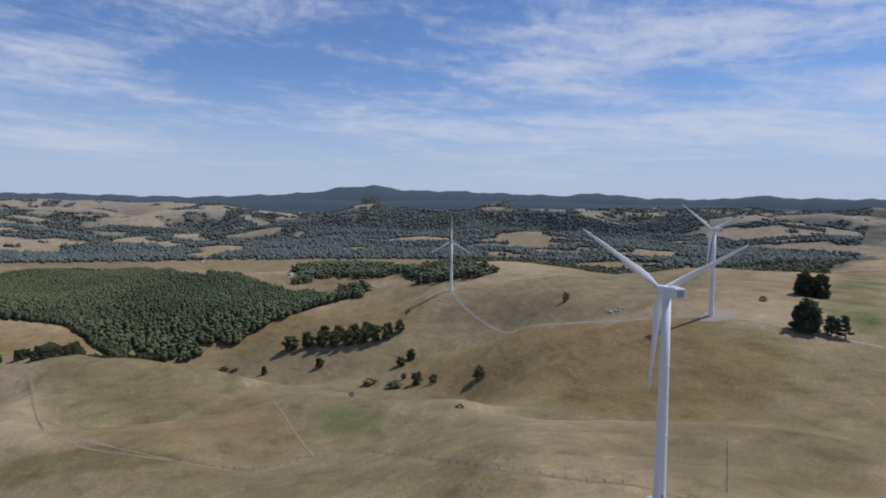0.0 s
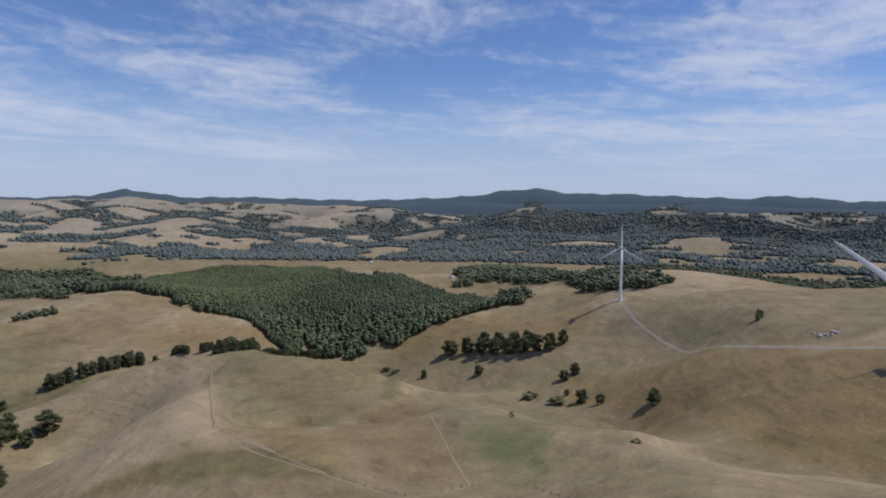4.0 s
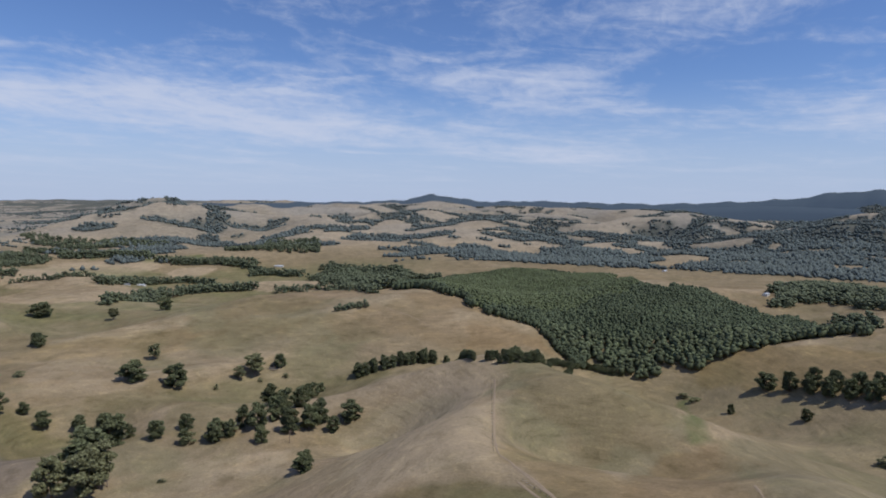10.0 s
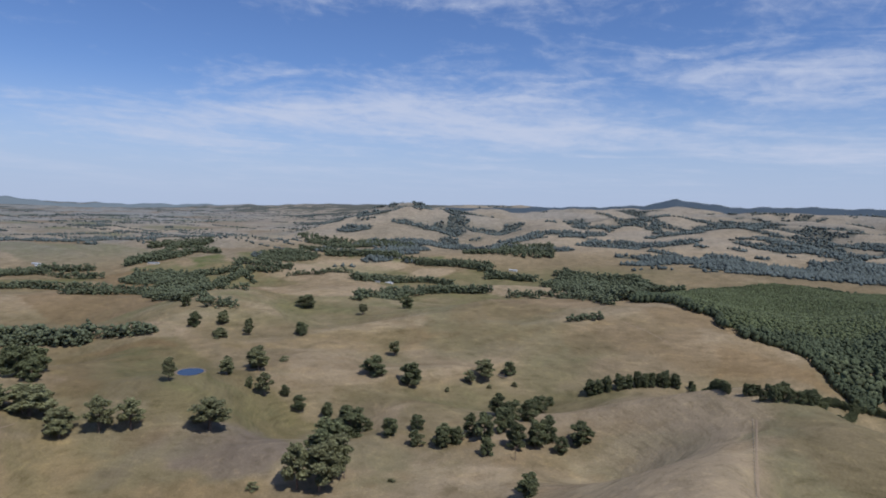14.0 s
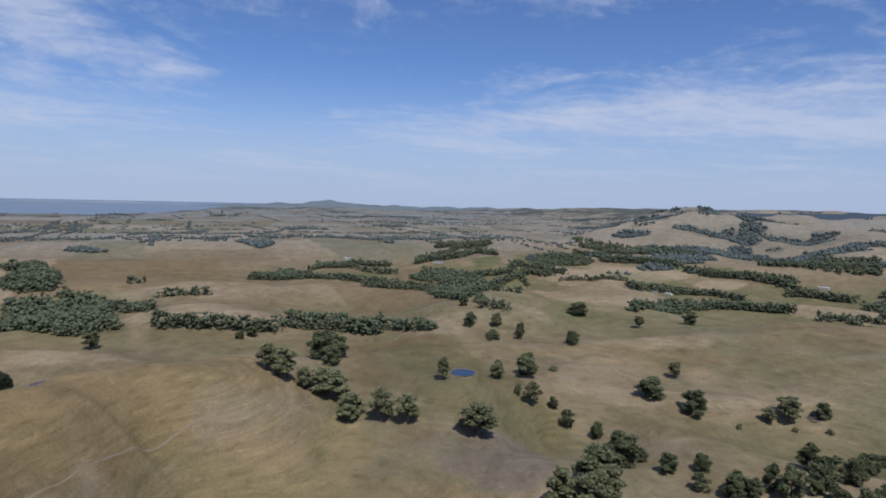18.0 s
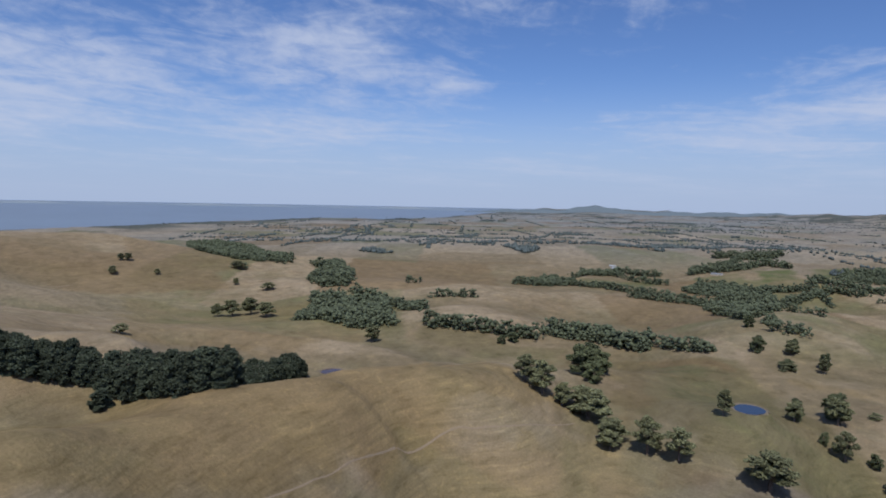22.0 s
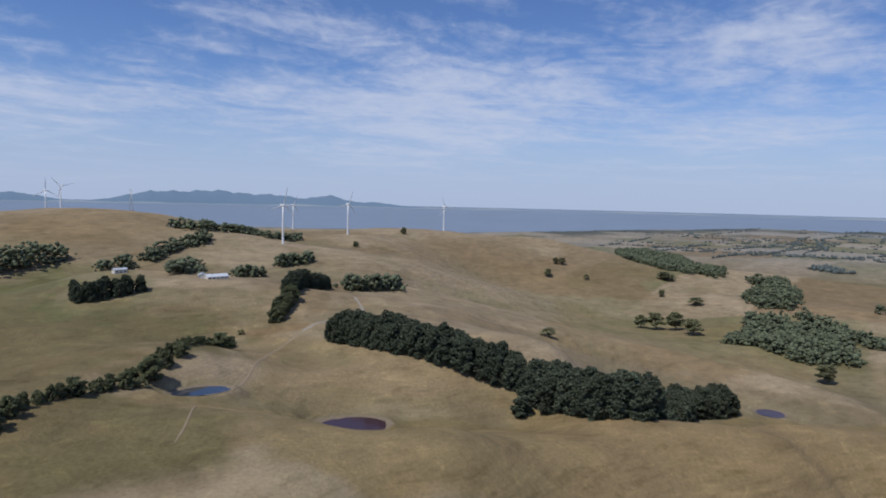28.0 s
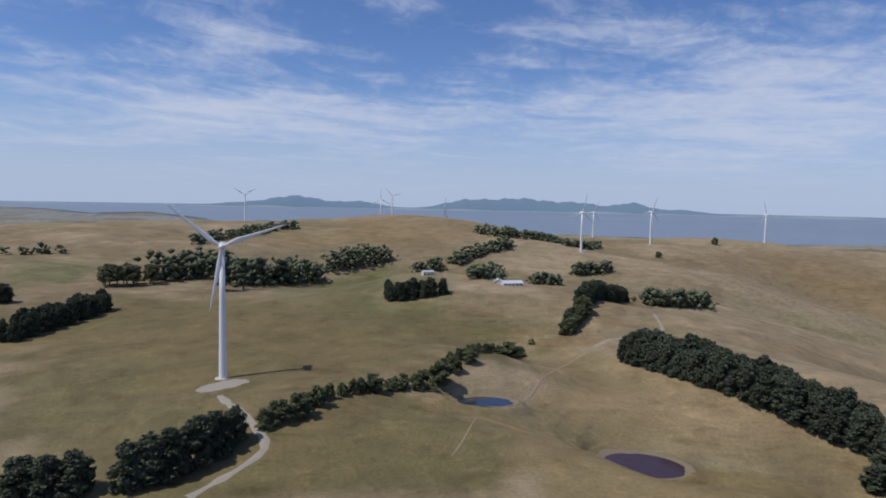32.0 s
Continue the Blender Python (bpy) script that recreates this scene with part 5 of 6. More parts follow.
TREE_LOOKS = {  # lobes, clumps a lobe, crown foot, crown half width, clump size, leaf
    "gum": (12, 62, 0.26, 0.36, 0.030, LEAF_GUM),
    "broad": (13, 70, 0.08, 0.38, 0.031, LEAF_DARK),
    "cypress": (15, 64, 0.01, 0.36, 0.031, LEAF_PINE),
    "pine": (11, 34, 0.16, 0.30, 0.037, LEAF_PINE),
    "bush": (8, 34, 0.02, 0.62, 0.052, LEAF_GUM),
}
TREE_LABELS = {
    "gum": ("grey-green gum tree with an open crown in dry pasture", "gum tree"),
    "broad": ("dense dark green broadleaf tree in dry pasture", "tree"),
    "cypress": ("tall dark cypress tree in a farm windbreak", "cypress tree"),
    "pine": ("dark pine tree with layered branches near the farm", "pine tree"),
    "bush": ("low olive-green bush in dry pasture", "bush"),
    "dead": ("bare grey dead tree among the gums", "dead tree"),
}


def tree_model(kind, seed):
    """A tree ten metres high, standing at the origin: an Empty with a trunk and a crown."""
    rng = np.random.default_rng(seed)
    rnd = random.Random(seed)
    root = new({"gum": "gum_tree", "broad": "broadleaf_tree", "cypress": "cypress_tree", "pine": "pine_tree", "bush": "bush", "dead": "dead_tree"}[kind])
    lean = Vector((rnd.uniform(-0.5, 0.5), rnd.uniform(-0.5, 0.5), 0))
    bm = bmesh.new()
    thick = 0.12 if kind == "bush" else 0.3
    fork = Vector((lean.x * 0.4, lean.y * 0.4, 0.8 if kind == "bush" else 3.6))
    limb(bm, (0, 0, -0.6), fork, thick * 1.25, thick * 0.7)
    if kind in ("cypress", "pine", "dead"):
        limb(bm, fork, fork * 0.2 + Vector((lean.x, lean.y, 9.0 if kind != "dead" else 7.5)), thick * 0.7, 0.06)
    lobes = []
    if kind == "dead":
        for k in range(9):
            a, z = rnd.uniform(0, 6.28), rnd.uniform(2.5, 7)
            limb(bm, (lean.x * z / 10, lean.y * z / 10, z), (math.cos(a) * rnd.uniform(1, 2.6), math.sin(a) * rnd.uniform(1, 2.6), z + rnd.uniform(1, 3)), 0.12, 0.03, 4)
    else:
        count, per, foot, wide, size, leaf = TREE_LOOKS[kind]
        for k in range(count):
            u = (k + 0.5) / count
            a = k * 2.4 + rnd.uniform(-0.5, 0.5)
            z = (foot + (0.92 - foot) * u) * 10
            if kind == "pine":
                reach = wide * 10 * (1.02 - u) * rnd.uniform(0.5, 0.75)
            elif kind == "cypress":
                reach = wide * 10 * (1 - u ** 2.2) ** 0.5 * rnd.uniform(0.4, 0.72)
            else:
                reach = wide * 10 * math.sin(math.pi * (0.22 + 0.66 * u)) * rnd.uniform(0.45, 0.85)
            c = Vector((lean.x * u + math.cos(a) * reach, lean.y * u + math.sin(a) * reach, z))
            lobes.append(c)
            if kind in ("gum", "broad") and k % 2 == 0:
                limb(bm, fork, c, thick * 0.5, 0.05, 5)
    part("trunk", bm, BARK, root, "grey branching trunk" if kind != "dead" else "bare grey trunk and branches")
    if kind != "dead":
        pts, sizes = [], []
        for c in lobes:
            r = wide * 10 * (0.42 if kind != "pine" else 0.36)
            d = rng.normal(size=(per, 3))
            d /= np.linalg.norm(d, axis=1)[:, None]
            d *= rng.uniform(0.35, 1.0, (per, 1)) * r
            d[:, 2] *= {"gum": 0.6, "broad": 0.75, "cypress": 0.9, "pine": 0.35, "bush": 0.5}[kind]
            pts.append(np.array(c) + d)
            sizes.append(rng.uniform(0.65, 1.35, per) * size * 10)
        pts, sizes = np.concatenate(pts), np.concatenate(sizes)
        pts[:, 2] = np.maximum(pts[:, 2], sizes * 0.35)
        pts[:, 2] *= 10 / (pts[:, 2] + sizes * 0.7).max()
        crown = new("crown", leaves("crown", pts, sizes * 1.25, leaf, rng))
        crown.parent = root
    return root


MODELS = {}


def tree_at(kind, x, y, height, wide=1.0):
    """One tree of that kind and height in metres, standing on the ground."""
    look_ = random.randrange(1 if kind == "dead" else 4)
    m = pose(x, y, ground_z(x, y) - 0.15, 0, 0, random.uniform(0, 360)) @ Matrix.Diagonal((height * wide / 10, height * wide / 10, height / 10, 1))
    if (kind, look_) in MODELS:
        t = copy_thing(MODELS[kind, look_], m)
        t.matrix_basis = m
    else:
        t = MODELS[kind, look_] = tree_model(kind, 11 * len(MODELS) + 5)
        t.matrix_basis = m
    label, category = TREE_LABELS[kind]
    size = "tall " if height > 19 and kind in ("gum", "broad") else "small " if height < 7 and kind != "bush" else ""
    return tagged(t, (size + label).replace("tall tall", "tall"), category, "paddock trees" if kind in ("gum", "broad", "bush", "dead") else "windbreak trees")


def grow(kind, *spots):
    for s in spots:
        tree_at(kind, *s)


def belt(kind, height, step, rows, gap, *line):
    """Rows of trees along a line of points."""
    pts = [Vector(p) for p in line]
    for a, b in zip(pts, pts[1:]):
        way = b - a
        side = Vector((-way.y, way.x)).normalized()
        n = max(1, round(way.length / step))
        for k in range(n):
            for r in range(rows):
                p = a + way * ((k + random.uniform(0.2, 0.8)) / n) + side * ((r - (rows - 1) / 2) * gap + random.uniform(-0.2, 0.2) * gap)
                tree_at(kind, p.x, p.y, height * random.uniform(0.8, 1.12), random.uniform(0.85, 1.15))


def inside(px, py, poly):
    hit = np.zeros(px.shape, bool)
    for (x1, y1), (x2, y2) in zip(poly, poly[1:] + poly[:1]):
        cross = ((y1 > py) != (y2 > py)) & (px < (x2 - x1) * (py - y1) / ((y2 - y1) or 1e-9) + x1)
        hit ^= cross
    return hit


def thicket(name, leaf, step, height, label, category, poly, ragged=0.35, slim=0.45, seed=1, without=()):
    """Many trees filling a plot, past counting: one object."""
    rng = np.random.default_rng(seed)
    xs, ys = [p[0] for p in poly], [p[1] for p in poly]
    gx, gy = np.meshgrid(np.arange(min(xs), max(xs), step), np.arange(min(ys), max(ys), step))
    px = (gx + rng.uniform(-ragged, ragged, gx.shape) * step).ravel()
    py = (gy + rng.uniform(-ragged, ragged, gy.shape) * step).ravel()
    keep = inside(px + (grain(px, py, 30, 8) - 0.5) * 24, py + (grain(px, py, 30, 9) - 0.5) * 24, poly) & (rng.random(px.shape) < 0.95)
    for other in without:
        keep &= ~inside(px + (grain(px, py, 30, 8) - 0.5) * 24, py + (grain(px, py, 30, 9) - 0.5) * 24, other)
    px, py = px[keep], py[keep]
    h = height * rng.uniform(0.85, 1.12, len(px)) * (0.85 + 0.3 * grain(px, py, 80, 12))
    z = ground_height(px, py)
    w = step * rng.uniform(0.6, 0.85, len(px))
    low = np.stack([px, py, z + h * 0.42], -1)
    top = np.stack([px + rng.uniform(-0.3, 0.3, len(px)) * w, py + rng.uniform(-0.3, 0.3, len(px)) * w, z + h * 0.78], -1)
    me = clumps(name, np.concatenate([low, top]), np.concatenate([np.stack([w, w, h * slim], -1), np.stack([w * 0.7, w * 0.7, h * 0.21], -1)]), leaf, rng, 1.0, 0.45)
    return tagged(new(name, me), label, category, kind="stuff")


FAR_TREES = []


def far_belt(height, step, rows, gap, *line):
    """Trees of a distant hedge or belt, kept for the one object of far woods."""
    step *= 0.75
    pts = [Vector(p) for p in line]
    for a, b in zip(pts, pts[1:]):
        way = b - a
        side = Vector((-way.y, way.x)).normalized()
        n = max(1, round(way.length / step))
        for k in range(n):
            for r in range(rows):
                p = a + way * ((k + random.uniform(0, 1)) / n) + side * ((r - (rows - 1) / 2) * gap + random.uniform(-0.4, 0.4) * gap)
                FAR_TREES.append((p.x, p.y, height * random.uniform(0.6, 1.15)))


def far_grove(height, step, *poly):
    """A wood filling a plot, for the same object."""
    poly = list(poly)
    xs, ys = [p[0] for p in poly], [p[1] for p in poly]
    rng = np.random.default_rng(len(FAR_TREES))
    n = int((max(xs) - min(xs)) * (max(ys) - min(ys)) / step ** 2)
    px, py = rng.uniform(min(xs), max(xs), n), rng.uniform(min(ys), max(ys), n)
    keep = inside(px, py, poly)
    for x, y in zip(px[keep], py[keep]):
        FAR_TREES.append((x, y, height * rng.uniform(0.65, 1.15)))


def far_woods(label):
    rng = np.random.default_rng(21)
    a = np.array(FAR_TREES)
    z = ground_height(a[:, 0], a[:, 1])
    pts, sizes = [], []
    for k in range(12):
        u = rng.uniform(0.08, 0.95, len(a))
        w = np.minimum(a[:, 2], 19) * rng.uniform(0.13, 0.24, len(a))
        off = rng.normal(0, 0.21, (2, len(a))) * a[:, 2] * (1.15 - 0.7 * u ** 2)
        pts.append(np.stack([a[:, 0] + off[0], a[:, 1] + off[1], z + a[:, 2] * u * 0.85], -1))
        sizes.append(np.stack([w, w, w * 0.9], -1))
    tagged(new("hedgerow_trees", clumps("hedgerow_trees", np.concatenate(pts), np.concatenate(sizes), LEAF_HEDGE, rng, 0.85, 0.5, (OCT_V, OCT_F))), label, "trees", kind="stuff")

# ---- ponds, tracks, fences, buildings ----
def pond(x, y, rx, ry, turn, mat):
    rnd = random.Random(int(x * 7 + y))
    level = basin_level(x, y)
    me_pts = []
    for k in range(40):
        a = 2 * math.pi * k / 40
        w = 1.12 + 0.12 * math.sin(3 * a + x) + 0.05 * rnd.uniform(-1, 1)
        u, v = rx * w * math.cos(a), ry * w * math.sin(a)
        t = radians(turn)
        me_pts.append((x + u * math.cos(t) - v * math.sin(t), y + u * math.sin(t) + v * math.cos(t), level))
    red = mat == RED_POND
    tagged(new("pond", shape("pond", me_pts, [tuple(range(40))], mat, False)), "reddish-brown farm pond in a bare earth basin" if red else "blue farm pond lying in a dry paddock", "pond", "farm ponds")
    # bare bank
    verts, faces = [], []
    for k in range(48):
        a = 2 * math.pi * k / 48
        t = radians(turn)
        for s in (0.95, 1.12, 1.2 + 0.2 * rnd.random()):
            u, v = rx * s * math.cos(a), ry * s * math.sin(a)
            px, py = x + u * math.cos(t) - v * math.sin(t), y + u * math.sin(t) + v * math.cos(t)
            verts.append((px, py, ground_z(px, py) + (0.12 if s < 1.3 else 0.02)))
        for r in range(2):
            faces.append((k * 3 + r, k * 3 + r + 1, (k + 1) % 48 * 3 + r + 1, (k + 1) % 48 * 3 + r))
    tagged(new("bank", shape("bank", verts, faces, MUD)), "bare trampled earth bank round a farm pond", "bank", kind="structure")


def curve_points(line, step):
    pts = [Vector(p) for p in line]
    pts = [pts[0] * 2 - pts[1]] + pts + [pts[-1] * 2 - pts[-2]]
    out = []
    for a, b, c, d in zip(pts, pts[1:], pts[2:], pts[3:]):
        n = max(1, int((c - b).length / step))
        for k in range(n):
            u = k / n
            w = cubic(u)
            out.append(a * w[0] + b * w[1] + c * w[2] + d * w[3])
    out.append(pts[-2])
    return out


def track(width, label, *line):
    pts = curve_points(line, 4.0)
    rnd = random.Random(len(pts))
    verts, faces = [], []
    for k, p in enumerate(pts):
        way = (pts[min(k + 1, len(pts) - 1)] - pts[max(k - 1, 0)]).normalized()
        side = Vector((-way.y, way.x))
        w = width / 2 * rnd.uniform(0.55, 1.1)
        for s in (-1.0, -0.4, 0.4, 1.0):
            q = p + side * w * s
            verts.append((q.x, q.y, ground_z(q.x, q.y) + (0.22 if abs(s) < 0.5 else 0.06)))
        if k:
            for s in range(3):
                faces.append((k * 4 + s - 4, k * 4 + s - 3, k * 4 + s + 1, k * 4 + s))
    tagged(new("track", shape("track", verts, faces, GRAVEL if width > 3 else WORN)), label, "track", kind="structure")


def pad(x, y, radius, label):
    verts, faces = [(x, y, ground_z(x, y) + 0.3)], []
    rnd = random.Random(int(x))
    for ring, f in enumerate((0.4, 0.7, 1.0)):
        for k in range(36):
            a = 2 * math.pi * k / 36
            r = radius * f * (1 + (0.16 * math.sin(2 * a + x) + 0.1 * rnd.uniform(-1, 1)) * (f > 0.8))
            px, py = x + 1.15 * r * math.cos(a), y + r * math.sin(a)
            verts.append((px, py, ground_z(px, py) + (0.3, 0.25, 0.06)[ring]))
    for k in range(36):
        j = (k + 1) % 36
        faces.append((0, 1 + k, 1 + j))
        for ring in range(2):
            b = 1 + 36 * ring
            faces.append((b + k, b + 36 + k, b + 36 + j, b + j))
    tagged(new("gravel_pad", shape("gravel_pad", verts, faces, GRAVEL)), label, "gravel pad", kind="structure")


def post_mesh():
    bm = bmesh.new()
    lathe(bm, [(0.11, -0.3), (0.11, 1.25), (0.09, 1.35), (0.05, 1.4)], 7)
    me = bpy.data.meshes.new("post")
    bm.to_mesh(me)
    bm.free()
    me.materials.append(POST_WOOD)
    return me


POST = post_mesh()


def fence(label, *line):
    pts = curve_points(line, 5.0)
    root = new("fence")
    root.matrix_basis = pose(pts[0].x, pts[0].y, ground_z(pts[0].x, pts[0].y))
    base = root.matrix_basis.translation
    tops = []
    for p in pts:
        q = Vector((p.x, p.y, ground_z(p.x, p.y))) - base
        o = new("post", POST)
        o.parent = root
        o.matrix_basis = pose(*q, random.uniform(-3, 3), random.uniform(-3, 3), random.uniform(0, 360))
        tops.append(q)
    bm = bmesh.new()
    for h in (0.35, 0.75, 1.15):
        for a, b in zip(tops, tops[1:]):
            limb(bm, a + Vector((0, 0, h)), b + Vector((0, 0, h)), 0.02, 0.02, 3)
    part("wire", bm, GALVANISED, root, "strained grey fence wire")
    tagged(root, label, "fence", "paddock fences")


def rocks(x, y, label):
    root = new("rock_heap")
    z = ground_z(x, y)
    root.matrix_basis = pose(x, y, z)
    rng = np.random.default_rng(5)
    for k in range(14):
        s = rng.uniform(0.8, 2.6)
        c = rng.normal(0, 4.5, 2)
        o = new("rock", clumps("rock", [(0, 0, 0)], [(s, s * 0.8, s * 0.7)], LIMESTONE, rng, 1.0, 0.25))
        o.parent = root
        o.location = (c[0] * 1.6, c[1], ground_z(x + c[0] * 1.6, y + c[1]) - z + s * 0.2)
    tagged(root, label, "rocks")


def gable(bm, w, d, eave, ridge, over=0.5):
    """A gabled roof of even thickness along x."""
    t = 0.18
    for s in (-1, 1):
        a = [(-w / 2 - over, s * (d / 2 + over), eave - over * (ridge - eave) / (d / 2)), (w / 2 + over, s * (d / 2 + over), eave - over * (ridge - eave) / (d / 2)), (w / 2 + over, 0, ridge), (-w / 2 - over, 0, ridge)]
        lo = [bm.verts.new(v) for v in a]
        hi = [bm.verts.new((v[0], v[1], v[2] + t)) for v in a]
        bm.faces.new(lo[::-1] if s < 0 else lo)
        bm.faces.new(hi if s < 0 else hi[::-1])
        for i in range(4):
            j = (i + 1) % 4
            bm.faces.new((lo[i], lo[j], hi[j], hi[i]) if s < 0 else (lo[j], lo[i], hi[i], hi[j]))


def walls(bm, w, d, eave, ridge):
    v = [bm.verts.new(p) for p in ((-w / 2, -d / 2, -2), (w / 2, -d / 2, -2), (w / 2, d / 2, -2), (-w / 2, d / 2, -2), (-w / 2, -d / 2, eave), (w / 2, -d / 2, eave), (w / 2, d / 2, eave), (-w / 2, d / 2, eave), (-w / 2, 0, ridge - 0.05), (w / 2, 0, ridge - 0.05))]
    for f in ((3, 2, 1, 0), (0, 1, 5, 4), (2, 3, 7, 6), (1, 2, 6, 9, 5), (3, 0, 4, 8, 7)):
        bm.faces.new([v[i] for i in f])


def building(name, x, y, width, turn, label, eave, ridge, depth, roof_mat, windows, category):
    root = new(name)
    root.matrix_basis = pose(x, y, ground_z(x, y), 0, 0, turn)
    bm = bmesh.new()
    walls(bm, width, depth, eave, ridge)
    wall = part("wall", bm, WALL_PAINT, root)
    bm = bmesh.new()
    gable(bm, width, depth, eave, ridge)
    part("roof", bm, roof_mat, root)
    for s in (-1, 1):
        for k in range(windows):
            u = (k + 0.5) / windows * width - width / 2
            bm = bmesh.new()
            if k == windows // 2:
                box(bm, (u - 0.5, s * depth / 2 - 0.06, 0), (u + 0.5, s * depth / 2 + 0.06, 2.05), 0.02)
                part("door", bm, POST_WOOD, wall, "brown door")
            else:
                box(bm, (u - 0.75, s * depth / 2 - 0.05, 0.9), (u + 0.75, s * depth / 2 + 0.05, 2.1), 0.02)
                part("window", bm, WINDOW_GLASS, wall, "dark window pane")
    tagged(root, label, category, "farm buildings")
    return root


def house(x, y, width, turn, label):
    root = building("house", x, y, width, turn, label, 2.7, 4.6, max(7.0, width * 0.55), ROOF_STEEL if ("white" in label or "pale" in label or "bright" in label) else ROOF_DARK, 5, "house")
    bm = bmesh.new()
    box(bm, (width * 0.2 - 0.4, 0.5, 3.6), (width * 0.2 + 0.4, 1.3, 5.6), 0.04)
    part("chimney", bm, ROOF_DARK, root, "brick-brown chimney")


def shed(x, y, width, turn, label):
    building("shed", x, y, width, turn, label, 3.4, 4.6, max(6.0, width * 0.45), ROOF_STEEL, 3, "shed")


def mast(x, y, height):
    root = new("lattice_mast")
    root.matrix_basis = pose(x, y, ground_z(x, y))
    foot, top = 3.2, 1.0
    legs = [(-1, -1), (1, -1), (1, 1), (-1, 1)]
    for sx, sy in legs:
        bm = bmesh.new()
        limb(bm, (sx * foot, sy * foot, -0.5), (sx * top, sy * top, height), 0.28, 0.2, 6)
        part("leg", bm, GALVANISED, root)
    for k in range(8):
        z0, z1 = height * k / 8, height * (k + 1) / 8
        w0, w1 = foot + (top - foot) * k / 8, foot + (top - foot) * (k + 1) / 8
        for (ax, ay), (bx, by) in zip(legs, legs[1:] + legs[:1]):
            bm = bmesh.new()
            limb(bm, (ax * w0, ay * w0, z0), (bx * w1, by * w1, z1), 0.13, 0.13, 4)
            limb(bm, (ax * w1, ay * w1, z1), (bx * w1, by * w1, z1), 0.12, 0.12, 4)
            part("brace", bm, GALVANISED, root)
    bm = bmesh.new()
    limb(bm, (0, 0, height - 1), (0, 0, height + 5), 0.15, 0.06, 6)
    part("antenna", bm, GALVANISED, root, "slim aerial rod")
    bm = bmesh.new()
    box(bm, (-6, -2.5, -0.5), (-2.5, 0.5, 2.8), 0.05)
    part("hut", bm, CONCRETE, root, "small grey equipment hut")
    tagged(root, "grey steel lattice mast standing on the round hilltop", "mast")

# ---- planting ----
grow("broad", (33, 544, 12.2, 1.22), (-150, 757, 12.7, 1.18), (-226, 784, 11.4, 0.97), (-45, 685, 11.3, 1.29), (-35, 696, 12.6, 1.18), (-24, 606, 13.1, 1.27), (-7, 576, 9.5, 1.18), (-39, 637, 6.3, 1.18), (-205, 837, 19.7, 1.51), (-180, 828, 22.0), (-159, 813, 22.0), (-139, 802, 22.0), (-120, 791, 22.0), (-101, 782, 22.0), (-84, 776, 22.0), (-68, 775, 21.5), (-135, 812, 22.0), (-96, 794, 22.0), (-54, 782, 16.5, 1.09), (-114, 801, 22.0))
grow("broad", (-157, 827, 22.0), (-689, 217, 11.6, 0.86), (-682, 251, 11.7, 1.18), (-659, 259, 15.5, 1.33), (-637, 280, 13.2, 0.81), (-522, 323, 13.0, 1.33), (-488, 331, 14.9, 1.31), (-448, 346, 13.8, 1.08), (-373, 331, 12.3, 1.31), (-433, 424, 17.6, 1.40), (-473, 359, 22.0), (-479, 381, 22.0), (-448, 374, 22.0), (-445, 390, 22.0), (-450, 405, 21.0), (-496, 419, 20.5), (-546, 469, 18.4, 1.18), (-566, 497, 10.7, 1.18), (-526, 407, 20.6), (-431, 404, 13.1, 1.18))
grow("broad", (-487, 354, 17.7), (-496, 402, 22.0), (-683, 349, 21.0, 1.67), (-655, 380, 25.0, 1.28), (-656, 508, 16.6, 1.26), (-1041, 552, 21.8, 1.32), (-890, 326, 14.0, 1.29), (-1064, 195, 17.8, 1.07), (-956, 194, 18.9), (-741, 20, 29.1, 1.36), (-757, 32, 26.3, 1.13), (-958, -15, 26.5, 1.31), (-974, -1, 22.4, 1.57), (-364, 323, 13.1, 1.24), (-544, 271, 27.1, 1.34), (-477, 231, 34.0, 1.20), (-497, 309, 13.4, 0.94), (-522, 298, 16.5, 1.11), (-551, 290, 10.5, 0.96), (-638, 282, 14.0, 1.18))
grow("broad", (-482, 325, 15.9, 1.11), (-480, 338, 14.2, 0.96), (-914, -1, 29.0, 1.07), (-723, 32, 21.1, 1.12), (-954, -16, 22.1, 1.10), (-763, 34, 21.3, 1.06), (-1006, -9, 16.1, 1.82), (-1005, -118, 14.9, 1.53), (-987, -131, 13.2, 1.31), (-734, 203, 18.6, 0.98), (-760, 239, 24.9, 1.18), (-901, 327, 17.2, 1.36), (-966, 197, 18.0, 1.18), (-976, 236, 18.3, 1.09), (-943, 265, 20.5, 0.86), (-919, 223, 10.6, 2.20), (-1115, 394, 23.5, 1.76), (-126, -196, 10.1, 1.32), (-133, -201, 10.3, 1.32), (-139, -211, 9.3, 1.12))
grow("broad", (-121, -193, 8.4, 1.29), (-161, -240, 8.7, 1.63), (-182, -251, 9.0, 1.11), (-194, -261, 12.9, 1.32), (-203, -277, 9.2, 1.25), (-212, -289, 7.9, 1.51), (-243, -331, 10.1, 2.13), (-174, -248, 5.5, 1.60), (-650, -1063, 11.6, 1.37), (-885, -1309, 17.1, 1.18))
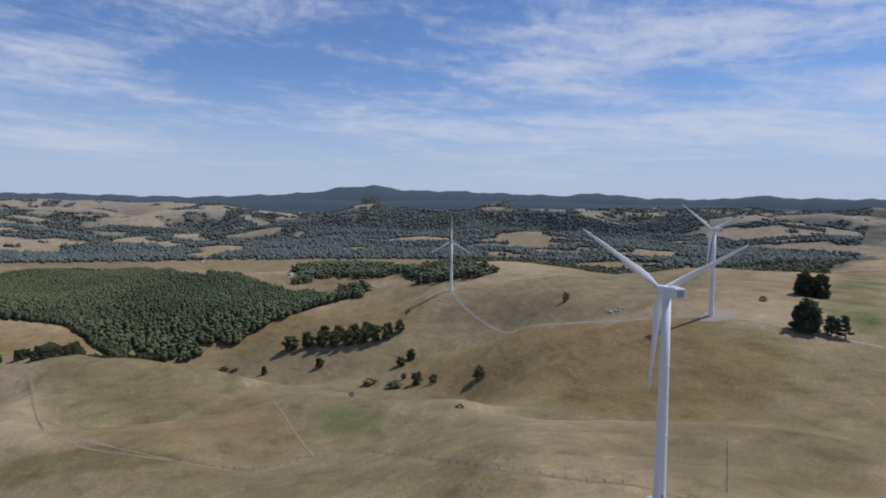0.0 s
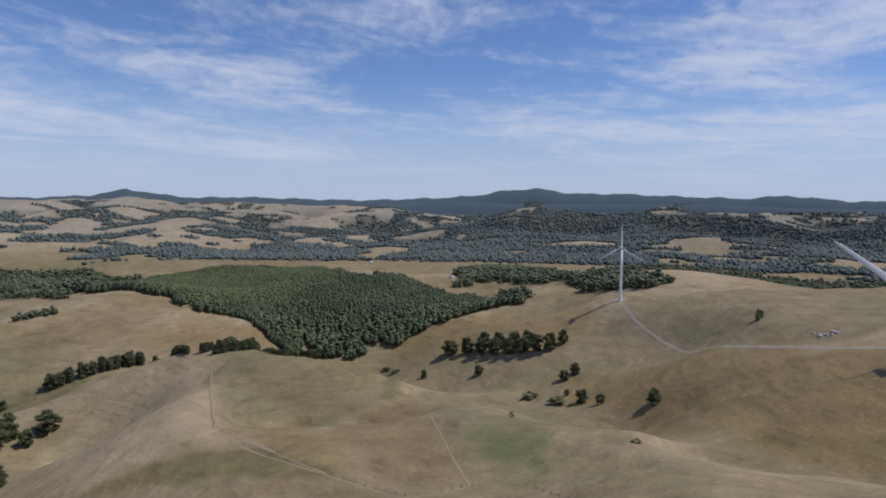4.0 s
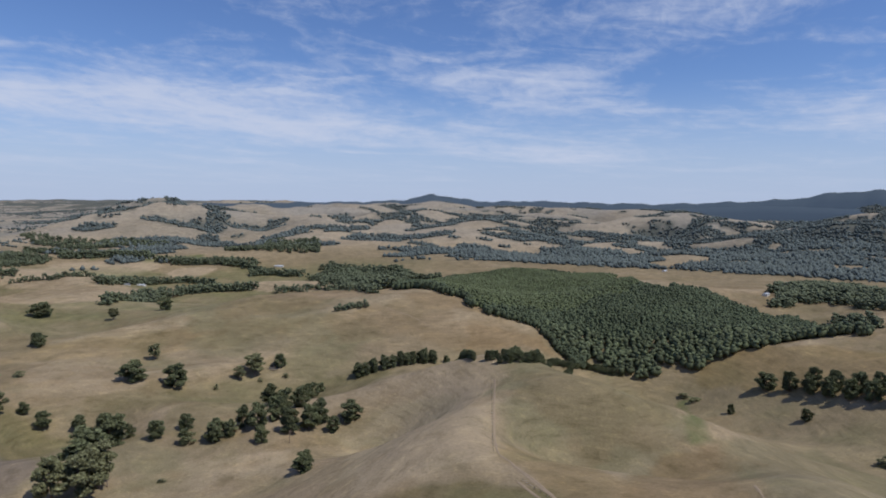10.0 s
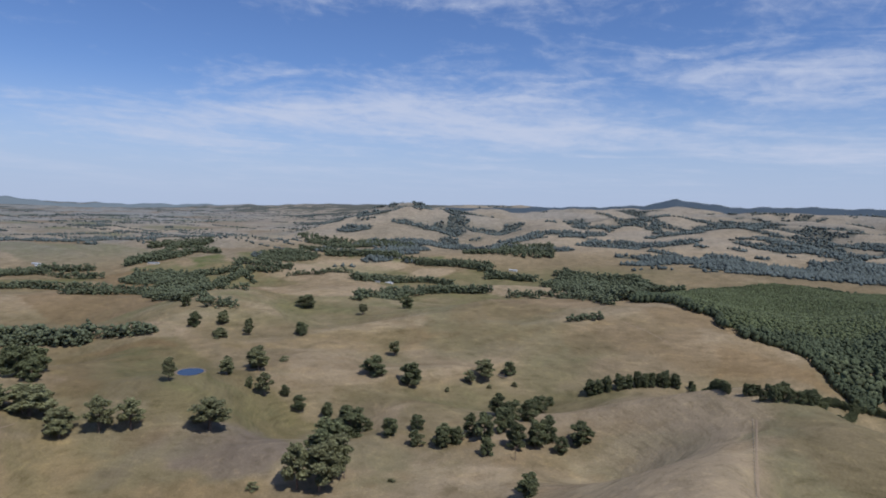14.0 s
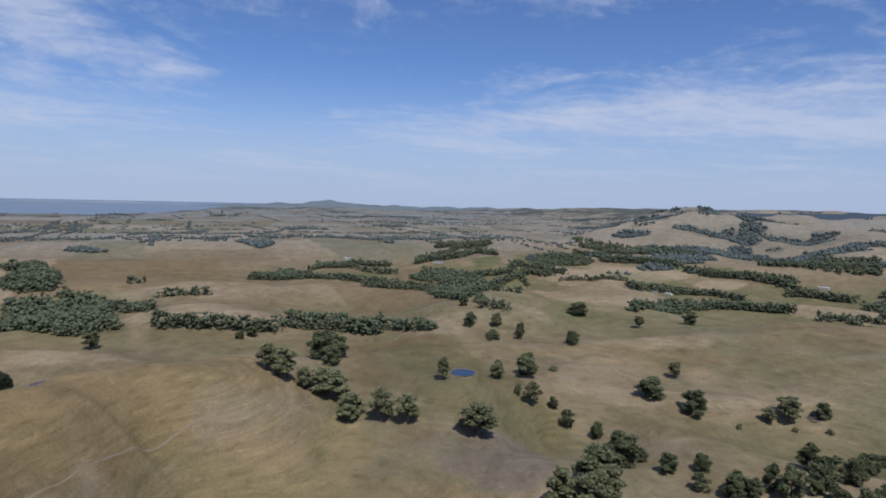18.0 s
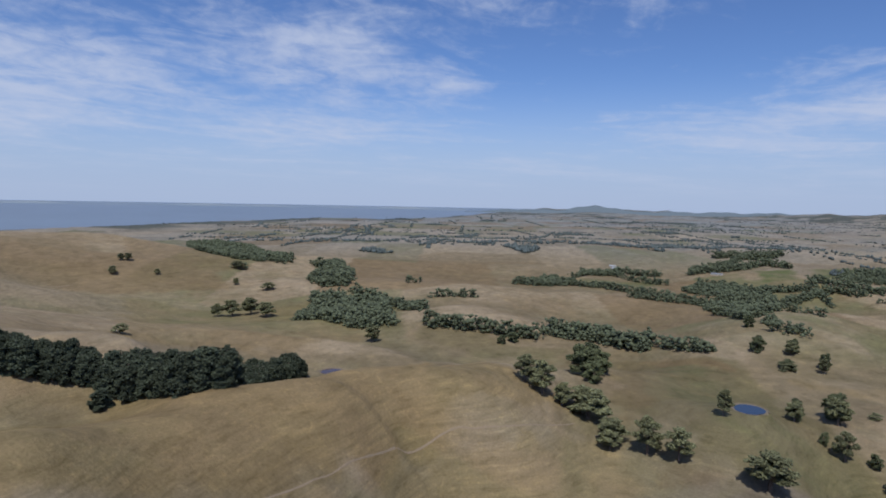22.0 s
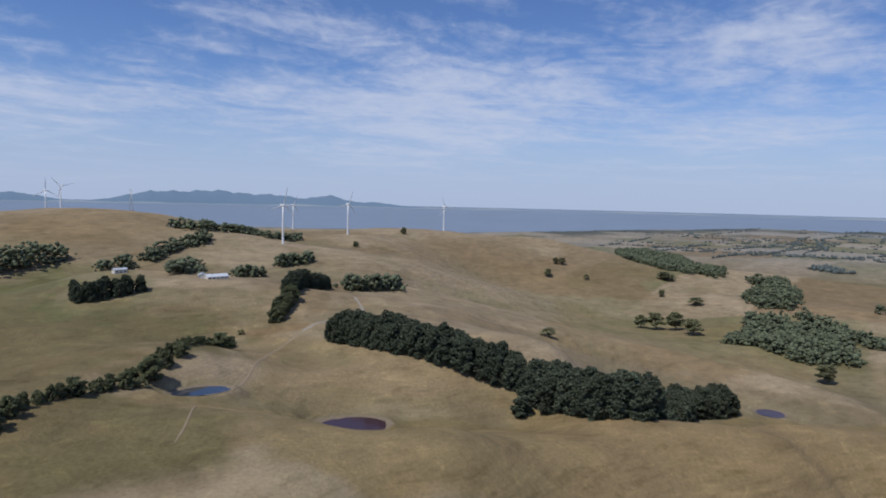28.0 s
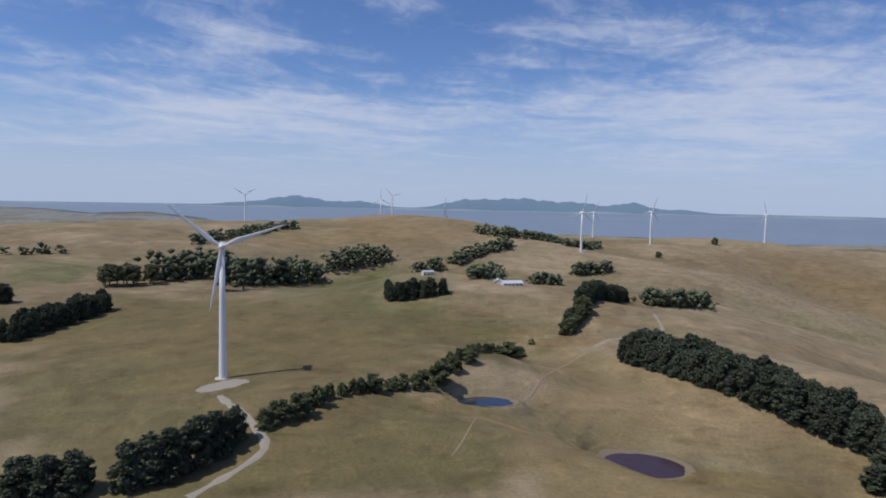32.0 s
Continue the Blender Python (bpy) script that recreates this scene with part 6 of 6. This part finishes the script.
grow("bush", (-57, 390, 3.9, 0.77), (11, 347, 2.3, 1.73), (132, 660, 9.7, 0.77), (270, 521, 4.5, 1.20), (-46, 614, 7.2, 2.20), (-75, 646, 6.5, 2.20), (-281, 834, 5.8, 2.20), (-299, 848, 5.9, 1.92), (-466, 177, 5.0, 1.43), (-640, 416, 5.5, 0.92), (-633, 499, 5.8, 1.08), (-639, 469, 5.1, 1.03), (-911, 223, 9.8, 1.76), (-770, 272, 5.4, 2.05), (-484, 342, 10.0, 0.96), (-496, 313, 9.9, 0.96), (-448, 268, 2.2, 2.20), (-551, 291, 10.7, 0.64), (-148, -231, 3.3, 1.87), (-188, -253, 5.6, 1.05))
grow("bush", (-142, -220, 4.1, 1.28), (-155, -239, 4.8, 0.77), (-272, -405, 4.5, 0.90), (-169, -245, 4.9, 0.92))
grow("bush", (244, 442, 2.2, 1.3), (255, 443, 2.5, 1.3), (264, 445, 2.8, 1.3), (273, 447, 2.2, 1.3), (280, 448, 2.5, 1.3), (287, 450, 2.8, 1.3))
grow("cypress", (318, 548, 22.5, 1.14), (331, 546, 21.5, 1.20), (324, 553, 20.0, 1.1), (265, 447, 25.2, 1.16), (260, 450, 18.9, 1.01), (-381, -200, 11.9, 1.61), (-48, -158, 14.5, 1.33), (-58, -158, 15.1, 1.26), (-67, -159, 15.4, 1.23), (-82, -160, 17.0, 1.09), (-88, -163, 17.8, 1.13), (-95, -166, 18.2, 1.10), (-101, -172, 18.8, 1.08), (-106, -179, 17.5, 1.09), (-111, -185, 14.9, 1.04), (156, -490, 17.3, 1.57))
grow("gum", (280, 444, 15.3, 1.11), (-643, 140, 21.6, 0.83), (-722, 201, 18.2, 1.13), (-740, 237, 23.9, 1.21), (-679, 230, 23.6, 1.01), (-525, 301, 13.7, 1.17), (-571, 165, 25.1, 1.75), (-590, 109, 24.4, 1.21), (-601, 87, 28.1, 1.08), (-612, 60, 20.8, 1.63), (-641, 38, 25.2, 2.05), (-635, 17, 19.2, 1.13), (-631, 1, 28.6, 1.11), (-448, 216, 34.0, 1.11), (-454, 203, 32.0, 0.89), (-461, 233, 33.1, 0.89), (-555, 275, 24.9, 1.48), (-652, 471, 25.3, 1.33), (-650, 450, 15.8, 1.24), (-765, 408, 18.9, 1.16))
grow("gum", (-1114, 396, 22.9, 1.74), (-1019, 462, 18.2, 1.33), (-927, 261, 17.9, 0.96), (-967, 233, 19.3, 1.03), (-634, -14, 22.9, 1.33), (-640, 2, 15.9, 1.11), (-639, 17, 15.9, 1.11), (-642, 33, 23.1, 1.13), (-646, 48, 19.6, 1.21), (-606, 60, 15.9, 1.61), (-920, -305, 23.5, 1.50), (-578, -406, 10.0, 2.07), (-1137, -1051, 19.7, 1.33), (-1227, -1102, 18.3, 1.52), (-1210, -1108, 17.0, 1.44), (-1213, -1003, 13.7, 1.45), (-1294, -850, 17.0, 1.33), (-1281, -753, 18.6, 2.20), (-1414, -939, 21.3, 2.20), (-1088, -647, 33.7, 1.41))
grow("gum", (-1071, -676, 31.9, 1.42), (-1063, -704, 26.1, 1.33), (-1060, -590, 28.4, 1.51))
grow("pine", (288, 440, 17.0, 1.08), (282, 441, 12.7, 1.11), (-15, -596, 32.0, 0.94), (-22, -648, 32.1, 0.95), (-34, -706, 30.9, 1.33), (0, -576, 29.2, 1.19))
grow("dead", (-433, 362, 13.3), (-461, 238, 14.8))
belt("broad", 10.5, 5, 1, 5, (-337, 505), (-315, 525), (-434, 812), (-379, 857))
far_belt(26.2, 10, 2, 6, (-1104, -85), (-1076, -15), (-1012, 68))
far_belt(18.3, 9, 1, 6, (-1027, 85), (-973, 117))
far_belt(17.5, 9, 1, 6, (-972, 121), (-945, 141))
far_belt(16.0, 10, 1, 6, (-1043, 216), (-1041, 240), (-1048, 267))
far_belt(11.0, 6, 2, 4, (-715, 644), (-686, 673))
belt("broad", 14.8, 9, 2, 6, (-561, 540), (-546, 567), (-529, 598), (-514, 627))
belt("broad", 9.5, 6, 1, 5, (-505, 636), (-367, 509))
belt("broad", 9.5, 5, 1, 5, (-356, 510), (-335, 521), (-438, 762), (-423, 818), (-403, 841))
far_belt(26.2, 10, 2, 9, (-1020, -264), (-1010, -209), (-1022, -158), (-1037, -91))
far_belt(26.5, 10, 2, 9, (-1087, -84), (-1099, -22), (-1057, 30), (-1033, 75))
far_belt(16.9, 9, 1, 9, (-1013, 89), (-981, 115), (-954, 143))
far_belt(29.7, 12, 2, 9, (-1388, -703), (-1334, -626), (-1298, -558))
far_belt(19.5, 12, 2, 12, (-1264, -532), (-1247, -460), (-1209, -394), (-1097, -301))
far_belt(24.9, 14, 2, 10, (-1864, -1434), (-1607, -1094), (-1560, -967), (-1585, -897))
far_belt(21.5, 12, 1, 10, (-1421, -961), (-1433, -930))
far_belt(28.4, 12, 2, 10, (-1590, -831), (-1568, -751), (-1350, -587))
far_belt(19.7, 12, 1, 8, (-1263, -352), (-1275, -303), (-1268, -260))
far_belt(20.0, 12, 2, 8, (-1682, -292), (-1723, -195), (-1697, -103), (-1642, 0), (-1614, 80), (-1580, 180))
far_belt(20.3, 12, 1, 8, (-1817, -166), (-2048, -98), (-1981, -24), (-1850, 75))
far_belt(17.7, 10, 1, 8, (-1380, -459), (-1385, -428))
far_belt(25.2, 12, 2, 8, (-2035, 136), (-2146, 221), (-2302, 282), (-2387, 397))
far_belt(14.0, 12, 2, 8, (-1103, 220), (-1061, 238), (-1056, 263))
far_belt(14.5, 10, 1, 8, (-1254, 246), (-1216, 314))
far_belt(24.0, 12, 2, 8, (-1572, 227), (-1665, 297), (-1805, 380), (-1882, 459), (-1857, 519))
far_belt(16.9, 10, 1, 8, (-1805, 532), (-1752, 614), (-1816, 729))
far_belt(19.9, 12, 1, 8, (-1955, 416), (-1766, 437))
far_belt(19.1, 11, 2, 9, (-1158, 514), (-1378, 695), (-1381, 800), (-1323, 860))
far_belt(23.0, 11, 2, 9, (-1648, 682), (-1733, 818), (-1722, 924), (-1639, 975))
far_belt(23.6, 11, 2, 9, (-1903, 992), (-1840, 1084), (-1755, 1140), (-1622, 1179), (-1570, 1223))
far_belt(23.2, 11, 3, 10, (-1480, 1176), (-1493, 1286), (-1432, 1296), (-758, 783))
far_belt(12.6, 11, 1, 9, (-1265, 917), (-1169, 925), (-846, 774), (-763, 767))
far_belt(22.7, 12, 2, 9, (-2314, 704), (-2113, 769), (-2058, 872), (-1978, 964))
far_belt(24.2, 12, 2, 9, (-1591, 1301), (-1470, 1349), (-1360, 1414))
far_belt(25.0, 12, 2, 10, (-1952, 952), (-1871, 1027), (-1797, 1126), (-1769, 1193))
far_belt(18.2, 12, 1, 10, (-1382, 594), (-1410, 679), (-1412, 762), (-1360, 837))
far_belt(22.9, 12, 3, 10, (-1444, 1183), (-1363, 1275), (-1305, 1352), (-1152, 1372))
far_belt(14.9, 12, 2, 10, (-1232, 894), (-1204, 964), (-1083, 959), (-740, 736))
belt("cypress", 19.4, 6.5, 3, 6, (-325, -346), (-342, -303), (-354, -261), (-380, -238), (-399, -221))
belt("cypress", 23.1, 6.5, 3, 7, (-397, -212), (-408, -183), (-408, -146), (-596, -258), (-666, -261))
belt("cypress", 18.1, 8, 2, 7, (87, -376), (82, -401), (75, -434), (65, -475))
belt("cypress", 15.3, 8, 2, 7, (-162, -472), (-187, -479), (-213, -485))
far_belt(17.3, 8, 2, 6, (-348, -759), (-386, -754))
far_belt(20.2, 8, 2, 6, (-434, -860), (-498, -886))
belt("cypress", 16.9, 8, 2, 6, (-322, -446), (-421, -624))
belt("broad", 13.6, 7, 2, 5, (-298, -405), (-312, -424), (-324, -441))
far_belt(21.9, 8, 2, 7, (-443, -611), (-490, -632), (-539, -659))
belt("gum", 21.2, 11, 2, 10, (121, -577), (95, -592), (74, -601))
far_belt(33.0, 11, 3, 10, (81, -619), (59, -667), (41, -740))
far_belt(33.0, 11, 3, 10, (8, -626), (-15, -706), (-58, -803))
far_belt(32.4, 11, 2, 10, (-70, -831), (-111, -868), (-160, -905))
far_belt(15.9, 14, 1, 10, (295, -724), (269, -740), (244, -756))
far_belt(15.7, 12, 2, 10, (122, -880), (86, -974), (51, -1068), (17, -1133))
far_belt(19.1, 10, 2, 10, (-194, -860), (-236, -871))
far_belt(19.2, 10, 2, 10, (-254, -886), (-305, -949), (-359, -994))
far_belt(15.5, 10, 2, 8, (-249, -551), (-315, -833), (-311, -862))
far_belt(19.2, 12, 2, 10, (-316, -1076), (-368, -1045), (-423, -1066), (-533, -1327))
far_belt(17.2, 10, 1, 8, (-464, -1024), (-577, -1173))
far_belt(18.2, 10, 1, 8, (-85, -888), (-125, -909))
far_grove(19, 7.5, (-1033, -521), (-1117, -531), (-1121, -441), (-1045, -339), (-1007, -311), (-977, -383))
far_grove(17, 9, (-1874, -1534), (-1959, -1470), (-1897, -1260), (-1664, -951), (-1548, -889), (-1504, -1011), (-1509, -1166))
far_grove(18, 9, (-1380, -712), (-1606, -815), (-1735, -831), (-1492, -651), (-1293, -555), (-1286, -611))
far_grove(16, 9, (-1682, -292), (-1798, -241), (-1784, -161), (-1674, -157))
far_grove(16, 9, (-1422, 150), (-1660, 234), (-1246, 254), (-1121, 198))
far_grove(16, 9, (-1471, 1189), (-1618, 1366), (-1457, 1318), (-1266, 1282), (-760, 764), (-1167, 1017))
far_grove(16, 9, (-1733, 114), (-1907, 157), (-1858, 269), (-1760, 329), (-1647, 185))
far_grove(15, 9, (-2157, 510), (-2214, 637), (-2112, 729), (-2054, 672), (-2002, 514))
far_grove(17, 9, (-88, 1163), (7, 1166), (80, 915), (38, 883), (-62, 1079))
far_grove(15, 9, (-279, 1166), (-280, 1292), (-254, 1309), (-249, 1223))
far_grove(14, 9, (-196, 1113), (-165, 1114), (-115, 1028), (-130, 1001))
far_grove(15, 9, (-282, 1166), (-310, 1586), (-200, 1338), (-219, 1241))
far_grove(16, 9, (-312, 1271), (-357, 1814), (-241, 1820), (-72, 1182), (-103, 1115), (-247, 1286))
far_grove(16, 9, (-1207, 997), (-1507, 1316), (-1406, 1453), (-1269, 1407), (-1124, 1095))
far_belt(20.1, 10, 2, 9, (-1725, -297), (-1754, -223), (-1707, -135))
far_belt(23.3, 10, 2, 9, (-1922, -151), (-2097, -59), (-2063, 51))
far_belt(24.5, 10, 2, 9, (-2015, 130), (-2063, 229), (-2231, 337), (-2192, 410))
far_belt(21.2, 10, 2, 9, (-1799, 230), (-1844, 313), (-1880, 408))
far_belt(17.6, 10, 2, 9, (-1512, 3), (-1555, 106), (-1576, 214))
far_belt(21.3, 10, 2, 9, (-1678, 679), (-1763, 789), (-1754, 865))
far_belt(25.2, 10, 2, 9, (-2110, 736), (-2059, 850), (-1994, 952))
far_belt(24.0, 10, 2, 9, (-1901, 981), (-1846, 1073), (-1790, 1157))
far_belt(22.6, 10, 2, 9, (-1681, 1108), (-1644, 1160), (-1609, 1212))
far_belt(22.3, 10, 2, 9, (-1954, 419), (-1911, 505), (-1864, 561))
far_belt(27.3, 10, 2, 9, (-2313, 204), (-2366, 330), (-2410, 419))
far_belt(19.2, 9, 2, 7, (-1147, 499), (-1374, 644), (-1408, 721))
far_belt(21.0, 9, 2, 7, (-1395, 740), (-1354, 830), (-1299, 887))
far_belt(14.3, 9, 2, 7, (-1076, -88), (-1073, 0), (-1026, 73))
far_grove(16, 11, (-2602, 769), (-2435, 834), (-2341, 975), (-2231, 1136), (-2204, 1104), (-2232, 894), (-2372, 752))
far_grove(14, 17, (0, 1197), (234, 1311), (427, 1137), (596, 980), (1066, 1627), (587, 1882), (56, 1995))
far_grove(18, 11, (-1947, 1180), (-2092, 1475), (-1921, 1556), (-1731, 1409), (-1808, 1300))
far_grove(22, 9, (-1071, -512), (-1204, -588), (-1222, -522), (-1217, -423), (-1040, -336), (-994, -373))
belt("broad", 6.7, 6, 1, 3, (-118, -192), (-128, -200), (-141, -219), (-156, -236), (-174, -251), (-189, -267), (-203, -288), (-222, -313), (-263, -387))
PLANTATION = [(-731, 776), (-1093, 1218), (-1176, 1449), (-1066, 1576), (-986, 1702), (-822, 1676), (-465, 1062), (-420, 1077), (-377, 1149), (-310, 1120), (-239, 1115), (-124, 991), (-193, 1002), (-264, 955), (-309, 904), (-364, 880), (-406, 843), (-443, 798), (-475, 808), (-490, 817), (-542, 770), (-586, 769), (-627, 781)]
YOUNG_STAND = [(-692, 804), (-1120, 1240), (-1175, 1501), (-1039, 1675), (-807, 1709), (-448, 1046), (-476, 954), (-520, 838), (-546, 776), (-598, 781)]
GUM_STRIP = [(-485, 829), (-464, 815), (-400, 840), (-344, 885), (-277, 925), (-194, 985), (-107, 997), (-217, 1048), (-321, 964), (-422, 897)]
thicket("plantation_forest", LEAF_PLANT, 4.6, 11.0, "dense dark green plantation forest covering a hillside", "forest", PLANTATION, seed=3, without=(YOUNG_STAND, GUM_STRIP))
thicket("plantation_forest", LEAF_YOUNG, 4.8, 8.0, "paler olive-green young plantation on the slope behind", "forest", YOUNG_STAND, seed=4, slim=0.4)
thicket("gum_woodland", LEAF_STRIP, 6.5, 14.0, "mixed green gum woodland along the plantation edge", "forest", GUM_STRIP, seed=5, slim=0.36, ragged=0.5)
far_woods("dark hedgerows and tree belts between the distant paddocks")
pond(-684, 162, 11.3, 12.9, 84, POND)
pond(-284, -217, 17.0, 12.2, 157, RED_POND)
pond(-216, -252, 13.3, 7.3, 172, POND)
pond(-503, -352, 8.6, 7.6, 141, POND)
pond(-712, -247, 11.6, 11.1, 121, RED_POND)
pond(-659, 501, 6.7, 9.5, 56, POND)
track(4, "pale gravel track to a wind turbine pad", (-104, -153), (-112, -163), (-118, -171), (-123, -180), (-120, -189), (-113, -199), (-100, -219), (-92, -233))
track(3.4, "pale gravel track winding up to a hilltop turbine", (11, 849), (17, 822), (28, 783), (43, 743), (62, 689), (77, 637))
track(4.6, "pale gravel road across the paddocks", (77, 637), (116, 580), (153, 526), (181, 497), (206, 482), (234, 466), (257, 453), (282, 441), (309, 430))
track(2.6, "pale gravel farm track along a fence", (18, 232), (31, 220), (46, 212), (60, 206), (71, 199), (79, 193))
track(3.2, "worn pale dirt track over the hill", (-311, -378), (-341, -394), (-360, -399), (-375, -411), (-380, -426), (-384, -448))
track(1.8, "worn pale dirt track beside a fence", (-322, 480), (-274, 413), (-225, 348), (-208, 335), (-180, 318), (-156, 300))
track(1.6, "worn pale stock track along a fence", (-189, 314), (-156, 295), (-125, 282), (-100, 275), (-83, 271), (-73, 280), (-62, 290))
track(1.0, "eroded pale bank along a dry gully", (-362, -75), (-398, -69), (-437, -63), (-480, -56), (-515, -36), (-527, -19), (-552, 3), (-619, 31))
track(1.8, "faint worn cattle track down to the dam", (-308, -377), (-278, -340), (-247, -276), (-230, -250))
track(2.6, "pale farm lane past the cypress clumps", (-376, -834), (-453, -855), (-493, -788), (-608, -780), (-884, -1016), (-1048, -1052))
track(1.4, "worn line of an old fence through the paddock", (-103, 375), (-80, 331), (-60, 292))
track(1.8, "worn pale strip below the fenced paddock", (-204, 332), (-169, 309), (-141, 291), (-124, 283))
track(1.2, "faint pale stock path across the golden hillside", (37, 560), (98, 505), (146, 460), (171, 471))
track(1.6, "short pale vehicle track on the hilltop", (76, 779), (82, 749), (86, 728))
track(1.2, "faint stock path along the hill crest", (-662, 688), (-619, 690), (-582, 684))
track(1.0, "faint stock path in the dry paddock", (-209, -226), (-199, -188), (-192, -170))
pad(-88, -252, 10, "bare pale gravel pad round a wind turbine")
pad(214, 480, 12, "bare gravel pad round a wind turbine")
pad(11, 854, 9, "bare gravel pad round a hilltop turbine")
fence("wire fence on wooden posts between dry paddocks", (-32, 292), (-4, 257), (18, 231), (44, 212), (62, 205))
fence("wire fence on wooden posts running up the paddock", (94, 198), (115, 243), (124, 263))
fence("wire fence on wooden posts dividing two paddocks", (-325, 480), (-275, 412), (-223, 342))
fence("wire fence on wooden posts beside a stock track", (-187, 316), (-127, 285), (-84, 274), (-60, 294))
rocks(163, 566, "heap of pale rocks in the paddock")
house(-278, -524, 19.2, 10, "low farmhouse with a pale steel roof among gums")
house(-267, -531, 11.8, 80, "small farm building with a pale steel roof")
shed(-202, -576, 11.4, 20, "pale steel farm shed beside dark cypresses")
house(-321, -1078, 16.5, 0, "far hillside house with a white roof")
shed(-561, -1314, 18.0, 30, "small white shed on the crest")
house(-1698, 798, 21.1, 29, "distant house with a pale roof behind a hedge")
house(-1673, 751, 14.3, 62, "distant house with a grey roof behind a hedge")
shed(-1714, 1235, 26.0, 39, "long white farm shed in the valley")
house(-1985, 950, 17.2, 44, "distant house among trees")
house(-1328, 204, 12.8, 42, "distant house beside a hedgerow")
house(-2007, 207, 21.2, 67, "distant house above green paddocks")
shed(-2127, -85, 26.0, 24, "long pale farm shed on the plain")
shed(-2183, 659, 17.9, 65, "distant pale shed by a dark hedge")
house(-1747, 821, 23.9, 65, "distant house with a bright roof")
shed(-1753, 794, 18.8, 1, "small bright shed beside a house")
house(-1281, 1309, 16.1, 4, "distant white house near the forest edge")
house(-1863, 1096, 19.1, 34, "distant house in the village")
shed(-307, 1251, 17.6, 88, "long white roofed shed among valley trees")
house(-1641, 270, 14.0, 10, "distant house in a hedged garden")
house(-2009, 198, 20.6, 60, "distant house on a green hill")
shed(-2149, -91, 26.0, 40, "long distant greenhouse-like pale shed")
house(-734, 1899, 14.2, 75, "distant white house before the hills")
mast(-277, -1346, 45.0)

# ---- woods and hedges of the distant country ----
def distant_woods():
    rng = np.random.default_rng(31)
    n = 560000
    a = rng.uniform(-36, 118, n)
    r = np.sqrt(rng.uniform(1970.0 ** 2, 3760.0 ** 2, n))
    x, y = CENTRE[0] - np.sin(np.radians(a)) * r, CENTRE[1] + np.cos(np.radians(a)) * r
    k = np.nonzero(bush(x, y) > rng.uniform(0.15, 0.9, n))[0]
    k = k[:105000]
    x, y, r = x[k], y[k], r[k]
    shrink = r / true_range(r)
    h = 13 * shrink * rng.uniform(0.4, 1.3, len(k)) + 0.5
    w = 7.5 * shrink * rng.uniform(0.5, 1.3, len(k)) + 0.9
    # hedges and shelter belts of the plain, in two main directions
    hx, hy, hh = [], [], []
    for i in range(170):
        far = 2700 * (15000 / 2700) ** (rng.random() ** 1.15)
        at = radians(rng.uniform(70, 131))
        cx, cy = -math.sin(at) * far, math.cos(at) * far
        turn = radians(20 + 90 * (rng.random() < 0.45) + rng.normal(0, 6))
        long = rng.uniform(250, 1000) * (1 + far / 7000)
        m = int(long / (6 + far / 420))
        s = (rng.random(m) - 0.5) * long
        s = s[grain(s + i * 3000, s * 0, 90, 33) > 0.3]
        px, py = cx + s * math.cos(turn) + rng.normal(0, 5, len(s)), cy + s * math.sin(turn) + rng.normal(0, 5, len(s))
        R, b = np.hypot(px, py), np.degrees(np.arctan2(-px, py))
        ok = (R < coast(b) - 60) & (R > 2000)
        d = drawn_range(R)[ok]
        hx.append(CENTRE[0] - np.sin(np.radians(b[ok])) * d)
        hy.append(CENTRE[1] + np.cos(np.radians(b[ok])) * d)
        hh.append(d / R[ok])
    hx, hy, hs = np.concatenate(hx), np.concatenate(hy), np.concatenate(hh)
    x, y = np.concatenate([x, hx]), np.concatenate([y, hy])
    h = np.concatenate([h, 10 * hs * rng.uniform(0.5, 1.2, len(hx)) + 0.5])
    w = np.concatenate([w, 6 * hs * rng.uniform(0.6, 1.4, len(hx)) + 1.0])
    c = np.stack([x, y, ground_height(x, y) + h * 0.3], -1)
    tagged(new("distant_woods", clumps("distant_woods", c, np.stack([w, w, h * 0.6], -1), LEAF_HAZED, rng, 1.0, 0.5, (OCT_V, OCT_F))), "dark hazy bushland and hedges of the distant country", "forest", kind="stuff")


distant_woods()
